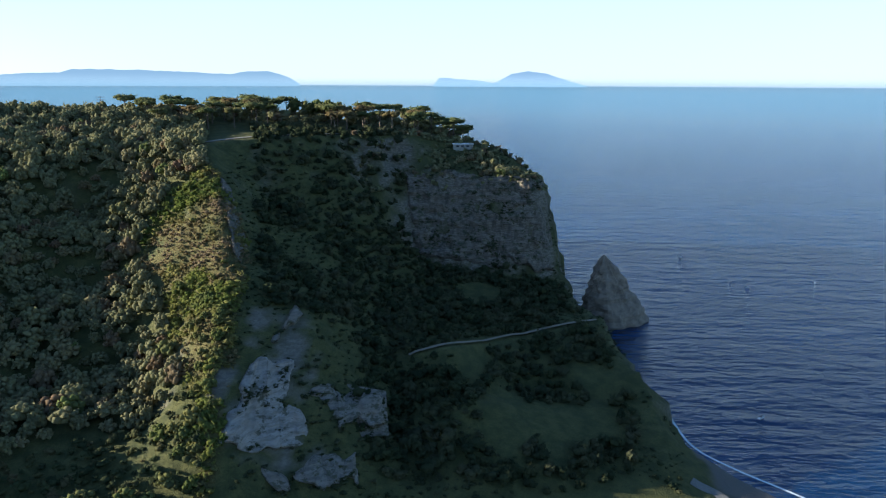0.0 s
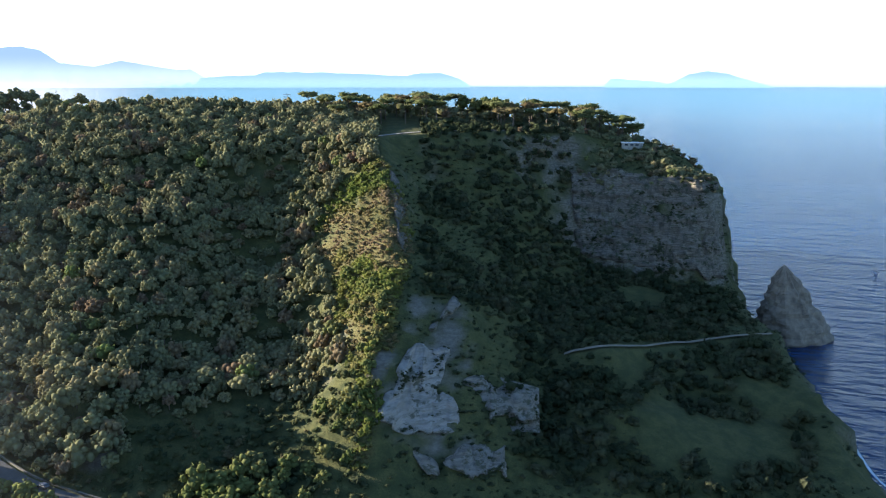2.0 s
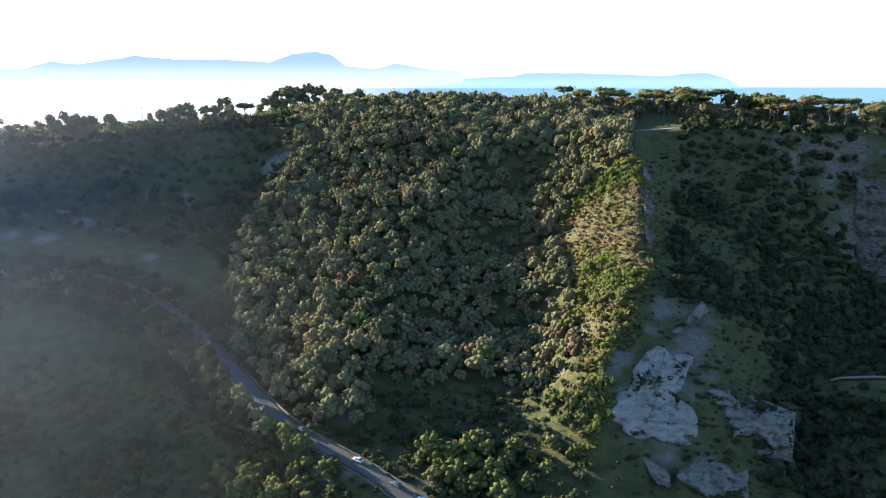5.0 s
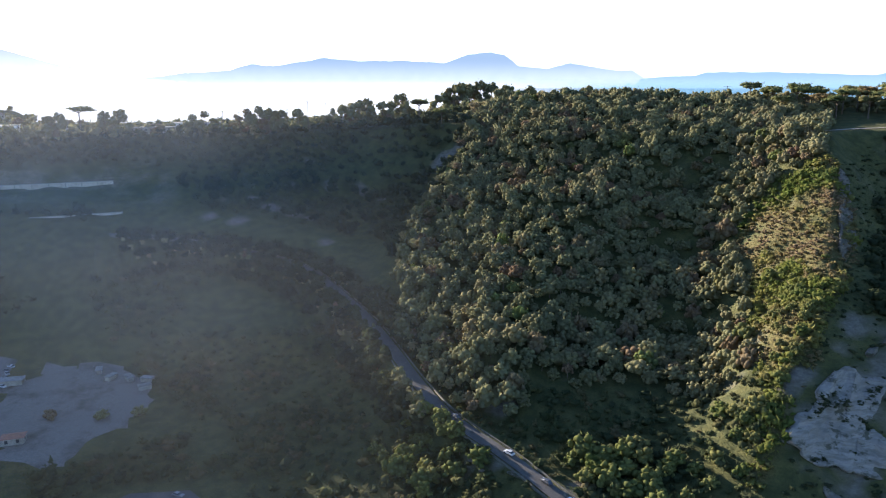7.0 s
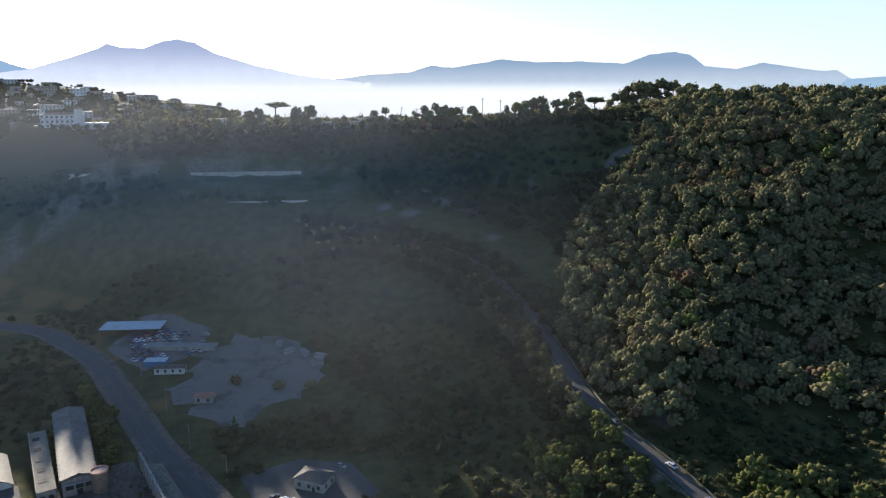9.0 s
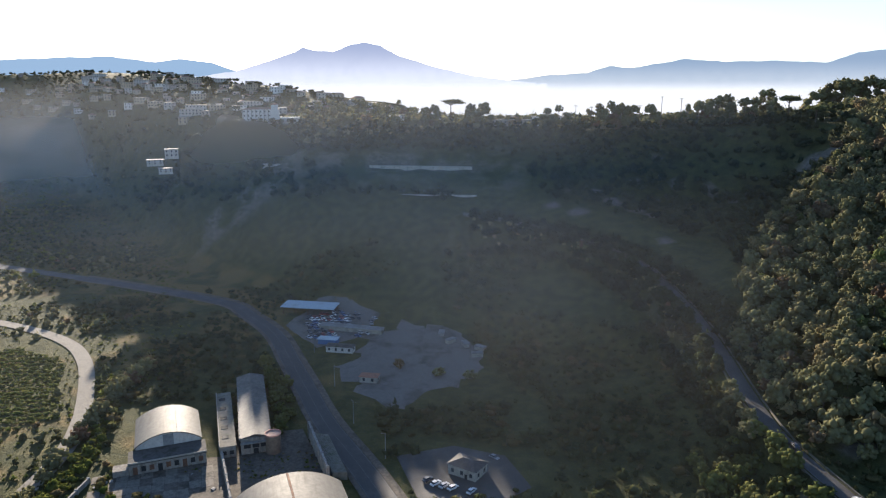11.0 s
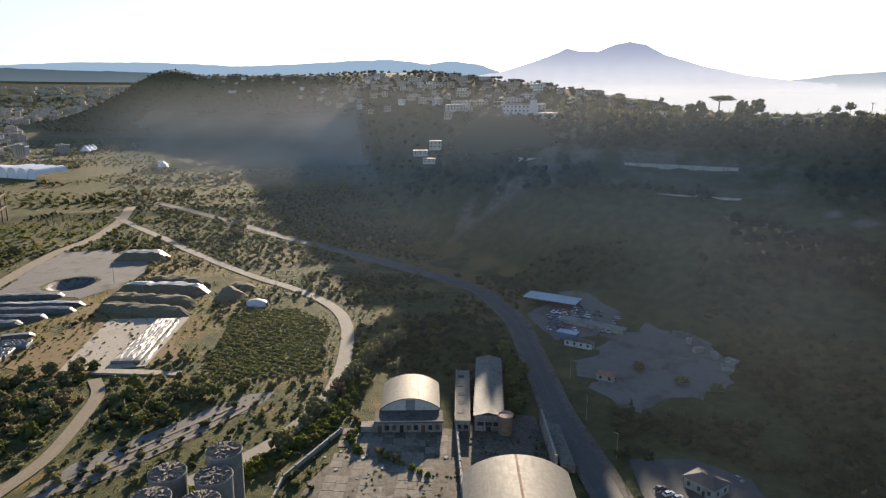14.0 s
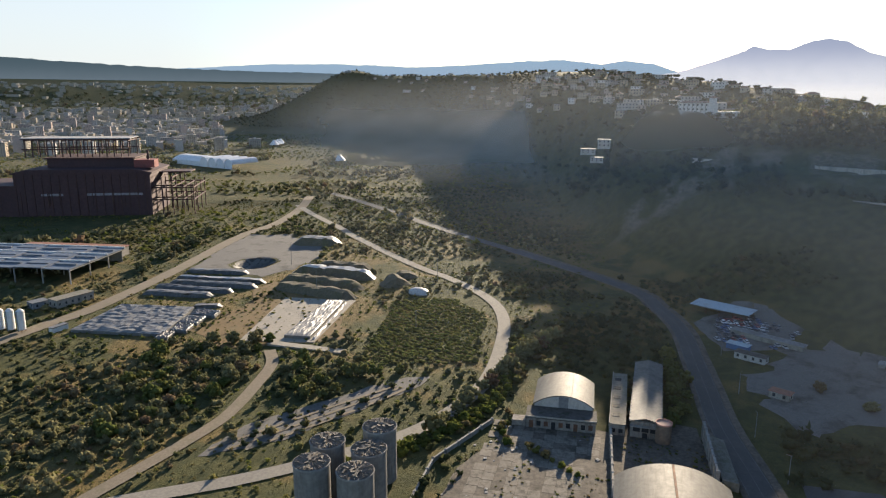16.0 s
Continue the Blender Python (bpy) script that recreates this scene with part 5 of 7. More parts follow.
def heap(name, a, b, width, tall, material, label, category, group="", seed=0, flat=0.5, crest=None):
    """A long heap from a to b with sloping sides and an uneven back."""
    a, b = np.array(a, float), np.array(b, float)
    length = np.hypot(*(b - a))
    along, k = (b - a) / length, max(6, int(length / 3))
    side = np.array([-along[1], along[0]])
    rows = [(-0.5, 0), (-0.38, 0.45), (-0.5 * flat, 0.93), (0, 1.0), (0.5 * flat, 0.95), (0.38, 0.45), (0.5, 0)]
    r = np.random.RandomState(seed)
    verts, faces = [], []
    for i in range(k + 1):
        t = i / k
        end = min(1, min(t, 1 - t) * length / (tall * 1.3) + 0.02)
        for w, h in rows:
            p = a + (b - a) * t + side * width * w * (0.6 + 0.4 * end) + r.randn(2) * 0.25
            verts.append((p[0], p[1], float(height(p[0], p[1])) - 0.25 + h * tall * end * (0.88 + 0.24 * r.rand())))
    m = len(rows)
    for i in range(k):
        for j in range(m - 1):
            p = i * m + j
            faces.append((p, p + 1, p + m + 1, p + m))
    faces += [tuple(range(m))[::-1], tuple(range(k * m, k * m + m))]
    root = mesh_object(name, verts, faces, material)
    tagged(root, label, category, group)
    if crest:
        cv, cf = [], []
        for i in range(k + 1):
            for j in (2, 3, 4):
                x, y, z = verts[i * m + j]
                cv.append((x, y, z + 0.15))
        for i in range(k):
            for j in (0, 1):
                p = i * 3 + j
                cf.append((p, p + 1, p + 4, p + 3))
        mesh_object("cover_sheet", cv, cf, crest, root)
    return root


def slab(name, corners, tall, material, label, category, group="", bumpy=0.0, seed=1, kind=""):
    """A low flat block with the given corners."""
    bm = bmesh.new()
    c = [Vector((x, y, 0)) for x, y in corners]
    z = min(float(height(v.x, v.y)) for v in c)
    k = 24
    r = np.random.RandomState(seed)
    grid = [[bm.verts.new((*(c[0].lerp(c[1], i / k)).lerp(c[3].lerp(c[2], i / k), j / k).xy, z + tall + bumpy * r.rand() * (0 < i < k) * (0 < j < k))) for j in range(k + 1)] for i in range(k + 1)]
    for i in range(k):
        for j in range(k):
            bm.faces.new((grid[i][j], grid[i + 1][j], grid[i + 1][j + 1], grid[i][j + 1]))
    rim = [e for e in bm.edges if e.is_boundary]
    low = bmesh.ops.extrude_edge_only(bm, edges=rim)["geom"]
    for v in low:
        if isinstance(v, bmesh.types.BMVert):
            v.co.z = z - 0.4
    bmesh.ops.recalc_face_normals(bm, faces=bm.faces)
    me = bpy.data.meshes.new(name)
    bm.to_mesh(me)
    bm.free()
    me.materials.append(material)
    ob = new(name, me)
    return tagged(ob, label, category, group, kind)


slab("covered_stockpile", [(-262, -292), (-306, -301), (-316, -258), (-272, -243)], 1.6, M_SHEET, "wide flat stockpile under wrinkled grey plastic sheets", "stockpile", "", 0.9, 2)
for k, (x, y, w, d) in enumerate([(-272, -240, 9, 5), (-284, -241, 10, 8), (-297, -246, 12, 10), (-309, -249, 9, 14)]):
    slab("covered_stockpile", [(x + w / 2, y - 3), (x - w / 2, y - 6), (x - w / 2 - 2, y + d - 5), (x + w / 2 - 2, y + d - 2)], 1.3 + 0.2 * (k % 2), M_SHEET, "ragged end of a stockpile under grey plastic", "stockpile", "ragged stockpile ends", 0.7, 40 + k)
slab("concrete_pad", [(-281, -203), (-354, -222), (-363, -180), (-292, -167)], 0.5, M_SLAB, "large sandy concrete pad on the plain", "concrete pad", "", 0.03, 3)
slab("covered_stockpile", [(-292, -184), (-354, -194), (-357, -184), (-295, -171)], 2.0, M_SHEET, "long stockpile under grey plastic on the pad", "stockpile", "", 0.5, 4)
heap("sheet_roll", (-294, -169), (-359, -183), 1.6, 1.5, M_WHITE_SHEET, "crumpled white plastic along the stockpile edge", "plastic sheet", "", 5)
slab("loading_step", [(-286, -188), (-288, -147), (-283, -146), (-281, -187)], 0.9, M_SLAB, "low pale concrete step in front of the pad", "concrete step", "", 0.02, 5)
for k, (p, q, w, t, c) in enumerate([((-384, -320), (-394, -276), 8, 2.4, M_SHEET), ((-367, -314), (-378, -252), 6, 2.6, M_WHITE_SHEET), ((-356, -310), (-366, -250), 8, 3.0, None), ((-345, -312), (-352, -258), 8, 2.6, None), ((-332, -309), (-340, -264), 8, 2.6, M_SHEET), ((-318, -262), (-326, -246), 6, 2.0, M_SHEET)]):
    heap("covered_windrow", p, q, w, t, M_TARP, "long low heap under dark tarpaulin", "windrow", "heaps on the plain", 10 + k, 0.6, c)
for k, (p, q, w, t, c) in enumerate([((-372, -240), (-366, -182), 14, 5, None), ((-388, -246), (-386, -186), 14, 5.5, None), ((-408, -250), (-412, -190), 15, 6, M_WHITE_SHEET), ((-428, -244), (-430, -200), 14, 5, None), ((-398, -180), (-412, -166), 20, 6, None), ((-420, -182), (-428, -166), 14, 4, None), ((-490, -300), (-500, -262), 22, 6, M_SHEET)]):
    heap("earth_mound", p, q, w, t, M_EARTH, "long stepped mound of earth with thin grass", "earth mound", "mounds on the plain", 30 + k, 0.5, c)
# domed white cover at the corner of the field
bm = bmesh.new()
bmesh.ops.create_uvsphere(bm, u_segments=24, v_segments=12, radius=1, matrix=Matrix.Diagonal((7.5, 5.5, 3.6, 1)))
bmesh.ops.delete(bm, geom=[v for v in bm.verts if v.co.z < -0.4], context="VERTS")
dome = thing("domed_shelter", pose(-391, -151, 8.0, 0, 0, 75), "small white domed plastic shelter beside the green field", "shelter")
part("cover", bm, M_WHITE_SHEET, dome)
part("base_ring", tube(7.6, 7.4, -0.3, 0.5, 24), M_CONCRETE, dome).scale = (1, 0.75, 1)

# green field with rows
M_ROWS = leaves("crop_leaves", [(0.0, (0.12, 0.14, 0.045)), (0.6, (0.16, 0.17, 0.06)), (1.0, (0.2, 0.19, 0.07))], False)
FIELD = np.array([(-272, -134), (-372, -157), (-388, -128), (-362, -98), (-294, -85)], float)


def inside(poly, x, y):
    hit = np.zeros(len(x), bool)
    for (x0, y0), (x1, y1) in zip(poly, np.roll(poly, -1, 0)):
        cross = ((y0 > y) != (y1 > y)) & (x < (x1 - x0) * (y - y0) / (y1 - y0 + 1e-9) + x0)
        hit ^= cross
    return hit


r = np.random.RandomState(61)
fx, fy = [], []
for row in np.arange(-395, -265, 4.2):
    t = np.arange(-165, -80, 1.6)
    fx.append(row + 0.22 * (t + 120) + r.randn(len(t)) * 0.5)
    fy.append(t + r.randn(len(t)) * 0.4)
fx, fy = np.concatenate(fx), np.concatenate(fy)
ok = inside(FIELD, fx, fy)
joined("crop_rows", "square green field with bushy rows", "field", SHRUBS, placed(np.c_[fx[ok], fy[ok]], (0.7, 1.05), 0.25, 62, (0.6, 1.0)), M_ROWS)

# weeds and low bushes between the pads
GRAVEL = np.array([(-386, -317), (-440, -340), (-505, -356), (-520, -322), (-497, -284), (-462, -256), (-420, -252), (-393, -262)], float)
weed_pts = scatter(36000, (96, 146), (190, 800), lambda x, y, a, d: off_road(x, y, 0.5) & ~inside(GRAVEL, x, y) & ~inside(FIELD, x, y) & ~((x > -300) & (y > -64)) & (height(x, y) < 14) & patchy(x, y, 30, 147, -0.3), 129, 3.3)
joined("scrub", "yellow-green tufts and weeds over the derelict plain", "scrub", TUFTS, placed(weed_pts, (0.35, 1.25), 0.2, 130, (0.5, 1.0)), M_SPUR, (0.3 + 0.45 * lattice_noise(weed_pts[:, 0], weed_pts[:, 1], 40, 3, 169)).clip(0, 0.8))
verge = [(q[0] + 1.5 * r.randn(), q[1] + 6.5 + 7 * r.rand()) for q in LOOP_ROAD for _ in range(3) if -335 < q[0] < -180]
verge_places = placed(np.array(verge), (0.35, 0.95), 0.6, 170)
joined("thicket", "fresh green bushes along the curving road", "thicket", MID_CROWNS, verge_places, M_SPUR, 0.05 + 0.3 * np.random.RandomState(171).rand(len(verge)))
bush_pts = scatter(9000, (100, 146), (230, 640), lambda x, y, a, d: off_road(x, y, 1.5) & ~inside(GRAVEL, x, y) & ~inside(FIELD, x, y) & ~((x > -300) & (y > -64)) & ~((x > -410) & (x < -255) & (y < -165) & (y > -335)) & (height(x, y) < 14) & patchy(x, y, 42, 148, 0.1), 133, 6.5)
joined("thicket", "olive bushes and saplings in clumps on the plain", "thicket", MID_CROWNS, placed(bush_pts, (0.35, 0.95), 0.7, 134), M_WOOD_LEAF)

# ---- the abandoned works beside the road ----
M_TIN = worn("pale_sheet_metal", (0.175, 0.165, 0.138), (0.135, 0.126, 0.108), (0.08, 0.07, 0.054), 0.7, 0.68, 0.1, 0.01, 0.1, (0.3, 3, 1), 0.3, 0.5)
M_PLASTER = worn("dirty_plaster", (0.33, 0.305, 0.262), (0.25, 0.23, 0.2), (0.13, 0.12, 0.1), 0.8, 0.9, relief=0.02, patch=0.25, stretch=(1, 1, 0.3))
M_ROOF_GREY = worn("grey_roof_sheeting", (0.23, 0.23, 0.225), (0.16, 0.16, 0.16), (0.1, 0.095, 0.085), 0.8, 0.8, relief=0.03, patch=0.15)
M_RUST = worn("rusty_steel", (0.17, 0.085, 0.05), (0.1, 0.055, 0.04), (0.24, 0.12, 0.06), 1.0, 0.8, 0.3, 0.03)
M_MOSS = worn("mossy_flat_roof", (0.22, 0.2, 0.165), (0.15, 0.14, 0.11), (0.10, 0.11, 0.05), 0.7, 0.95, relief=0.05, patch=0.25)
M_BLUE = worn("pale_blue_roof", (0.42, 0.50, 0.55), (0.33, 0.40, 0.45), (0.25, 0.25, 0.24), 0.7, 0.6, relief=0.02)
M_WHITE = worn("white_wall_paint", (0.74, 0.72, 0.68), (0.62, 0.6, 0.57), (0.36, 0.34, 0.3), 0.8, 0.85, relief=0.01, patch=0.2, stretch=(1, 1, 0.3), amount=0.4)


def vault(width, length, eave, apex, thick=0.35, segments=22):
    """A curved roof shell along y."""
    rise = apex - eave
    radius = (width**2 / 4 + rise**2) / (2 * rise)
    half = math.asin(width / 2 / radius)
    bm = bmesh.new()
    rings = []
    for y in np.linspace(0, length, 7):
        ring = []
        for k in range(segments + 1):
            a = -half + 2 * half * k / segments
            ring.append((bm.verts.new((radius * math.sin(a), y, apex - radius + radius * math.cos(a))), bm.verts.new(((radius - thick) * math.sin(a), y, apex - radius + (radius - thick) * math.cos(a)))))
        rings.append(ring)
    for p, q in zip(rings, rings[1:]):
        for k in range(segments):
            bm.faces.new((p[k][0], p[k + 1][0], q[k + 1][0], q[k][0]))
            bm.faces.new((p[k][1], q[k][1], q[k + 1][1], p[k + 1][1]))
    for ring in (rings[0], rings[-1]):
        for k in range(segments):
            bm.faces.new((ring[k][0], ring[k][1], ring[k + 1][1], ring[k + 1][0]))
    bmesh.ops.recalc_face_normals(bm, faces=bm.faces)
    return bm


def gable_wall(width, y, eave, apex, thick=0.4, base=0.0, segments=22):
    """An end wall under a curved roof."""
    rise = apex - eave
    radius = (width**2 / 4 + rise**2) / (2 * rise)
    half = math.asin(width / 2 / radius)
    bm = bmesh.new()
    arc = [(radius * math.sin(a), apex - radius + radius * math.cos(a) - 0.3) for a in np.linspace(-half, half, segments + 1)]
    ring = [(-width / 2, base)] + arc + [(width / 2, base)]
    front = [bm.verts.new((x, y, z)) for x, z in ring]
    rear = [bm.verts.new((x, y + thick, z)) for x, z in ring]
    bm.faces.new(front)
    bm.faces.new(rear[::-1])
    for i in range(len(ring)):
        j = (i + 1) % len(ring)
        bm.faces.new((front[j], front[i], rear[i], rear[j]))
    bmesh.ops.recalc_face_normals(bm, faces=bm.faces)
    return bm


M_PALE_PLASTER = worn("pale_plaster", (0.5, 0.48, 0.44), (0.41, 0.39, 0.355), (0.26, 0.24, 0.21), 0.8, 0.9, relief=0.02, patch=0.25, stretch=(1, 1, 0.3))
M_STAINED = worn("stained_render", (0.27, 0.245, 0.21), (0.19, 0.17, 0.145), (0.075, 0.068, 0.055), 0.8, 0.92, relief=0.03, patch=0.35, stretch=(1, 1, 0.25), amount=0.85)
M_DARK_ROOF = worn("dark_stained_roof", (0.1, 0.094, 0.085), (0.065, 0.062, 0.056), (0.045, 0.046, 0.032), 0.6, 0.93, relief=0.04, patch=0.3, amount=0.8)
hangar = thing("hangar", pose(-252, -36, 8, 0, 0, 98), "pale barrel-roofed hangar with a low dirty annexe in front", "hangar")
part("roof", vault(23, 24, 5.4, 9.6), M_TIN, hangar, "pale weathered curved sheet-metal roof")
part("front_gable", gable_wall(22.6, 0.8, 5.4, 9.6, base=3.5), M_PALE_PLASTER, hangar, "pale arched gable above the annexe")
part("gable_door", box(-1.8, 1.8, 0.62, 0.8, 3.9, 8.6), M_ROOF_GREY, hangar)
part("rear_gable", gable_wall(22.6, 22.6, 5.4, 9.6), M_PLASTER, hangar)
for x in (-11.3, 10.9):
    part("side_wall", box(x, x + 0.4, 0.8, 23, -0.3, 5.5), M_PLASTER, hangar)
part("seam", box(3.0, 3.12, 0.05, 23.9, 9.34, 9.46), M_ROOF_GREY, hangar)
annexe = thing("annexe", pose(-252, -36, 8, 0, 0, 98), "low flat-roofed annexe with a row of dark openings", "building")
part("wall", box(-13.2, 12.2, -9.2, 0.4, -0.3, 3.9), M_STAINED, annexe)
part("roof", box(-13.5, 12.5, -9.5, 0.6, 3.9, 4.3), M_DARK_ROOF, annexe, "dark stained flat roof")
part("parapet", box(-13.5, 12.5, -9.5, -9.2, 4.3, 4.8), M_PLASTER, annexe)
for k, x in enumerate(np.arange(-12, 11, 2.7)):
    part("window", box(x, x + 1.5, -9.26, -9.1, 1.0 if k % 3 else 0.05, 2.9), M_DARK if k % 2 else M_RUST, annexe)
part("side_shed", box(-18.5, -13.4, -8.6, -4, -0.3, 2.2), M_STAINED, annexe)

store = thing("warehouse", pose(-247, -5.5, 8, 0, 0, 93), "long low warehouse with a grey sheet roof", "warehouse")
part("wall", box(-5.2, 5.2, 0, 58, -0.3, 6.3), M_STAINED, store)
bm = bmesh.new()
prof = [(-5.8, 6.2), (0, 7.6), (5.8, 6.2), (5.8, 6.5), (0, 7.95), (-5.8, 6.5)]
f0, f1 = [bm.verts.new((x, -0.5, z)) for x, z in prof], [bm.verts.new((x, 58.5, z)) for x, z in prof]
bm.faces.new(f0), bm.faces.new(f1[::-1])
for i in range(6):
    bm.faces.new((f0[(i + 1) % 6], f0[i], f1[i], f1[(i + 1) % 6]))
part("roof", bm, worn("sheet_roof", (0.15, 0.142, 0.125), (0.105, 0.1, 0.088), (0.06, 0.056, 0.048), 0.8, 0.7, 0.1, 0.03, 0.15), store)
for k in range(19):
    part("roof_rib", box(-5.75, 5.75, k * 3.1, k * 3.1 + 0.16, 6.55, 6.7), M_ROOF_GREY, store).rotation_euler = (0, 0, 0)
for x in (-4.2, -1.2, 1.8):
    part("window", box(x, x + 2.4, -0.08, 0.1, 2.4, 4.3), M_DARK, store)
part("door", box(-0.9, 0.9, -0.09, 0.1, 0, 2.1), M_DARK, store)
part("canopy", box(-5.4, 5.4, -1.6, 0.0, 4.7, 4.95), M_CONCRETE, store)
lean = thing("lean_to", pose(-246, -15.2, 8, 0, 0, 95), "low ruined annexe with a stained flat roof", "building")
part("wall", box(-2.8, 2.8, 0, 48, -0.3, 4.3), M_STAINED, lean)
part("roof", box(-3.0, 3.0, -0.3, 48.3, 4.3, 4.6), M_MOSS, lean, "mossy stained flat roof")
part("parapet", box(-3.0, -2.7, -0.3, 48.3, 4.6, 5.1), M_PLASTER, lean)
for y in (6, 14, 22, 31, 40):
    part("roof_patch", box(-1.9, 0.6, y, y + 2.6, 4.62, 4.72), M_DARK, lean)
for x in (-2.1, 0.5):
    part("window", box(x, x + 1.5, -0.07, 0.1, 1.2, 2.7), M_DARK, lean)

tank = thing("water_tank", pose(-246.5, 0.8, 8), "rusty cylindrical tank with a pink rim beside the warehouse", "tank")
part("shell", tube(2.75, 2.75, -0.2, 7.3, 28), worn("stained_tank", (0.22, 0.16, 0.11), (0.15, 0.11, 0.085), (0.09, 0.08, 0.06), 0.8, 0.8, 0.1, 0.02, 0.3, (1, 1, 0.2)), tank)
bm = bmesh.new()
bmesh.ops.create_cone(bm, cap_ends=False, segments=28, radius1=2.95, radius2=2.95, depth=0.5, matrix=Matrix.Translation((0, 0, 7.5)))
bmesh.ops.solidify(bm, geom=bm.faces[:], thickness=0.3)
part("rim", bm, worn("faded_red_paint", (0.5, 0.26, 0.19), (0.4, 0.2, 0.15), (0.3, 0.2, 0.16), 1.0), tank, "faded red rim")
part("lid", tube(2.6, 2.6, 7.25, 7.4, 28), worn("pink_lid", (0.42, 0.27, 0.21), (0.32, 0.21, 0.17), (0.2, 0.15, 0.12), 1.0), tank)

great = thing("hangar", pose(-209, 5, 8, 0, 0, -84), "large curved sheet-metal hangar roof with a dark ridge seam", "hangar")
part("roof", vault(34, 46, 6.0, 12.2, segments=30), M_TIN, great, "shiny pale curved metal roof")
part("ridge_seam", box(-0.35, 0.35, 0.2, 45.8, 12.15, 12.32), M_RUST, great)
for x in (-17, 16.6):
    part("side_wall", box(x, x + 0.4, 0.5, 45.5, -0.3, 6.1), M_PLASTER, great)
part("end_wall", gable_wall(33.4, 0.6, 6.0, 12.2), M_PLASTER, great)
part("end_wall", gable_wall(33.4, 45.0, 6.0, 12.2), M_PLASTER, great)
for k in range(5):
    part("skylight", box(-9, -7.6, 6 + 8 * k, 7.6 + 8 * k, 10.2, 10.5), M_GLASS, great)


def wall_run(name, a, b, tall, thick, material, label, posts=0, z0=8.0):
    a, b = Vector((*a, z0)), Vector((*b, z0))
    d = b - a
    root = thing(name, Matrix.Translation(a) @ Euler((0, 0, math.atan2(d.y, d.x))).to_matrix().to_4x4(), label, "wall")
    part("panel", box(0, d.length, -thick / 2, thick / 2, -0.3, tall), material, root)
    for k in range(posts):
        x = d.length * k / max(1, posts - 1)
        part("post", box(x - 0.25, x + 0.25, -thick / 2 - 0.35, thick / 2 + 0.35, -0.3, tall + 0.35), M_CONCRETE, root)
    part("coping", box(-0.2, d.length + 0.2, -thick / 2 - 0.12, thick / 2 + 0.12, tall, tall + 0.2), M_CONCRETE, root)
    return root


wall_run("yard_wall", (-253, -18.5), (-200, -11), 3.0, 0.4, M_CONCRETE, "long concrete wall dividing the works yard", 12)
wall_run("frame_wall", (-254, 14.2), (-220, 18.4), 6.5, 0.5, M_CONCRETE, "tall ruined concrete wall with piers beside the road", 8)
wall_run("boundary_wall", (-205, -71), (-240, -60.5), 1.6, 0.4, M_CONCRETE, "low grey boundary wall along the yard", 6)
wall_run("boundary_wall", (-170, -68), (-205, -71), 1.6, 0.4, M_CONCRETE, "low grey boundary wall along the yard", 6)
# weeds in the joints of the yards, bushes along the walls
r = np.random.RandomState(165)
weed_xy = np.c_[-246 + 84 * r.rand(1500), -64 + 84 * r.rand(1500)]
weed_xy = weed_xy[(lattice_noise(weed_xy[:, 0] * 0.5, weed_xy[:, 1], 7, 3, 166) > 0.35) & (np.abs(weed_xy[:, 1] + 36) > 2)]
joined("weeds", "dry weeds growing in the cracks of the concrete yard", "weeds", TUFTS, placed(weed_xy, (0.2, 0.7), 0.2, 167, (0.4, 0.8)), M_SPUR)
edge_xy = np.array([(-251 + 3.1 * k, -57 + 0.5 * k + 2 * math.sin(k)) for k in range(9)] + [(-226 + 2.2 * k, -43 + 3.2 * k) for k in range(7)] + [(-262 - 4 * k, -13 + 3 * math.sin(2 * k)) for k in range(12)] + [(-250 + 3.3 * k, 18 + 0.45 * k) for k in range(10)])
joined("thicket", "olive bushes along the walls of the works", "thicket", MID_CROWNS, placed(edge_xy, (0.3, 0.75), 0.6, 168), M_SPUR)
slab("roof_slab", [(-252, 16), (-222, 20), (-221, 25), (-250, 21)], 3.0, M_MOSS, "overgrown flat roof slab beside the tall wall", "roof", "", 0.25, 7)
slab("roof_slab", [(-217, -8), (-217, 4), (-213, 4), (-213, -8)], 3.4, M_MOSS, "small overgrown flat roof by the large hangar", "roof", "", 0.2, 8)

# cracked slabs of the yard, some missing
r = np.random.RandomState(76)
yard = bpy.data.objects["concrete_yard"]
slab_mesh = bpy.data.meshes.new("slab")
bm = box(-2.3, 2.3, -1.9, 1.9, -0.2, 0.06)
bm.to_mesh(slab_mesh)
bm.free()
slab_mesh.materials.append(worn("worn_slab", (0.2, 0.175, 0.14), (0.135, 0.118, 0.095), (0.06, 0.055, 0.042), 0.8, 0.92, relief=0.04, patch=0.2, amount=0.8))
for i in range(14):
    for j in range(11):
        if r.rand() < 0.6:
            x, y = -241 + 4.75 * i + 0.1 * j * 1.5, -58 + 4.0 * j + 0.35 * i
            if y < -13 - 0.14 * (x + 253) - 4:
                ob = new("slab", slab_mesh)
                ob.parent = yard
                ob.matrix_world = pose(x, y, float(height(x, y)) + 0.1 + 0.03 * r.rand(), 0.15 * r.randn(), 0.15 * r.randn(), 8 + 0.5 * r.randn())

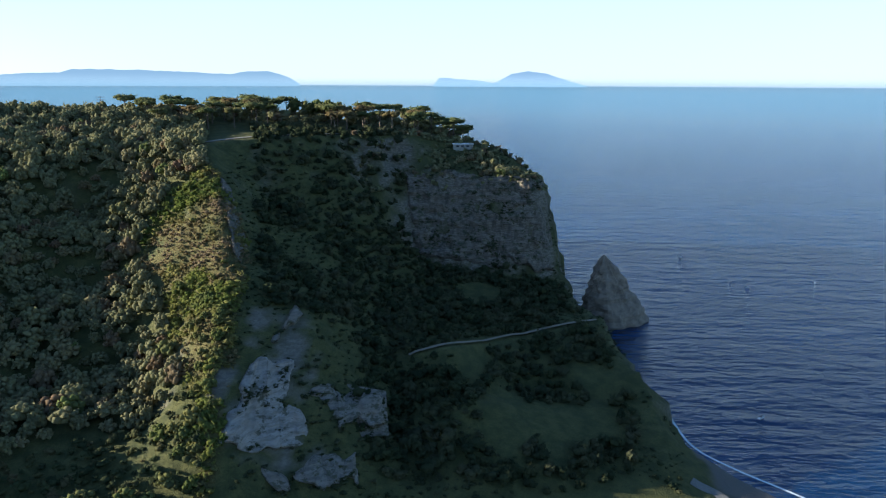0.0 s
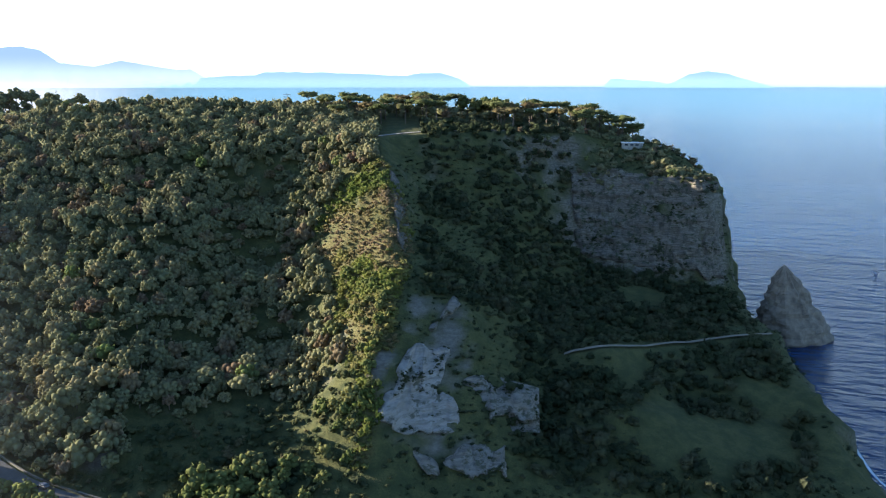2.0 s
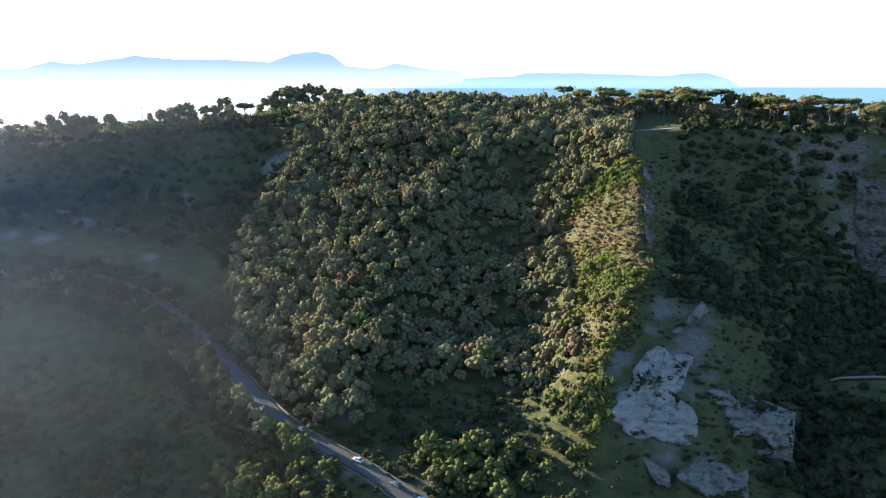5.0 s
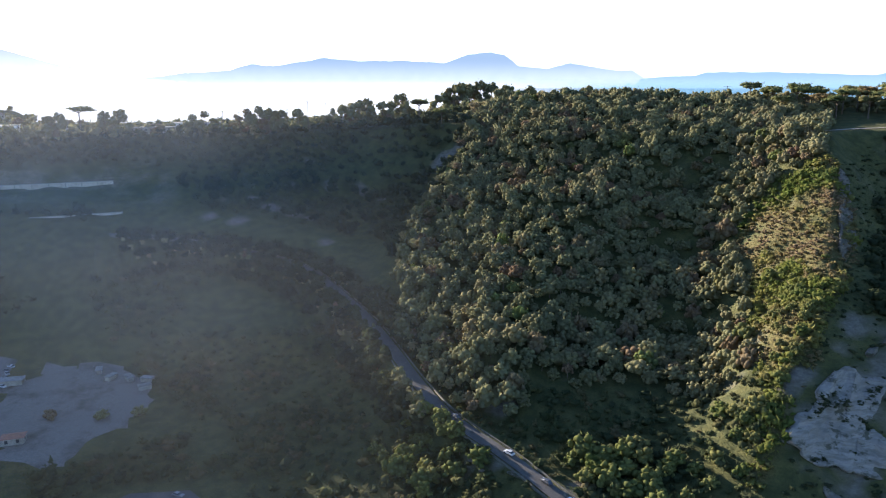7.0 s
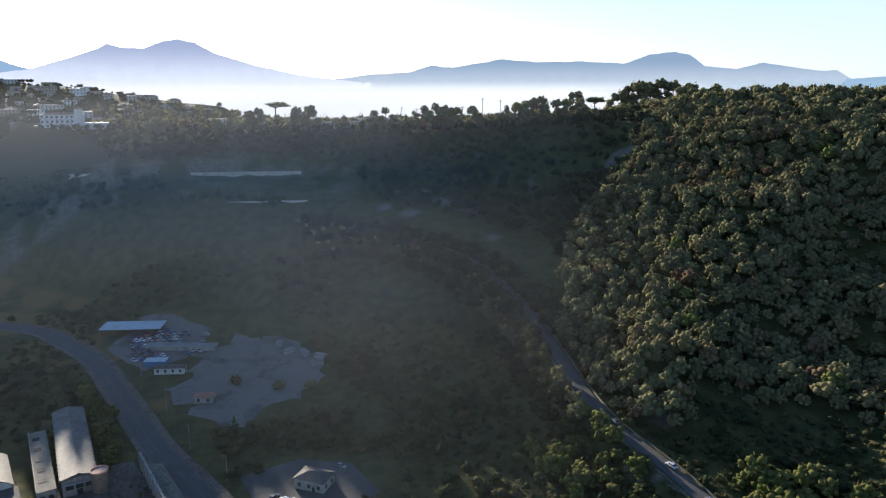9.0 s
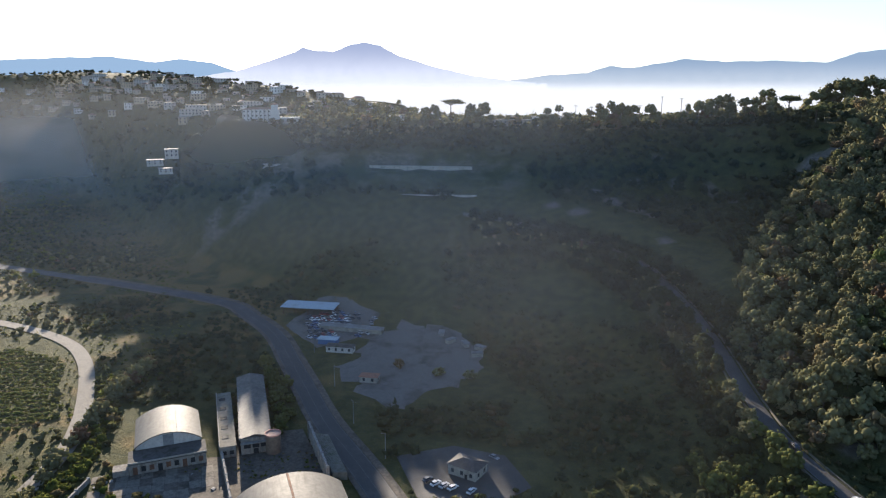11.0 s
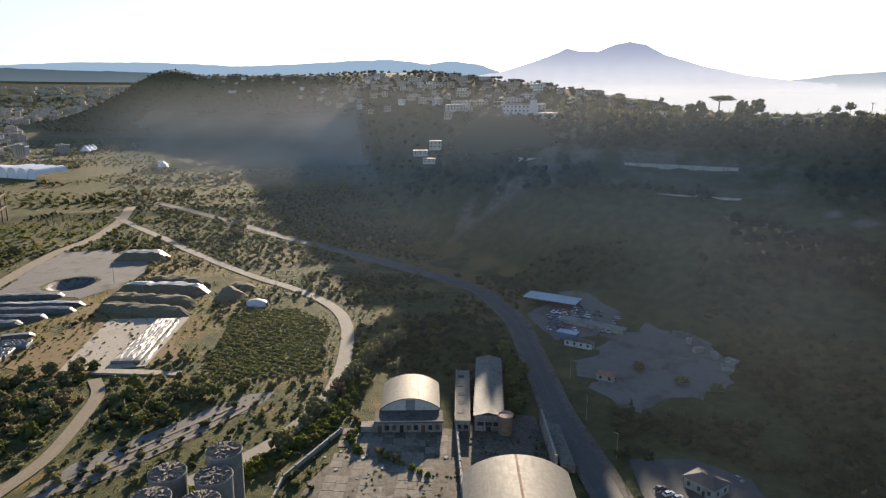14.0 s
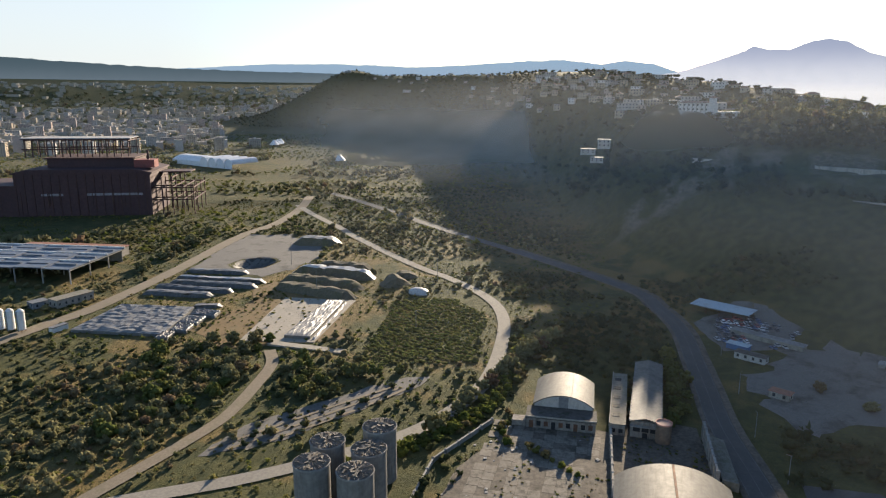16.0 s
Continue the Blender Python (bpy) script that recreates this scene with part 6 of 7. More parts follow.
# rubble on the yard
r = np.random.RandomState(77)
v, f = [], []
cube_f = [(0, 1, 3, 2), (4, 6, 7, 5), (0, 4, 5, 1), (2, 3, 7, 6), (0, 2, 6, 4), (1, 5, 7, 3)]
for k in range(170):
    x, y = -245 + 75 * r.rand(), -62 + 50 * r.rand()
    if -40 < y + 6 and x < -225 and r.rand() < 0.6:
        continue
    s = 0.12 + 0.5 * r.rand() ** 3
    a = r.rand() * 3
    b = len(v)
    for i in (-1, 1):
        for j in (-1, 1):
            for h in (0, 1):
                v.append((x + s * (i * math.cos(a) - j * math.sin(a)) * 1.3, y + s * (i * math.sin(a) + j * math.cos(a)), 7.9 + h * s * (0.5 + 0.5 * r.rand())))
    f += [tuple(b + q for q in c) for c in cube_f]
tagged(mesh_object("rubble", v, f, M_CONCRETE), "scattered concrete rubble over the yard", "rubble", kind="stuff")

# silos
M_SILO = worn("silo_concrete", (0.24, 0.225, 0.2), (0.17, 0.16, 0.142), (0.1, 0.093, 0.08), 0.6, 0.9, relief=0.03, patch=0.3, stretch=(1, 1, 0.12))
M_DEBRIS = worn("grey_debris", (0.22, 0.192, 0.16), (0.12, 0.106, 0.086), (0.07, 0.062, 0.05), 0.9, 0.95, relief=0.3, patch=0.4)
silo_top, wall_bm, rim_bm = 17.5, bmesh.new(), bmesh.new()
bmesh.ops.create_cone(wall_bm, cap_ends=False, segments=40, radius1=5.3, radius2=5.3, depth=silo_top + 0.5, matrix=Matrix.Translation((0, 0, silo_top / 2)))
bmesh.ops.solidify(wall_bm, geom=wall_bm.faces[:], thickness=0.4)
bmesh.ops.create_cone(rim_bm, cap_ends=False, segments=40, radius1=5.5, radius2=5.5, depth=0.5, matrix=Matrix.Translation((0, 0, silo_top)))
bmesh.ops.solidify(rim_bm, geom=rim_bm.faces[:], thickness=0.35)
silo = thing("silo", pose(-164, -93, 8), "tall grey concrete silo with broken debris on its top", "silo", "silos of the works")
part("shell", wall_bm, M_SILO, silo)
part("rim", rim_bm, M_CONCRETE, silo)
bm = bmesh.new()
bmesh.ops.create_circle(bm, cap_ends=True, cap_tris=True, segments=40, radius=5.2, matrix=Matrix.Translation((0, 0, silo_top + 0.22)))
bmesh.ops.subdivide_edges(bm, edges=bm.edges[:], cuts=4, use_grid_fill=True)
r = np.random.RandomState(78)
for p in bm.verts:
    p.co.z += 0.55 * r.rand() ** 2
part("debris", bm, M_DEBRIS, silo, "broken roof debris")
for k in range(9):
    a, d = r.rand() * 6.28, 4.2 * r.rand()
    m = pose(d * math.cos(a), d * math.sin(a), silo_top + 0.6, 8 * r.randn(), 8 * r.randn(), 360 * r.rand())
    bm = box(-1.1 * r.rand() - 0.4, 1.0, -0.35, 0.4 * r.rand() + 0.1, -0.12, 0.2)
    part("beam", bm, M_DEBRIS, silo).matrix_local = m
for k, (x, y) in enumerate([(-177, -95), (-177, -81), (-164, -79), (-189, -83)]):
    copy_thing(silo, pose(x, y, 8 + (1.2 if k == 3 else 0), 0, 0, 70 * k + 30))

# ---- small houses and sheds by the road ----
def house(name, m, size, walls, roof, label, hip=1.6, floors=1, group="", category="house", flat=False, windows=True):
    """A plain house: walls, roof, windows and a door."""
    w, d, h = size
    root = thing(name, m, label, category, group)
    part("wall", box(-w / 2, w / 2, -d / 2, d / 2, -1.5, h), walls, root)
    bm = bmesh.new()
    if flat:
        add_box(bm, -w / 2 - 0.25, w / 2 + 0.25, -d / 2 - 0.25, d / 2 + 0.25, h, h + 0.35)
    else:
        e, i = 0.5, min(w, d) / 2 * 0.9
        base = [bm.verts.new(p) for p in ((-w / 2 - e, -d / 2 - e, h), (w / 2 + e, -d / 2 - e, h), (w / 2 + e, d / 2 + e, h), (-w / 2 - e, d / 2 + e, h))]
        if w >= d:
            top = [bm.verts.new((-w / 2 + i, 0, h + hip)), bm.verts.new((w / 2 - i, 0, h + hip))]
            for q in ((0, 1, 5, 4), (1, 2, 5), (2, 3, 4, 5), (3, 0, 4)):
                bm.faces.new([(base + top)[k] for k in q])
        else:
            top = [bm.verts.new((0, -d / 2 + i, h + hip)), bm.verts.new((0, d / 2 - i, h + hip))]
            for q in ((0, 1, 4), (1, 2, 5, 4), (2, 3, 5), (3, 0, 4, 5)):
                bm.faces.new([(base + top)[k] for k in q])
        bm.faces.new(base[::-1])
    part("roof", bm, roof, root)
    if windows:
        step = h / floors
        for fl in range(floors):
            z = fl * step + step * 0.35
            for side, span, far in ((0, w, d), (1, d, w)):
                k = max(1, int(span / 3.4))
                if name == "hill_house":
                    bm = bmesh.new()
                    for i in range(k):
                        u = -span / 2 + span * (i + 0.5) / k
                        for s in (-1, 1):
                            a = (u - 0.6, u + 0.6, s * far / 2 - 0.07, s * far / 2 + 0.07) if side == 0 else (s * far / 2 - 0.07, s * far / 2 + 0.07, u - 0.6, u + 0.6)
                            add_box(bm, *a, z, z + 1.5)
                    tagged(part("window_row", bm, M_GLASS, root), kind="stuff")
                    continue
                for i in range(k):
                    u = -span / 2 + span * (i + 0.5) / k
                    for s in (-1, 1):
                        a = (u - 0.55, u + 0.55, s * far / 2 - 0.07, s * far / 2 + 0.07) if side == 0 else (s * far / 2 - 0.07, s * far / 2 + 0.07, u - 0.55, u + 0.55)
                        part("window", box(*a, z, z + min(1.4, step * 0.5)), M_GLASS, root)
    return root


gate_house = house("small_house", pose(-215, 66, 8, 0, 0, 43), (11, 8, 4.2), M_PLASTER, worn("dark_roof_tiles", (0.085, 0.078, 0.075), (0.06, 0.056, 0.055), (0.11, 0.1, 0.09), 0.9, 0.85), "small pale house with a dark hipped roof by the road", 1.5)
part("door", box(1.2, 2.2, -4.1, -3.9, 0, 2.1), M_DARK, gate_house)
yard_shed = thing("open_shed", pose(-412, 24, 8, 0, 0, 66), "long open shed with a pale blue metal roof", "shed")
bm = bmesh.new()
for p in (-15, -7.5, 0, 7.5, 15):
    for q in (-5.2, 5.2):
        part("post", box(p - 0.15, p + 0.15, q - 0.15, q + 0.15, -0.3, 4.3 + (0.5 if q > 0 else 0)), M_RUST, yard_shed)
add_box(bm, -16.5, 16.5, -6.2, 6.2, 4.4, 4.65)
bmesh.ops.rotate(bm, verts=bm.verts, cent=(0, 0, 4.5), matrix=Matrix.Rotation(0.045, 3, "X"))
part("roof", bm, M_BLUE, yard_shed)
part("back_wall", box(-16, 16, 5.4, 5.6, -0.3, 4.4), M_PLASTER, yard_shed)
house("white_shed", pose(-343, 35, 8, 0, 0, 66), (14, 5, 3.2), M_PALE_PLASTER, M_DARK_ROOF, "long low white hut beside the gravel yard", 0.8, category="shed")
house("blue_shed", pose(-356, 30, 8, 0, 0, 66), (10, 5, 3.0), worn("blue_paint", (0.10, 0.2, 0.38), (0.08, 0.16, 0.3), (0.1, 0.12, 0.16), 1.0), M_BLUE, "low blue hut beside the car yard", 0.5, category="shed", windows=False)
house("long_shed", pose(-372, 44, 8, 0, 0, 62), (36, 5, 3.0), M_PLASTER, M_ROOF_GREY, "long low shed with a grey roof by the yard", 0.8, category="shed", windows=False)
house("brick_hut", pose(-302, 44, 8, 0, 0, 66), (8, 5, 3.0), M_PLASTER, worn("clay_tiles", (0.3, 0.15, 0.1), (0.22, 0.11, 0.08), (0.15, 0.1, 0.07), 1.0), "small hut with a red tiled roof under a tree", 1.0, category="shed")
for k, (x, y) in enumerate([(-333, 98), (-326, 104), (-318, 100), (-340, 92), (-352, 90)]):
    house("container_hut", pose(x, y, 8.2, 0, 0, 40 * k), (5.5, 2.6, 2.5), M_PLASTER if k % 2 else M_CONCRETE, M_ROOF_GREY, "small cabin at the edge of the gravel yard", 0.3, 1, "cabins of the yard", "cabin", True, False)


# ---- vehicles ----
def car_paint(name, c, rough=0.35):
    return worn(name, c, tuple(v * 0.85 for v in c), tuple(v * 0.6 for v in c), 0.5, rough, 0.0, 0.0, 0.4, spec=0.5)


PAINTS = [car_paint("white_paint", (0.7, 0.7, 0.7)), car_paint("silver_paint", (0.42, 0.43, 0.45)), car_paint("dark_paint", (0.05, 0.055, 0.07)), car_paint("blue_car_paint", (0.08, 0.14, 0.28)), car_paint("red_car_paint", (0.3, 0.05, 0.04)), car_paint("grey_paint", (0.2, 0.21, 0.22))]
NAMES = ["white", "silver grey", "black", "blue", "red", "dark grey"]
M_TYRE = worn("tyre_rubber", (0.03, 0.03, 0.03), (0.02, 0.02, 0.02), (0.05, 0.05, 0.05), 3.0)
M_LAMP = worn("lamp_glass", (0.6, 0.6, 0.58), (0.5, 0.5, 0.5), (0.4, 0.4, 0.4), 2.0, 0.2)


def car_meshes():
    out = {}
    prof = [(-2.1, 0.35), (-2.15, 0.75), (-1.9, 0.95), (-1.2, 1.0), (1.05, 0.98), (2.0, 0.82), (2.12, 0.55), (2.05, 0.32)]
    cab = [(-1.75, 0.95), (-1.35, 1.42), (0.25, 1.46), (1.05, 0.97)]
    for name, ring, w in (("body", prof, 0.86), ("cabin", cab, 0.72)):
        bm = bmesh.new()
        l, q = [bm.verts.new((x, -w, z)) for x, z in ring], [bm.verts.new((x, w, z)) for x, z in ring]
        bm.faces.new(l), bm.faces.new(q[::-1])
        for i in range(len(ring)):
            j = (i + 1) % len(ring)
            bm.faces.new((l[j], l[i], q[i], q[j]))
        bmesh.ops.recalc_face_normals(bm, faces=bm.faces)
        bmesh.ops.bevel(bm, geom=bm.edges[:], offset=0.07, segments=1, affect="EDGES")
        out[name] = bm
    bm = box(-1.2, 0.3, -0.66, 0.66, 1.44, 1.5, 0.03)
    out["roof_panel"] = bm
    return out


def make_car(m, paint, label, group):
    root = thing("car", m, label, "car", group)
    for name, bm in car_meshes().items():
        part(name, bm, M_GLASS if name == "cabin" else PAINTS[paint], root)
    for x in (-1.3, 1.3):
        for y in (-0.8, 0.8):
            bm = bmesh.new()
            bmesh.ops.create_cone(bm, cap_ends=True, segments=14, radius1=0.33, radius2=0.33, depth=0.24, matrix=Matrix.Translation((x, y, 0.33)) @ Matrix.Rotation(math.pi / 2, 4, "X"))
            part("wheel", bm, M_TYRE, root)
    for y in (-0.62, 0.62):
        part("headlight", box(2.0, 2.1, y - 0.16, y + 0.16, 0.6, 0.74), M_LAMP, root)
    return root


protos = [make_car(pose(*p, 8.2, 0, 0, a), k, f"{NAMES[k]} car parked in the crowded car yard", "cars of the car yard") for k, (p, a) in enumerate([((-395, 24), 20), ((-398, 30), 25), ((-401, 36), 15), ((-404, 42), 30), ((-390, 30), 20), ((-393, 36), 10)])]
r = np.random.RandomState(79)
spots = [(-388 - 0.9 * 5.2 * j + 2.4 * i * 0.45, 18 + 3.0 * i + 1.6 * j) for i in range(13) for j in range(-5, 6)]
left = 78
for x, y in spots:
    if left and -424 < x < -362 and 20 < y < 60 and (x + 412) ** 2 / 60 + (y - 24) ** 2 / 280 > 1 and abs((x + 372) * 0.47 - (y - 44) * -0.88) > 4 and r.rand() < 0.85:
        copy_thing(protos[r.randint(6)], pose(x + r.randn() * 0.4, y + r.randn() * 0.4, 8.22, 0, 0, 22 + 180 * r.randint(2) + 8 * r.randn()))
        left -= 1
for k, (x, y, a) in enumerate([(-206.5, 58.5, 120), (-208.5, 56.0, 122), (-210.5, 53.6, 120), (-213.5, 51.5, 118), (-203, 64, 130), (-222, 78, 30), (-196, 66, 60)]):
    c = copy_thing(protos[(0, 1, 0, 2, 0, 5, 1)[k]], pose(x, y, 8.22, 0, 0, a))
    tagged(c, f"{NAMES[(0, 1, 0, 2, 0, 5, 1)[k]]} car parked beside the small house", group="cars by the small house")
for at_x, at_y, paint in ((-181, 168, 2), (-152, 160, 1), (-134, 158, 2), (-120, 158, 3)):
    i = int(np.argmin(np.hypot(HILL_ROAD[:, 0] - at_x, HILL_ROAD[:, 1] - at_y)))
    d = HILL_ROAD[i + 1] - HILL_ROAD[i]
    side = np.array((d[1], -d[0])) / np.hypot(d[0], d[1]) * 1.3
    c = copy_thing(protos[paint], pose(HILL_ROAD[i, 0] + side[0], HILL_ROAD[i, 1] + side[1], HILL_ROAD[i, 2] + 0.1, 0, 0, math.degrees(math.atan2(d[1], d[0]))))
    tagged(c, f"{NAMES[paint]} car on the climbing hill road", group="cars on the roads")

# ---- derelict steelworks on the plain ----
M_MAROON = worn("maroon_steel_cladding", (0.085, 0.046, 0.047), (0.065, 0.037, 0.039), (0.06, 0.038, 0.038), 0.4, 0.75, 0.1, 0.03, 0.08, (1, 1, 0.2))
M_GIRDER = worn("rusted_girders", (0.10, 0.05, 0.045), (0.07, 0.04, 0.038), (0.13, 0.075, 0.05), 0.5, 0.8, 0.2)
mill = thing("steelworks", pose(-556, -499, 8, 0, 0, -62.7), "huge derelict maroon steelworks with an open girder top", "steelworks")
part("main_hall", box(2, 128, -70, 0, -0.5, 41), M_MAROON, mill)
part("low_hall", box(128.3, 245, -64, -2, -0.5, 29), M_MAROON, mill)
bm = bmesh.new()
ring = [(0, 41), (0, 42.2), (14, 45.5), (116, 45.5), (130, 42.2), (130, 41)]
f0, f1 = [bm.verts.new((x, 1.2, z)) for x, z in ring], [bm.verts.new((x, -71, z)) for x, z in ring]
bm.faces.new(f0), bm.faces.new(f1[::-1])
for i in range(6):
    bm.faces.new((f0[(i + 1) % 6], f0[i], f1[i], f1[(i + 1) % 6]))
part("main_roof", bm, M_MAROON, mill)
part("low_roof", box(127, 247, -66, 0, 29, 30.2), M_MAROON, mill)
part("upper_block", box(22, 104, -66, -22, 45.5, 54), M_MAROON, mill)
part("upper_roof", box(20, 106, -68, -20, 54, 55), M_GIRDER, mill)
for x0, x1 in ((10, 62), (84, 104), (150, 200)):
    part("glazing_strip", box(x0, x1, -0.2, 0.35, 20, 22.2), worn("dusty_glazing", (0.3, 0.28, 0.3), (0.2, 0.19, 0.2), (0.12, 0.1, 0.1), 0.3, 0.5), mill, "dusty grey glazing strip")
for k, x in enumerate(np.arange(6, 128, 8.0)):
    part("pilaster", box(x, x + 0.8, -0.1, 0.5, 0, 40.8), M_GIRDER, mill)
for x in np.arange(28, 128, 7.0):
    for y in (-60, -30):
        part("column", box(x, x + 0.9, y, y + 0.9, 54.9, 72), M_GIRDER, mill)
    part("cross_beam", box(x, x + 0.7, -60, -29, 70.6, 71.6), M_GIRDER, mill)
for y in (-60.2, -30.2):
    for z in (62, 71.7):
        part("long_beam", box(26, 130, y, y + 0.9, z, z + 1.2), M_GIRDER, mill)
part("top_roof", box(26, 130, -60, -29, 72.95, 73.7), worn("pale_roof_edge", (0.4, 0.38, 0.36), (0.3, 0.28, 0.27), (0.18, 0.15, 0.14), 0.4), mill, "pale thin roof on the girders")
part("red_gable", box(0.5, 20, -30, -14, 45.4, 53), worn("red_cladding", (0.26, 0.08, 0.07), (0.2, 0.07, 0.06), (0.13, 0.06, 0.055), 0.4), mill, "brighter red gable end")
part("gable_stack", tube(1.2, 1.0, 52.5, 62, 10, (8, -22)), M_MAROON, mill)
for x in np.arange(-38, 3, 10.0):
    for y in (-60, -40, -20, -4):
        part("column", box(x, x + 0.9, y, y + 0.9, -0.5, 38 if x > -25 else 30), M_GIRDER, mill)
    for z in (14, 26, 36):
        if z < 30 or x > -25:
            part("cross_beam", box(x, x + 0.7, -60, -3, z, z + 1.1), M_GIRDER, mill)
for y in (-60.1, -20.1, -4.1):
    for z in (13.9, 25.9):
        part("long_beam", box(-38, 3, y, y + 0.9, z, z + 1.2), M_GIRDER, mill)
part("frame_roof", box(-29, 2, -60, -36, 38, 39), M_MAROON, mill)
r = np.random.RandomState(90)
for k in range(14):
    x = -40 + 200 * r.rand()
    part("brace", box(x, x + 0.5, 0.4, 0.9, 2 + 10 * r.rand(), 18 + 10 * r.rand()), M_GIRDER, mill)

# ---- open industrial hall with grey roofs ----
M_ROOF_BLUE = worn("blue_grey_roofing", (0.13, 0.15, 0.18), (0.1, 0.115, 0.14), (0.2, 0.2, 0.2), 0.4, 0.5, 0.2, 0.02, 0.08, spec=0.5)
hall = thing("open_hall", pose(-331, -366, 8, 0, 0, -77), "open-sided industrial hall with blue-grey roofs and pale skylights", "industrial hall")
for k in range(3):
    y0 = -21.0 * k
    for j in range(5):
        x0 = 19.5 * j
        bm = box(x0, x0 + 19.2, y0 - 20.4, y0, 9.4 + 0.5 * (j % 2), 10.0 + 0.5 * (j % 2))
        part("roof_panel", bm, M_ROOF_BLUE, hall)
        part("ridge_vent", box(x0 + 2, x0 + 17, y0 - 11.4, y0 - 9.6, 10.0, 11.0), M_ROOF_BLUE, hall)
    part("gutter", box(-0.4, 98, y0 - 21.0, y0 - 20.4, 9.6, 10.9), M_WHITE, hall, "pale white gutter between the roofs")
    for x in (0.5, 19.5, 39, 58.5, 78, 97):
        part("column", box(x - 0.35, x + 0.35, y0 - 0.9, y0 - 0.2, -0.5, 9.45), M_CONCRETE, hall)
for x in (0.5, 19.5, 39):
    part("beam", box(x - 0.3, x + 0.3, -62, -0.1, 8.6, 9.4), M_CONCRETE, hall)
part("rear_wall", box(2, 97, -62.6, -62.2, -0.5, 9.4), M_PLASTER, hall)
red_hall = thing("red_roofed_shed", pose(-398, -392, 8, 0, 0, -77), "long low shed with a rusty red roof", "shed")
part("wall", box(0, 80, -14, 0, -0.5, 6.5), M_PLASTER, red_hall)
part("roof", box(-0.5, 80.5, -14.5, 0.5, 6.5, 7.1), worn("red_roofing", (0.27, 0.12, 0.08), (0.2, 0.1, 0.07), (0.15, 0.09, 0.07), 0.5), red_hall)
house("ruined_office", pose(-301, -333, 8, 0, 0, 170), (23, 8, 4.6), M_PLASTER, M_MOSS, "ruined low office block with a weathered flat roof", 0.4, 1, category="building", flat=True)
house("grey_hut", pose(-288, -344, 8, 0, 0, 165), (9, 7, 3.6), worn("grey_blue_paint", (0.2, 0.23, 0.26), (0.16, 0.18, 0.2), (0.12, 0.12, 0.13), 0.8), M_SHEET, "small grey-blue hut beside the ruined office", 0.4, 1, category="shed", flat=True)
for k, (x, y) in enumerate([(-251, -327), (-252.5, -321.5), (-254, -316)]):
    t = thing("storage_tank", pose(x, y, 8), "tall slim white tank in a row of three", "tank", "white tanks")
    part("shell", tube(2.0, 2.0, 1.2, 11, 20), M_WHITE, t)
    part("cone", tube(2.0, 0.6, 11, 12.2, 20), M_WHITE, t)
    for a in (0.8, 2.4, 3.9, 5.5):
        part("leg", tube(0.15, 0.15, -0.3, 1.3, 6, (1.6 * math.cos(a), 1.6 * math.sin(a))), M_RUST, t)
    part("ladder", box(1.95, 2.15, -0.25, 0.25, 0.5, 11.3), M_ROOF_GREY, t)
house("low_white_hut", pose(-262, -300, 8, 0, 0, 175), (9, 3, 2.4), M_WHITE, M_SHEET, "low white hut beside the covered stockpile", 0.3, 1, category="shed", flat=True, windows=False)

# ---- white tent hall ----
tent_hall = thing("tent_hall", pose(-920, -673, 8, 0, 0, -105), "long white tent hall with rounded bays", "tent hall")
M_TENT = worn("white_tent_fabric", (0.8, 0.8, 0.8), (0.72, 0.72, 0.72), (0.6, 0.6, 0.6), 0.3, 0.6, relief=0.02)
for k in range(4):
    bm = vault(19, 52, 7.5, 15.5)
    bmesh.ops.translate(bm, verts=bm.verts, vec=(11 + 20 * k, -52, 0))
    part("bay", bm, M_TENT, tent_hall)
    bm = gable_wall(18.6, -0.6, 7.5, 15.4)
    bmesh.ops.translate(bm, verts=bm.verts, vec=(11 + 20 * k, 0, 0))
    part("bay_end", bm, M_TENT, tent_hall)
bm = vault(46, 74, 7.5, 14.5)
bmesh.ops.rotate(bm, verts=bm.verts, cent=(0, 0, 0), matrix=Matrix.Rotation(-math.pi / 2, 3, "Z"))
bmesh.ops.translate(bm, verts=bm.verts, vec=(82, -25, 0))
part("long_bay", bm, M_TENT, tent_hall)
part("long_side", box(82, 156, -2.4, -2, -0.3, 7.6), M_TENT, tent_hall)
for x, y, a, s in ((-1085, -575, 30, 1.0), (-1345, -867, 10, 1.2)):
    t = thing("pavilion_tent", pose(x, y, 8, 0, 0, a), "white peaked pavilion tent on the plain", "tent", "pavilion tents")
    for k in range(3):
        part("canopy", tube(9 * s, 0.4, 4, 13 * s, 12, ((k - 1) * 15 * s, 0)), M_TENT, t)
        part("mast", tube(0.25, 0.25, -0.3, 13.5 * s, 6, ((k - 1) * 15 * s, 0)), M_RUST, t)


# ---- town: apartment blocks on the plain, houses on the hill ----
WALLS = [worn("cream_render", (0.42, 0.37, 0.29), (0.36, 0.31, 0.25), (0.3, 0.27, 0.22), 0.25, 0.9, patch=0.04), worn("pale_render", (0.48, 0.45, 0.41), (0.41, 0.38, 0.35), (0.36, 0.34, 0.31), 0.25, 0.9, patch=0.04), worn("ochre_render", (0.44, 0.36, 0.26), (0.37, 0.3, 0.22), (0.28, 0.23, 0.17), 0.25, 0.9, patch=0.04), worn("pink_render", (0.45, 0.36, 0.31), (0.38, 0.31, 0.27), (0.3, 0.24, 0.21), 0.25, 0.9, patch=0.04)]
M_TILE = worn("clay_roof", (0.3, 0.17, 0.12), (0.22, 0.13, 0.1), (0.16, 0.13, 0.11), 0.6)


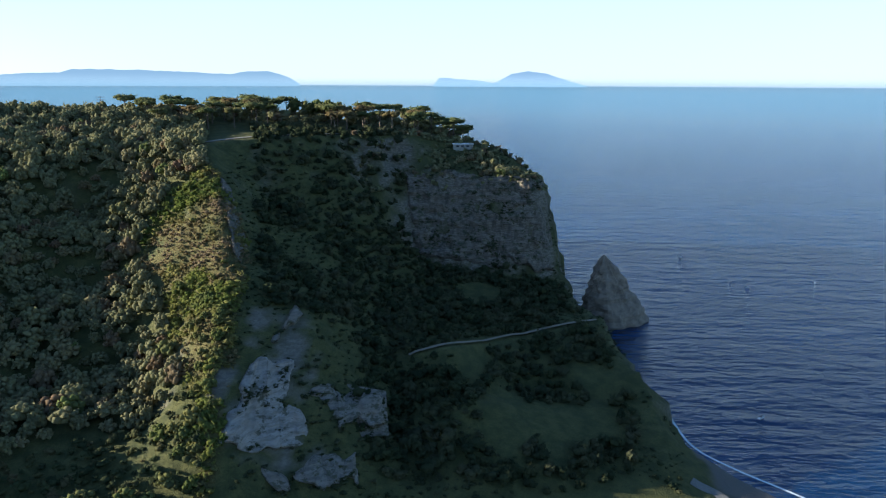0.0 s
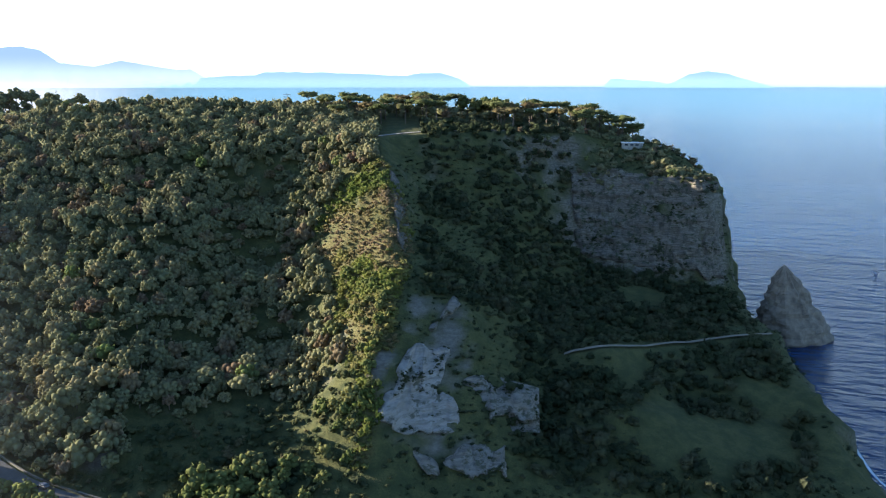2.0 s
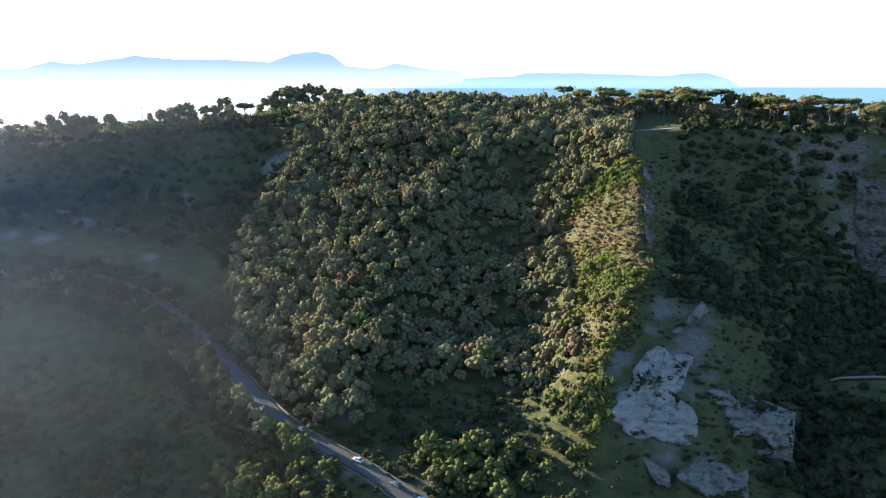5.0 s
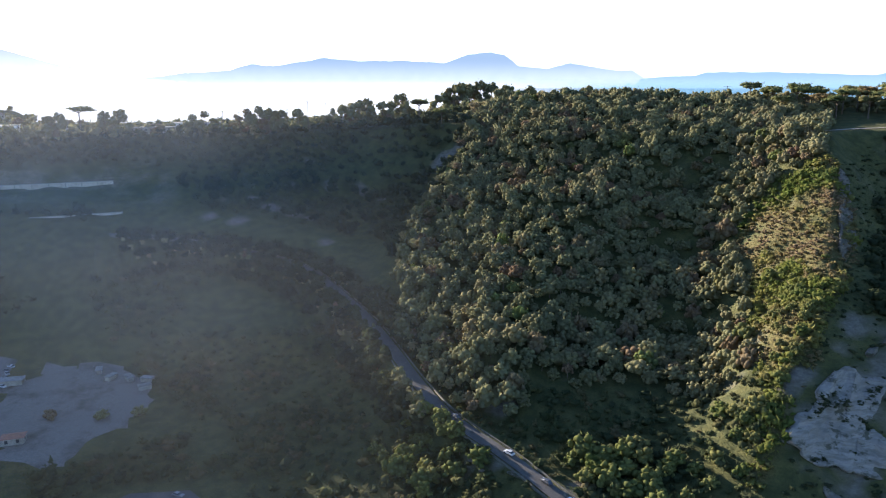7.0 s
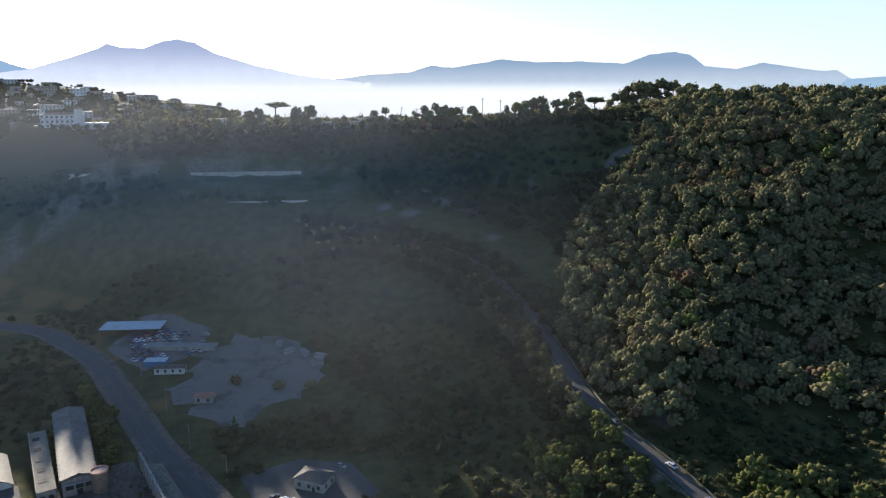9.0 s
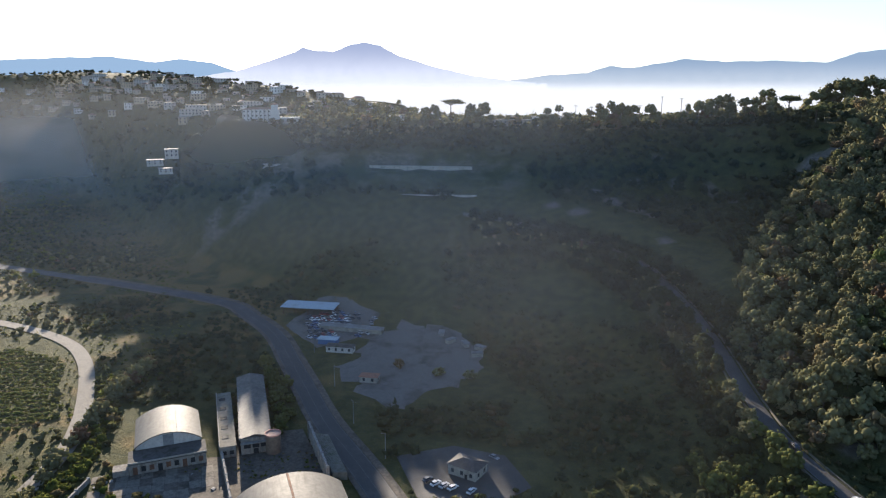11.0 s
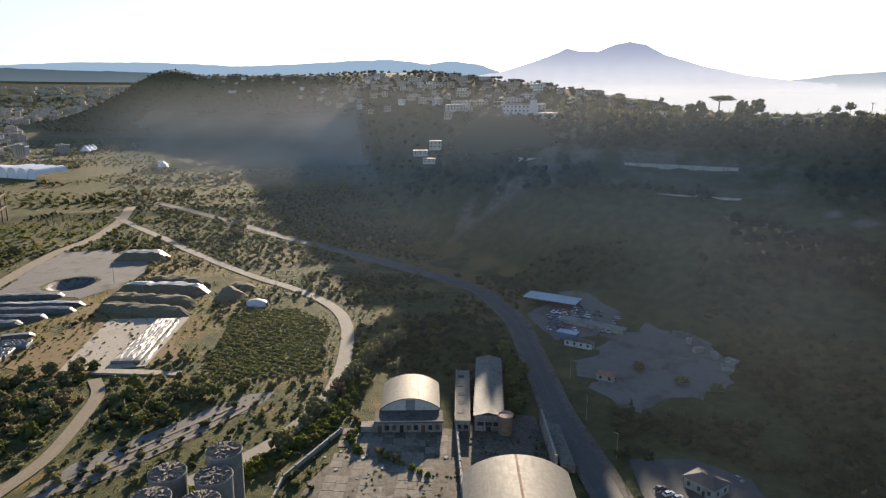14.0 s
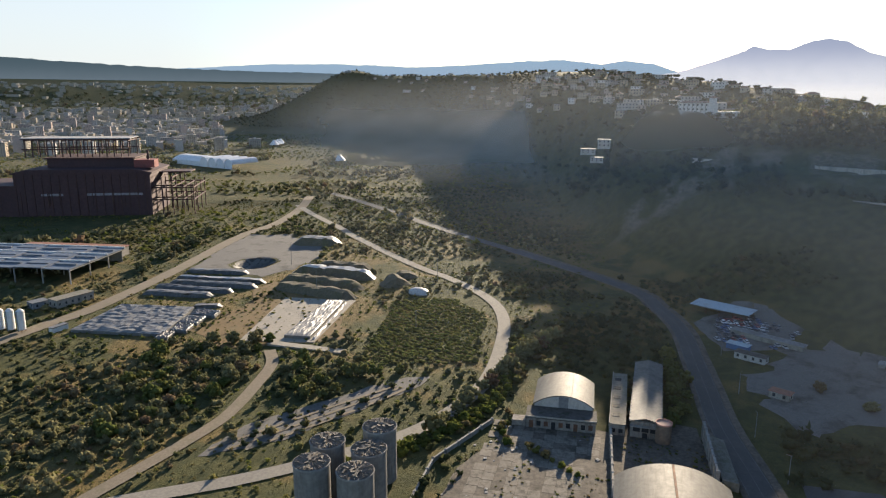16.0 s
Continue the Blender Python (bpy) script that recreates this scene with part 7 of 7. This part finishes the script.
def block(k, w, d, floors, m):
    """An apartment block: storeys with dark window bands between pale slabs."""
    h = floors * 3.1
    root = thing("apartment_block", m, ("cream", "pale grey", "ochre", "pinkish")[k % 4] + " apartment block with rows of dark windows", "apartment block", "blocks of the town")
    part("wall", box(-w / 2, w / 2, -d / 2, d / 2, -2, h), WALLS[k % 4], root)
    part("roof", box(-w / 2 - 0.4, w / 2 + 0.4, -d / 2 - 0.4, d / 2 + 0.4, h, h + 0.7), M_CONCRETE, root)
    part("stair_head", box(-2.5, 2.5, -2, 2, h + 0.7, h + 3.2), WALLS[(k + 1) % 4], root)
    for fl in range(floors):
        bm = bmesh.new()
        for x in np.arange(-w / 2 + 1.6, w / 2 - 2.4, 3.6):
            add_box(bm, x, x + 1.7, -d / 2 - 0.12, -d / 2 + 0.1, fl * 3.1 + 1.0, fl * 3.1 + 2.5)
            add_box(bm, x, x + 1.7, d / 2 - 0.1, d / 2 + 0.12, fl * 3.1 + 1.0, fl * 3.1 + 2.5)
        for y in np.arange(-d / 2 + 1.6, d / 2 - 2.4, 3.6):
            add_box(bm, w / 2 - 0.1, w / 2 + 0.12, y, y + 1.7, fl * 3.1 + 1.0, fl * 3.1 + 2.5)
        tagged(part("window_row", bm, M_GLASS, root), kind="stuff")
    return root


r = np.random.RandomState(101)
blocks = []
for k, (w, d, fl) in enumerate([(24, 13, 6), (38, 13, 5), (18, 16, 8), (52, 12, 5), (28, 14, 4), (20, 14, 7), (44, 14, 6), (16, 16, 10)]):
    a, dist = 124.5 + 2.3 * k, 1560 + 30 * (k % 3)
    x, y = polar(a, dist)
    blocks.append(block(k, w, d, fl, pose(x, y, float(height(x, y)), 0, 0, a + 90 * (k % 2))))
taken = [tuple(o.location[:2]) for o in blocks]
count = 0
while count < 200:
    a, dist = 121 + 24 * r.rand(), 1500 + 1500 * r.rand() ** 1.3
    if a < 127 and dist < 2520:
        continue
    x, y = polar(a, dist)
    if min((x - p) ** 2 + (y - q) ** 2 for p, q in taken) < 46**2:
        count += 0.02
        continue
    taken.append((x, y))
    copy_thing(blocks[r.randint(8)], Matrix.Translation((x, y, float(height(x, y)))) @ Euler((0, 0, radians(128 + 90 * r.randint(4) + 6 * r.randn()))).to_matrix().to_4x4())
    count += 1
# the town beyond, too small to tell apart
v, f, tint = [], [], []
for k in range(3400):
    a, dist = 114 + 33 * r.rand(), 1650 + 2500 * r.rand() ** 0.8
    if a < 127 and dist < 2560:
        continue
    x, y = polar(a, dist)
    z, w, d, h = float(height(x, y)), 6 + 9 * r.rand(), 5 + 5 * r.rand(), 5 + 9 * r.rand() ** 2
    if z > 190 or (z > 45 and r.rand() < 0.7):
        continue
    b = len(v)
    c, s = math.cos(a), math.sin(a)
    for i in (-1, 1):
        for j in (-1, 1):
            for q in (-4, h):
                v.append((x + i * w * c - j * d * s, y + i * w * s + j * d * c, z + q))
    f += [tuple(b + q for q in e) for e in cube_f]
tagged(mesh_object("far_town", v, f, WALLS[0]), "pale far houses of the town below the hills", "town", kind="stuff")

park_pts = scatter(3000, (116, 147), (1500, 3600), lambda x, y, a, d: (height(x, y) < 120) & ((a > 127) | (d > 2560)), 131, 24.0)
joined("woodland", "dark street trees and gardens between the blocks of the town", "woodland", FAR_CROWNS, placed(park_pts, (1.8, 3.6), 0.8, 132), M_WOOD_LEAF)

# houses on the ridge and the far hill
protos_h = []
for k, (w, d, h, fl, flat) in enumerate([(10, 8, 4.6, 1, False), (14, 9, 6.5, 2, True), (17, 9, 6.5, 2, True), (9, 8, 4.4, 1, True), (13, 8, 4.6, 1, False), (22, 9, 6.4, 2, True)]):
    x, y = polar(87 + 1.9 * k, 880 + 26 * k)
    o = house("hill_house", pose(x, y, float(height(x, y)), 0, 0, 90 + 12 * k), (w, d, h), WALLS[k % 4] if k != 1 else M_WHITE, M_TILE if not flat else M_CONCRETE, ("cream house with a tiled roof", "white flat-roofed house", "ochre house with a flat roof", "small pinkish flat-roofed house", "long cream house with a tiled roof", "pale apartment house with a flat roof")[k] + " on the far hill", 1.8, fl, "houses on the hill", "house", flat)
    protos_h.append(o)
taken = [tuple(o.location[:2]) for o in protos_h]
count = 0
while count < 260:
    if count < 190:
        a, dist = 77 + 29 * r.rand(), 720 + 700 * r.rand()
    else:
        a, dist = 96 + 22 * r.rand(), 1250 + 1250 * r.rand()
    x, y = polar(a, dist)
    z = float(height(x, y))
    if z < 96 or min((x - p) ** 2 + (y - q) ** 2 for p, q in taken) < 16**2:
        count += 0.01
        continue
    taken.append((x, y))
    copy_thing(protos_h[r.randint(6)], Matrix.Translation((x, y, z + (0.6 if a > 94 else -2.0))) @ Euler((0, 0, radians(95 + 90 * r.randint(2) + 9 * r.randn()))).to_matrix().to_4x4())
    count += 1
for k, (a, dist) in enumerate([(61.5, 640), (63.5, 648), (66.5, 645), (68.4, 650), (70.2, 652), (72.0, 650), (76.8, 662), (79.5, 672), (82.0, 680)]):
    x, y = polar(a, dist)
    copy_thing(protos_h[(4, 3, 5, 1, 4, 3, 5, 1, 4)[k]], Matrix.Translation((x, y, float(height(x, y)) + 1.5)) @ Euler((0, 0, radians(a))).to_matrix().to_4x4())

x, y = polar(90.0, 664)
villa = house("villa", pose(x, y, float(height(x, y)) + 3.0, 0, 0, 88), (32, 12, 11), M_WHITE, M_TILE, "large white villa with a tower among dark trees", 1.6, 3, category="villa")
part("tower", box(9, 15, -7, -1, -1, 15), M_WHITE, villa)
part("tower_roof", tube(4.6, 0.3, 15, 17, 4, (12, -4)), M_TILE, villa)
part("terrace", box(16.2, 34, -6, 6, -1.5, 4), M_WHITE, villa)
for k in range(7):
    part("pilaster", box(-15.5 + 3.6 * k, -15.0 + 3.6 * k, -6.25, -6, 0, 10.8), M_PLASTER, villa)
# pale houses on the nose of the ridge
for k, (a, dist, z, w, h) in enumerate([(96.7, 652, 95, 11, 6.5), (97.9, 645, 90, 13, 3.5), (97.2, 636, 84, 11, 3.0)]):
    x, y = polar(a, dist)
    house("cliff_house", pose(x, y, max(float(height(x, y)) + 0.5, z - 14), 0, 0, a), (w, 9, h), M_PALE_PLASTER, M_CONCRETE, "white flat-roofed house stepped down the wooded slope", 0.4, 2, "houses on the slope", "house", True)

x, y = polar(0.1, 506)
lookout = thing("lookout_hut", pose(x, y, float(height(x, y)), 0, 0, 5), "low pale hut with a white flat roof on the cliff edge", "hut")
part("wall", box(-7, 7, -3, 3, -3, 2.6), M_PLASTER, lookout)
part("roof", box(-7.6, 7.6, -3.6, 3.6, 2.6, 3.0), M_WHITE, lookout, "white flat roof")
for x in (-5, -1.5, 2):
    part("window", box(x, x + 2.2, -3.08, -2.9, 0.8, 2.0), M_GLASS, lookout)

# long white building and a turreted villa on the ridge
x, y = polar(70.4, 616)
house("long_white_house", pose(x, y, float(height(x, y)) + 3.5, 0, 0, 70), (34, 8, 3.6), M_PLASTER, M_CONCRETE, "long low pale building with a flat roof on the ridge", 0.4, 1, category="house", flat=True)
x, y = polar(56.1, 606)
turreted = house("turreted_villa", pose(x, y, float(height(x, y)) + 4.0, 0, 0, 56), (24, 9, 5.0), M_PLASTER, M_CONCRETE, "pale flat-roofed villa with four small pointed turrets", 0.4, 2, category="villa", flat=True)
for u in (-10, -3.4, 3.4, 10):
    part("turret", tube(1.4, 1.4, 5.2, 8.6, 10, (u, -2.5)), M_PLASTER, turreted)
    part("turret_roof", tube(1.8, 0.15, 8.6, 12.0, 10, (u, -2.5)), M_MAROON, turreted)

# retaining wall of the quarry terrace
M_PALE_WALL = worn("pale_tuff_wall", (0.55, 0.5, 0.43), (0.42, 0.38, 0.33), (0.22, 0.2, 0.17), 0.8, 0.9, relief=0.03, patch=0.25, stretch=(1, 1, 0.3))
for a0, a1, d0, d1, z, tall in ((73.4, 81.7, 548, 560, 72.5, 7.0), (73.0, 79.0, 512, 516, 59.5, 3.2), (84, 90, 580, 600, 74, 4.0)):
    p, q = polar(a0, d0), polar(a1, d1)
    w = wall_run("retaining_wall", p, q, tall, 0.8, M_PALE_WALL, "pale weathered retaining wall on the quarry terrace", 9, z)

# ---- sea stack and boats ----
M_STACK = worn("brown_layered_rock", (0.24, 0.19, 0.14), (0.15, 0.12, 0.09), (0.08, 0.07, 0.05), 0.3, 0.95, relief=1.2, patch=0.12, stretch=(1, 1, 3))
r = np.random.RandomState(111)
sx, sy = polar(-12.4, 466)
segs, rings = 56, 34
v, f = [], []
for j in range(rings + 1):
    t = j / rings
    z = -3 + 48.5 * t
    for i in range(segs):
        a = 2 * math.pi * i / segs
        rad = 23.5 * (1 - t) ** 0.74 * (1 - 0.1 * t) + 0.15
        rad *= 1 + 0.10 * math.sin(3 * a + 1.0) + 0.05 * math.sin(7 * a + 4 * t)
        rad += (2.8 * noise.noise((3 * math.cos(a), 3 * math.sin(a), z * 0.16)) + 1.1 * noise.noise((9 * math.cos(a), 9 * math.sin(a), z * 0.7))) * min(1, 6 * (1 - t)) + 0.45 * math.sin(z * 1.1)* min(1, 6 * (1 - t))
        v.append((sx + 1.0 - 9.0 * t ** 1.1 + rad * math.cos(a), sy - 3 * t + 0.8 * rad * math.sin(a), z + 0.7 * noise.noise((2 * math.cos(a), 2 * math.sin(a), z * 0.3))))
for j in range(rings):
    for i in range(segs):
        f.append((j * segs + i, j * segs + (i + 1) % segs, (j + 1) * segs + (i + 1) % segs, (j + 1) * segs + i))
f.append(tuple(range(rings * segs, (rings + 1) * segs)))
tagged(mesh_object("rock_pinnacle", v, f, M_STACK), "pointed stack of layered brown rock standing in the sea", "rock")


def boat(a, dist, size, label):
    x, y = polar(a, dist)
    b = thing("boat", Matrix.LocRotScale((x, y, 0.0), Euler((0, 0, a)), (size, size, size)), label, "boat", "boats at sea")
    bm = bmesh.new()
    ring = [(-3.2, 0.9), (1.4, 1.1), (3.6, 0.0), (1.4, -1.1), (-3.2, -0.9)]
    lo, hi = [bm.verts.new((x * 0.85, y * 0.7, -0.3)) for x, y in ring], [bm.verts.new((x, y, 0.9)) for x, y in ring]
    bm.faces.new(lo[::-1]), bm.faces.new(hi)
    for i in range(5):
        bm.faces.new((lo[i], lo[(i + 1) % 5], hi[(i + 1) % 5], hi[i]))
    part("hull", bm, M_WHITE, b)
    part("cabin", box(-1.6, 0.8, -0.7, 0.7, 0.9, 2.0, 0.15), M_GLASS, b)


for a, dist, s in ((-17.4, 665, 1.0), (-24.5, 345, 0.7), (-21.2, 590, 0.5), (-22.5, 580, 0.5), (-27, 620, 0.5)):
    boat(a, dist, s, "small white boat on the blue sea")
ship = thing("ship", pose(*polar(6.1, 3300), 8.5, 0, 0, 200), "distant white ship near the horizon", "ship")
part("hull", box(-26, 26, -4, 4, -6, 5), M_WHITE, ship)
part("superstructure", box(-20, 8, -3.4, 3.4, 5, 12), M_WHITE, ship)
part("funnel", tube(1.6, 1.3, 12, 17, 10, (-8, 0)), M_MAROON, ship)
# surf along the beach
surf = smooth_line([polar(a, d) for a, d in [(-17.5, 330), (-19.6, 303), (-23, 290), (-27.3, 281.5), (-34, 271), (-48, 265), (-70, 275)]])
surf = np.c_[surf, np.full(len(surf), 0.05)]
ribbon("surf", surf, (0.8, -0.4), M_FOAM, "thin line of white surf along the beach", "surf", 0.1, "structure")
beach_road = smooth_line([(*polar(a, d), 5.2) for a, d in [(-19.8, 262), (-22.4, 258), (-26, 236), (-34, 212), (-50, 195)]])
beach_road[:, 2] = np.maximum(height(beach_road[:, 0], beach_road[:, 1]), 3) + 0.15
ribbon("road", beach_road, (2.6, -2.6), M_GRAVEL, "narrow grey track along the beach foot", "road", 0.2)

# poles on the plain
for k, (x, y, h) in enumerate([(-419, -149, 16), (-368, -209, 15), (-425, -262, 17), (-330, -128, 10), (-300, 28, 10), (-262, 32, 10), (-232, 40, 10), (-345, 22, 10)]):
    t = thing("lamp_post", pose(x, y, 7.8, 0, 0, 40 * k), "slim grey pole with a small arm", "pole", "poles on the plain")
    part("pole", tube(0.16, 0.09, 0, h, 8), M_ROOF_GREY, t)
    part("arm", box(-0.08, 1.6, -0.06, 0.06, h - 0.2, h - 0.08), M_ROOF_GREY, t)
# pylon on the hill top
x, y = polar(27.1, 610)
pylon = thing("radio_mast", pose(x, y, float(height(x, y))), "thin lattice mast above the trees of the hill", "mast")
part("mast", tube(0.5, 0.2, -1, 19, 4), M_RUST, pylon)
for z in (14, 16, 18):
    part("crossbar", box(-3.5, 3.5, -0.12, 0.12, z, z + 0.25), M_RUST, pylon)
    part("crossbar", box(-0.12, 0.12, -3.5, 3.5, z, z + 0.25), M_RUST, pylon)

# ---- morning mist: thin drifting layers over the valley, bright haze on the gulf ----
# Pale see-through sheets stand in for mist and haze in the air.
n = Nodes("valley_mist")
wisps = n.ramp(n.noise(0.006, 3, 0.5, (1.0, 1.6, 1.0)), 0.3, 0.75)
veil = n.math("MULTIPLY", n.attr("veil"), n.math("ADD", n.math("MULTIPLY", wisps, 0.3), 0.6))
lit = n.node("ShaderNodeBsdfTranslucent", Color=(0.94, 0.88, 0.79))
soft = n.node("ShaderNodeBsdfDiffuse", Color=(0.94, 0.88, 0.79))
both = n.node("ShaderNodeMixShader", Fac=0.5)
n.tree.links.new(lit.outputs[0], both.inputs[1])
n.tree.links.new(soft.outputs[0], both.inputs[2])
clear = n.node("ShaderNodeBsdfTransparent")
m = n.node("ShaderNodeMixShader", Fac=veil)
n.tree.links.new(clear.outputs[0], m.inputs[1])
n.tree.links.new(both.outputs[0], m.inputs[2])
n.tree.links.new(m.outputs[0], n.out.inputs[0])
M_MIST = n.mat


def mist(az, dist, above, strength, seed, label):
    """A thin layer of mist that follows the valley well above its floor, thinning out at its edges and near the slopes."""
    a = np.linspace(*az, 90)
    d = np.linspace(*dist, 60)
    A, D = np.meshgrid(a, d, indexing="ij")
    X, Y = -D * np.sin(np.radians(A)), D * np.cos(np.radians(A))
    ground_z = height(X, Y)
    Z = above + 3 * lattice_noise(X, Y, 260, 2, seed) + 0.25 * np.maximum(ground_z - 8, 0)
    u, w = (A - az[0]) / (az[1] - az[0]), (D - dist[0]) / (dist[1] - dist[0])
    fade = lambda t: (np.minimum(t, 1 - t) / 0.3).clip(0, 1)
    edge = fade(u) * fade(w)
    clear_of = ((Z - ground_z) / 34).clip(0, 1)
    value = strength * edge * edge * (3 - 2 * edge) * clear_of * clear_of * (3 - 2 * clear_of)
    k = np.arange(A.size).reshape(A.shape)
    q = np.stack([k[:-1, :-1], k[1:, :-1], k[1:, 1:], k[:-1, 1:]], -1).reshape(-1, 4)
    ob = fast_mesh("mist", np.stack([X, Y, Z], -1).reshape(-1, 3), q, M_MIST, veil=value.ravel())
    ob.data.shade_smooth()
    tagged(ob, label, "mist", kind="stuff")


mist((40, 84), (205, 760), 34, 0.05, 121, "thin morning mist drifting over the shaded valley")


def hanging_haze(label):
    """Thin pale sheet between the hill and the far valley side that paints haze and glare, denser towards the sun."""
    a, d = np.linspace(36, 122, 86), np.linspace(85, 548, 90)
    A, D = np.meshgrid(a, d, indexing="ij")
    X, Y = -D * np.sin(np.radians(A)), D * np.cos(np.radians(A))
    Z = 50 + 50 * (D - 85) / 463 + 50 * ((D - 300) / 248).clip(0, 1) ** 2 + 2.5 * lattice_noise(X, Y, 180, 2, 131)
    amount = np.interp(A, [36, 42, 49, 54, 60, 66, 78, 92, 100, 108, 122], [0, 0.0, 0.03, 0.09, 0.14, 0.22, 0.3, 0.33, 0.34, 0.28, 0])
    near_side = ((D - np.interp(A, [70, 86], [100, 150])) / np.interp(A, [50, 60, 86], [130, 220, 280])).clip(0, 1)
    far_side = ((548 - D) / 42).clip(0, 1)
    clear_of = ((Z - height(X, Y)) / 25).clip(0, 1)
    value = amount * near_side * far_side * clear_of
    k = np.arange(A.size).reshape(A.shape)
    q = np.stack([k[:-1, :-1], k[1:, :-1], k[1:, 1:], k[:-1, 1:]], -1).reshape(-1, 4)
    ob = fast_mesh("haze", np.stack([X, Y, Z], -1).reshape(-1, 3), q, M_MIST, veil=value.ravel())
    ob.data.shade_smooth()
    tagged(ob, label, "haze", kind="stuff")


hanging_haze("thin pale sheet painting haze and sun glare over the valley")


def far_haze(az, dist, low, high, strength, label):
    """A rising bank of pale haze in front of the far town and its hill."""
    A, D = np.meshgrid(np.linspace(*az, 70), np.linspace(*dist, 40), indexing="ij")
    X, Y = -D * np.sin(np.radians(A)), D * np.cos(np.radians(A))
    w = (D - dist[0]) / (dist[1] - dist[0])
    Z = low + (high - low) * w * w
    u = (A - az[0]) / (az[1] - az[0])
    value = strength * (np.minimum(u, 1 - u) / 0.2).clip(0, 1) * (w / 0.35).clip(0, 1) * ((1 - w) / 0.3).clip(0, 1) * ((Z - height(X, Y)) / 25).clip(0, 1)
    k = np.arange(A.size).reshape(A.shape)
    q = np.stack([k[:-1, :-1], k[1:, :-1], k[1:, 1:], k[:-1, 1:]], -1).reshape(-1, 4)
    ob = fast_mesh("haze", np.stack([X, Y, Z], -1).reshape(-1, 3), q, M_MIST, veil=value.ravel())
    ob.data.shade_smooth()
    tagged(ob, label, "haze", kind="stuff")


far_haze((90, 124), (760, 1250), 30, 150, 0.5, "pale sunlit haze in front of the dark far hill")
far_haze((112, 164), (1050, 1450), 14, 118, 0.14, "blue-grey haze over the edge of the town")

# Haze painted as upright see-through sheets that give off their own light.
n = Nodes("gulf_haze_glow")
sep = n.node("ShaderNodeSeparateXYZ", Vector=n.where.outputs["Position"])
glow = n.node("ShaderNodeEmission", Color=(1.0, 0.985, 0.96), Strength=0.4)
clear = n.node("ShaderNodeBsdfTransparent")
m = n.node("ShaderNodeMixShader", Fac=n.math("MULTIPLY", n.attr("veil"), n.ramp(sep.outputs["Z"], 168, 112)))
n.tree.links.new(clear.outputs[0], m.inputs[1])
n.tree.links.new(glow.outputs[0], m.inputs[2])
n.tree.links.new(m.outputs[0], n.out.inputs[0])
# Bluer glowing copy: sheets that pale and brighten the far sea.
sea_glow = n.mat.copy()
sea_glow.name = "sea_haze"
for node in sea_glow.node_tree.nodes:
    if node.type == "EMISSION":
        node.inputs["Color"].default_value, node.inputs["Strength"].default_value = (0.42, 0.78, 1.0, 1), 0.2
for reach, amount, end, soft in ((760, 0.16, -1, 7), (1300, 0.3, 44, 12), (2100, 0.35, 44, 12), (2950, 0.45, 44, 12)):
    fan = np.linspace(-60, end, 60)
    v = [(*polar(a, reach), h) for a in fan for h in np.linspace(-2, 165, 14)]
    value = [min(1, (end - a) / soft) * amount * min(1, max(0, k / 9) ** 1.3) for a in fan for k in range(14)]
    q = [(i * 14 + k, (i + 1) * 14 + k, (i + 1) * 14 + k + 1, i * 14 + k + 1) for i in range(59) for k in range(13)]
    tagged(fast_mesh("backdrop_haze", v, q, sea_glow, veil=value), "thin glowing blue haze sheet over the open sea", "haze", kind="structure")
# Whiter glowing copy: lightens the low sky in place of haze.
sky_glow = n.mat.copy()
sky_glow.name = "horizon_haze"
t = sky_glow.node_tree
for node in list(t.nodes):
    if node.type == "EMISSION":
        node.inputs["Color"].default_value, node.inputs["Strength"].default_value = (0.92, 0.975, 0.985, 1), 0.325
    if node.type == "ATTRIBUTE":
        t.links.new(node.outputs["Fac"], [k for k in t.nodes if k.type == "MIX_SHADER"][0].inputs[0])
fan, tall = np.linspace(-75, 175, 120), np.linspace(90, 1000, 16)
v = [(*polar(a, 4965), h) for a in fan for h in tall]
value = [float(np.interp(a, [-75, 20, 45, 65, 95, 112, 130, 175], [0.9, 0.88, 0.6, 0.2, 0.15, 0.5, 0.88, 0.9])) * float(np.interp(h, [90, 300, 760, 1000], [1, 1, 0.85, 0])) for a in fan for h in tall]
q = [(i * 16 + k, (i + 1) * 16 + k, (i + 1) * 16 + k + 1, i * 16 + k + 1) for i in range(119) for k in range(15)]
tagged(fast_mesh("backdrop_sky_haze", v, q, sky_glow, veil=value), "pale glowing haze sheet in the sky along the horizon", "haze", kind="structure")
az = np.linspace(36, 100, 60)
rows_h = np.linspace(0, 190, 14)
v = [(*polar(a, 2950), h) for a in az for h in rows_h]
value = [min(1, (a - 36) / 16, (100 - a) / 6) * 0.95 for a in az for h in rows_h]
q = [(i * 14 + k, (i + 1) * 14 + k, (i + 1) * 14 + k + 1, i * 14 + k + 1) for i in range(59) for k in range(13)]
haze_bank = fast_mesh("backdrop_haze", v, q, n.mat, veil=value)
tagged(haze_bank, "glowing sheet of morning haze on the distant gulf", "haze", kind="structure")
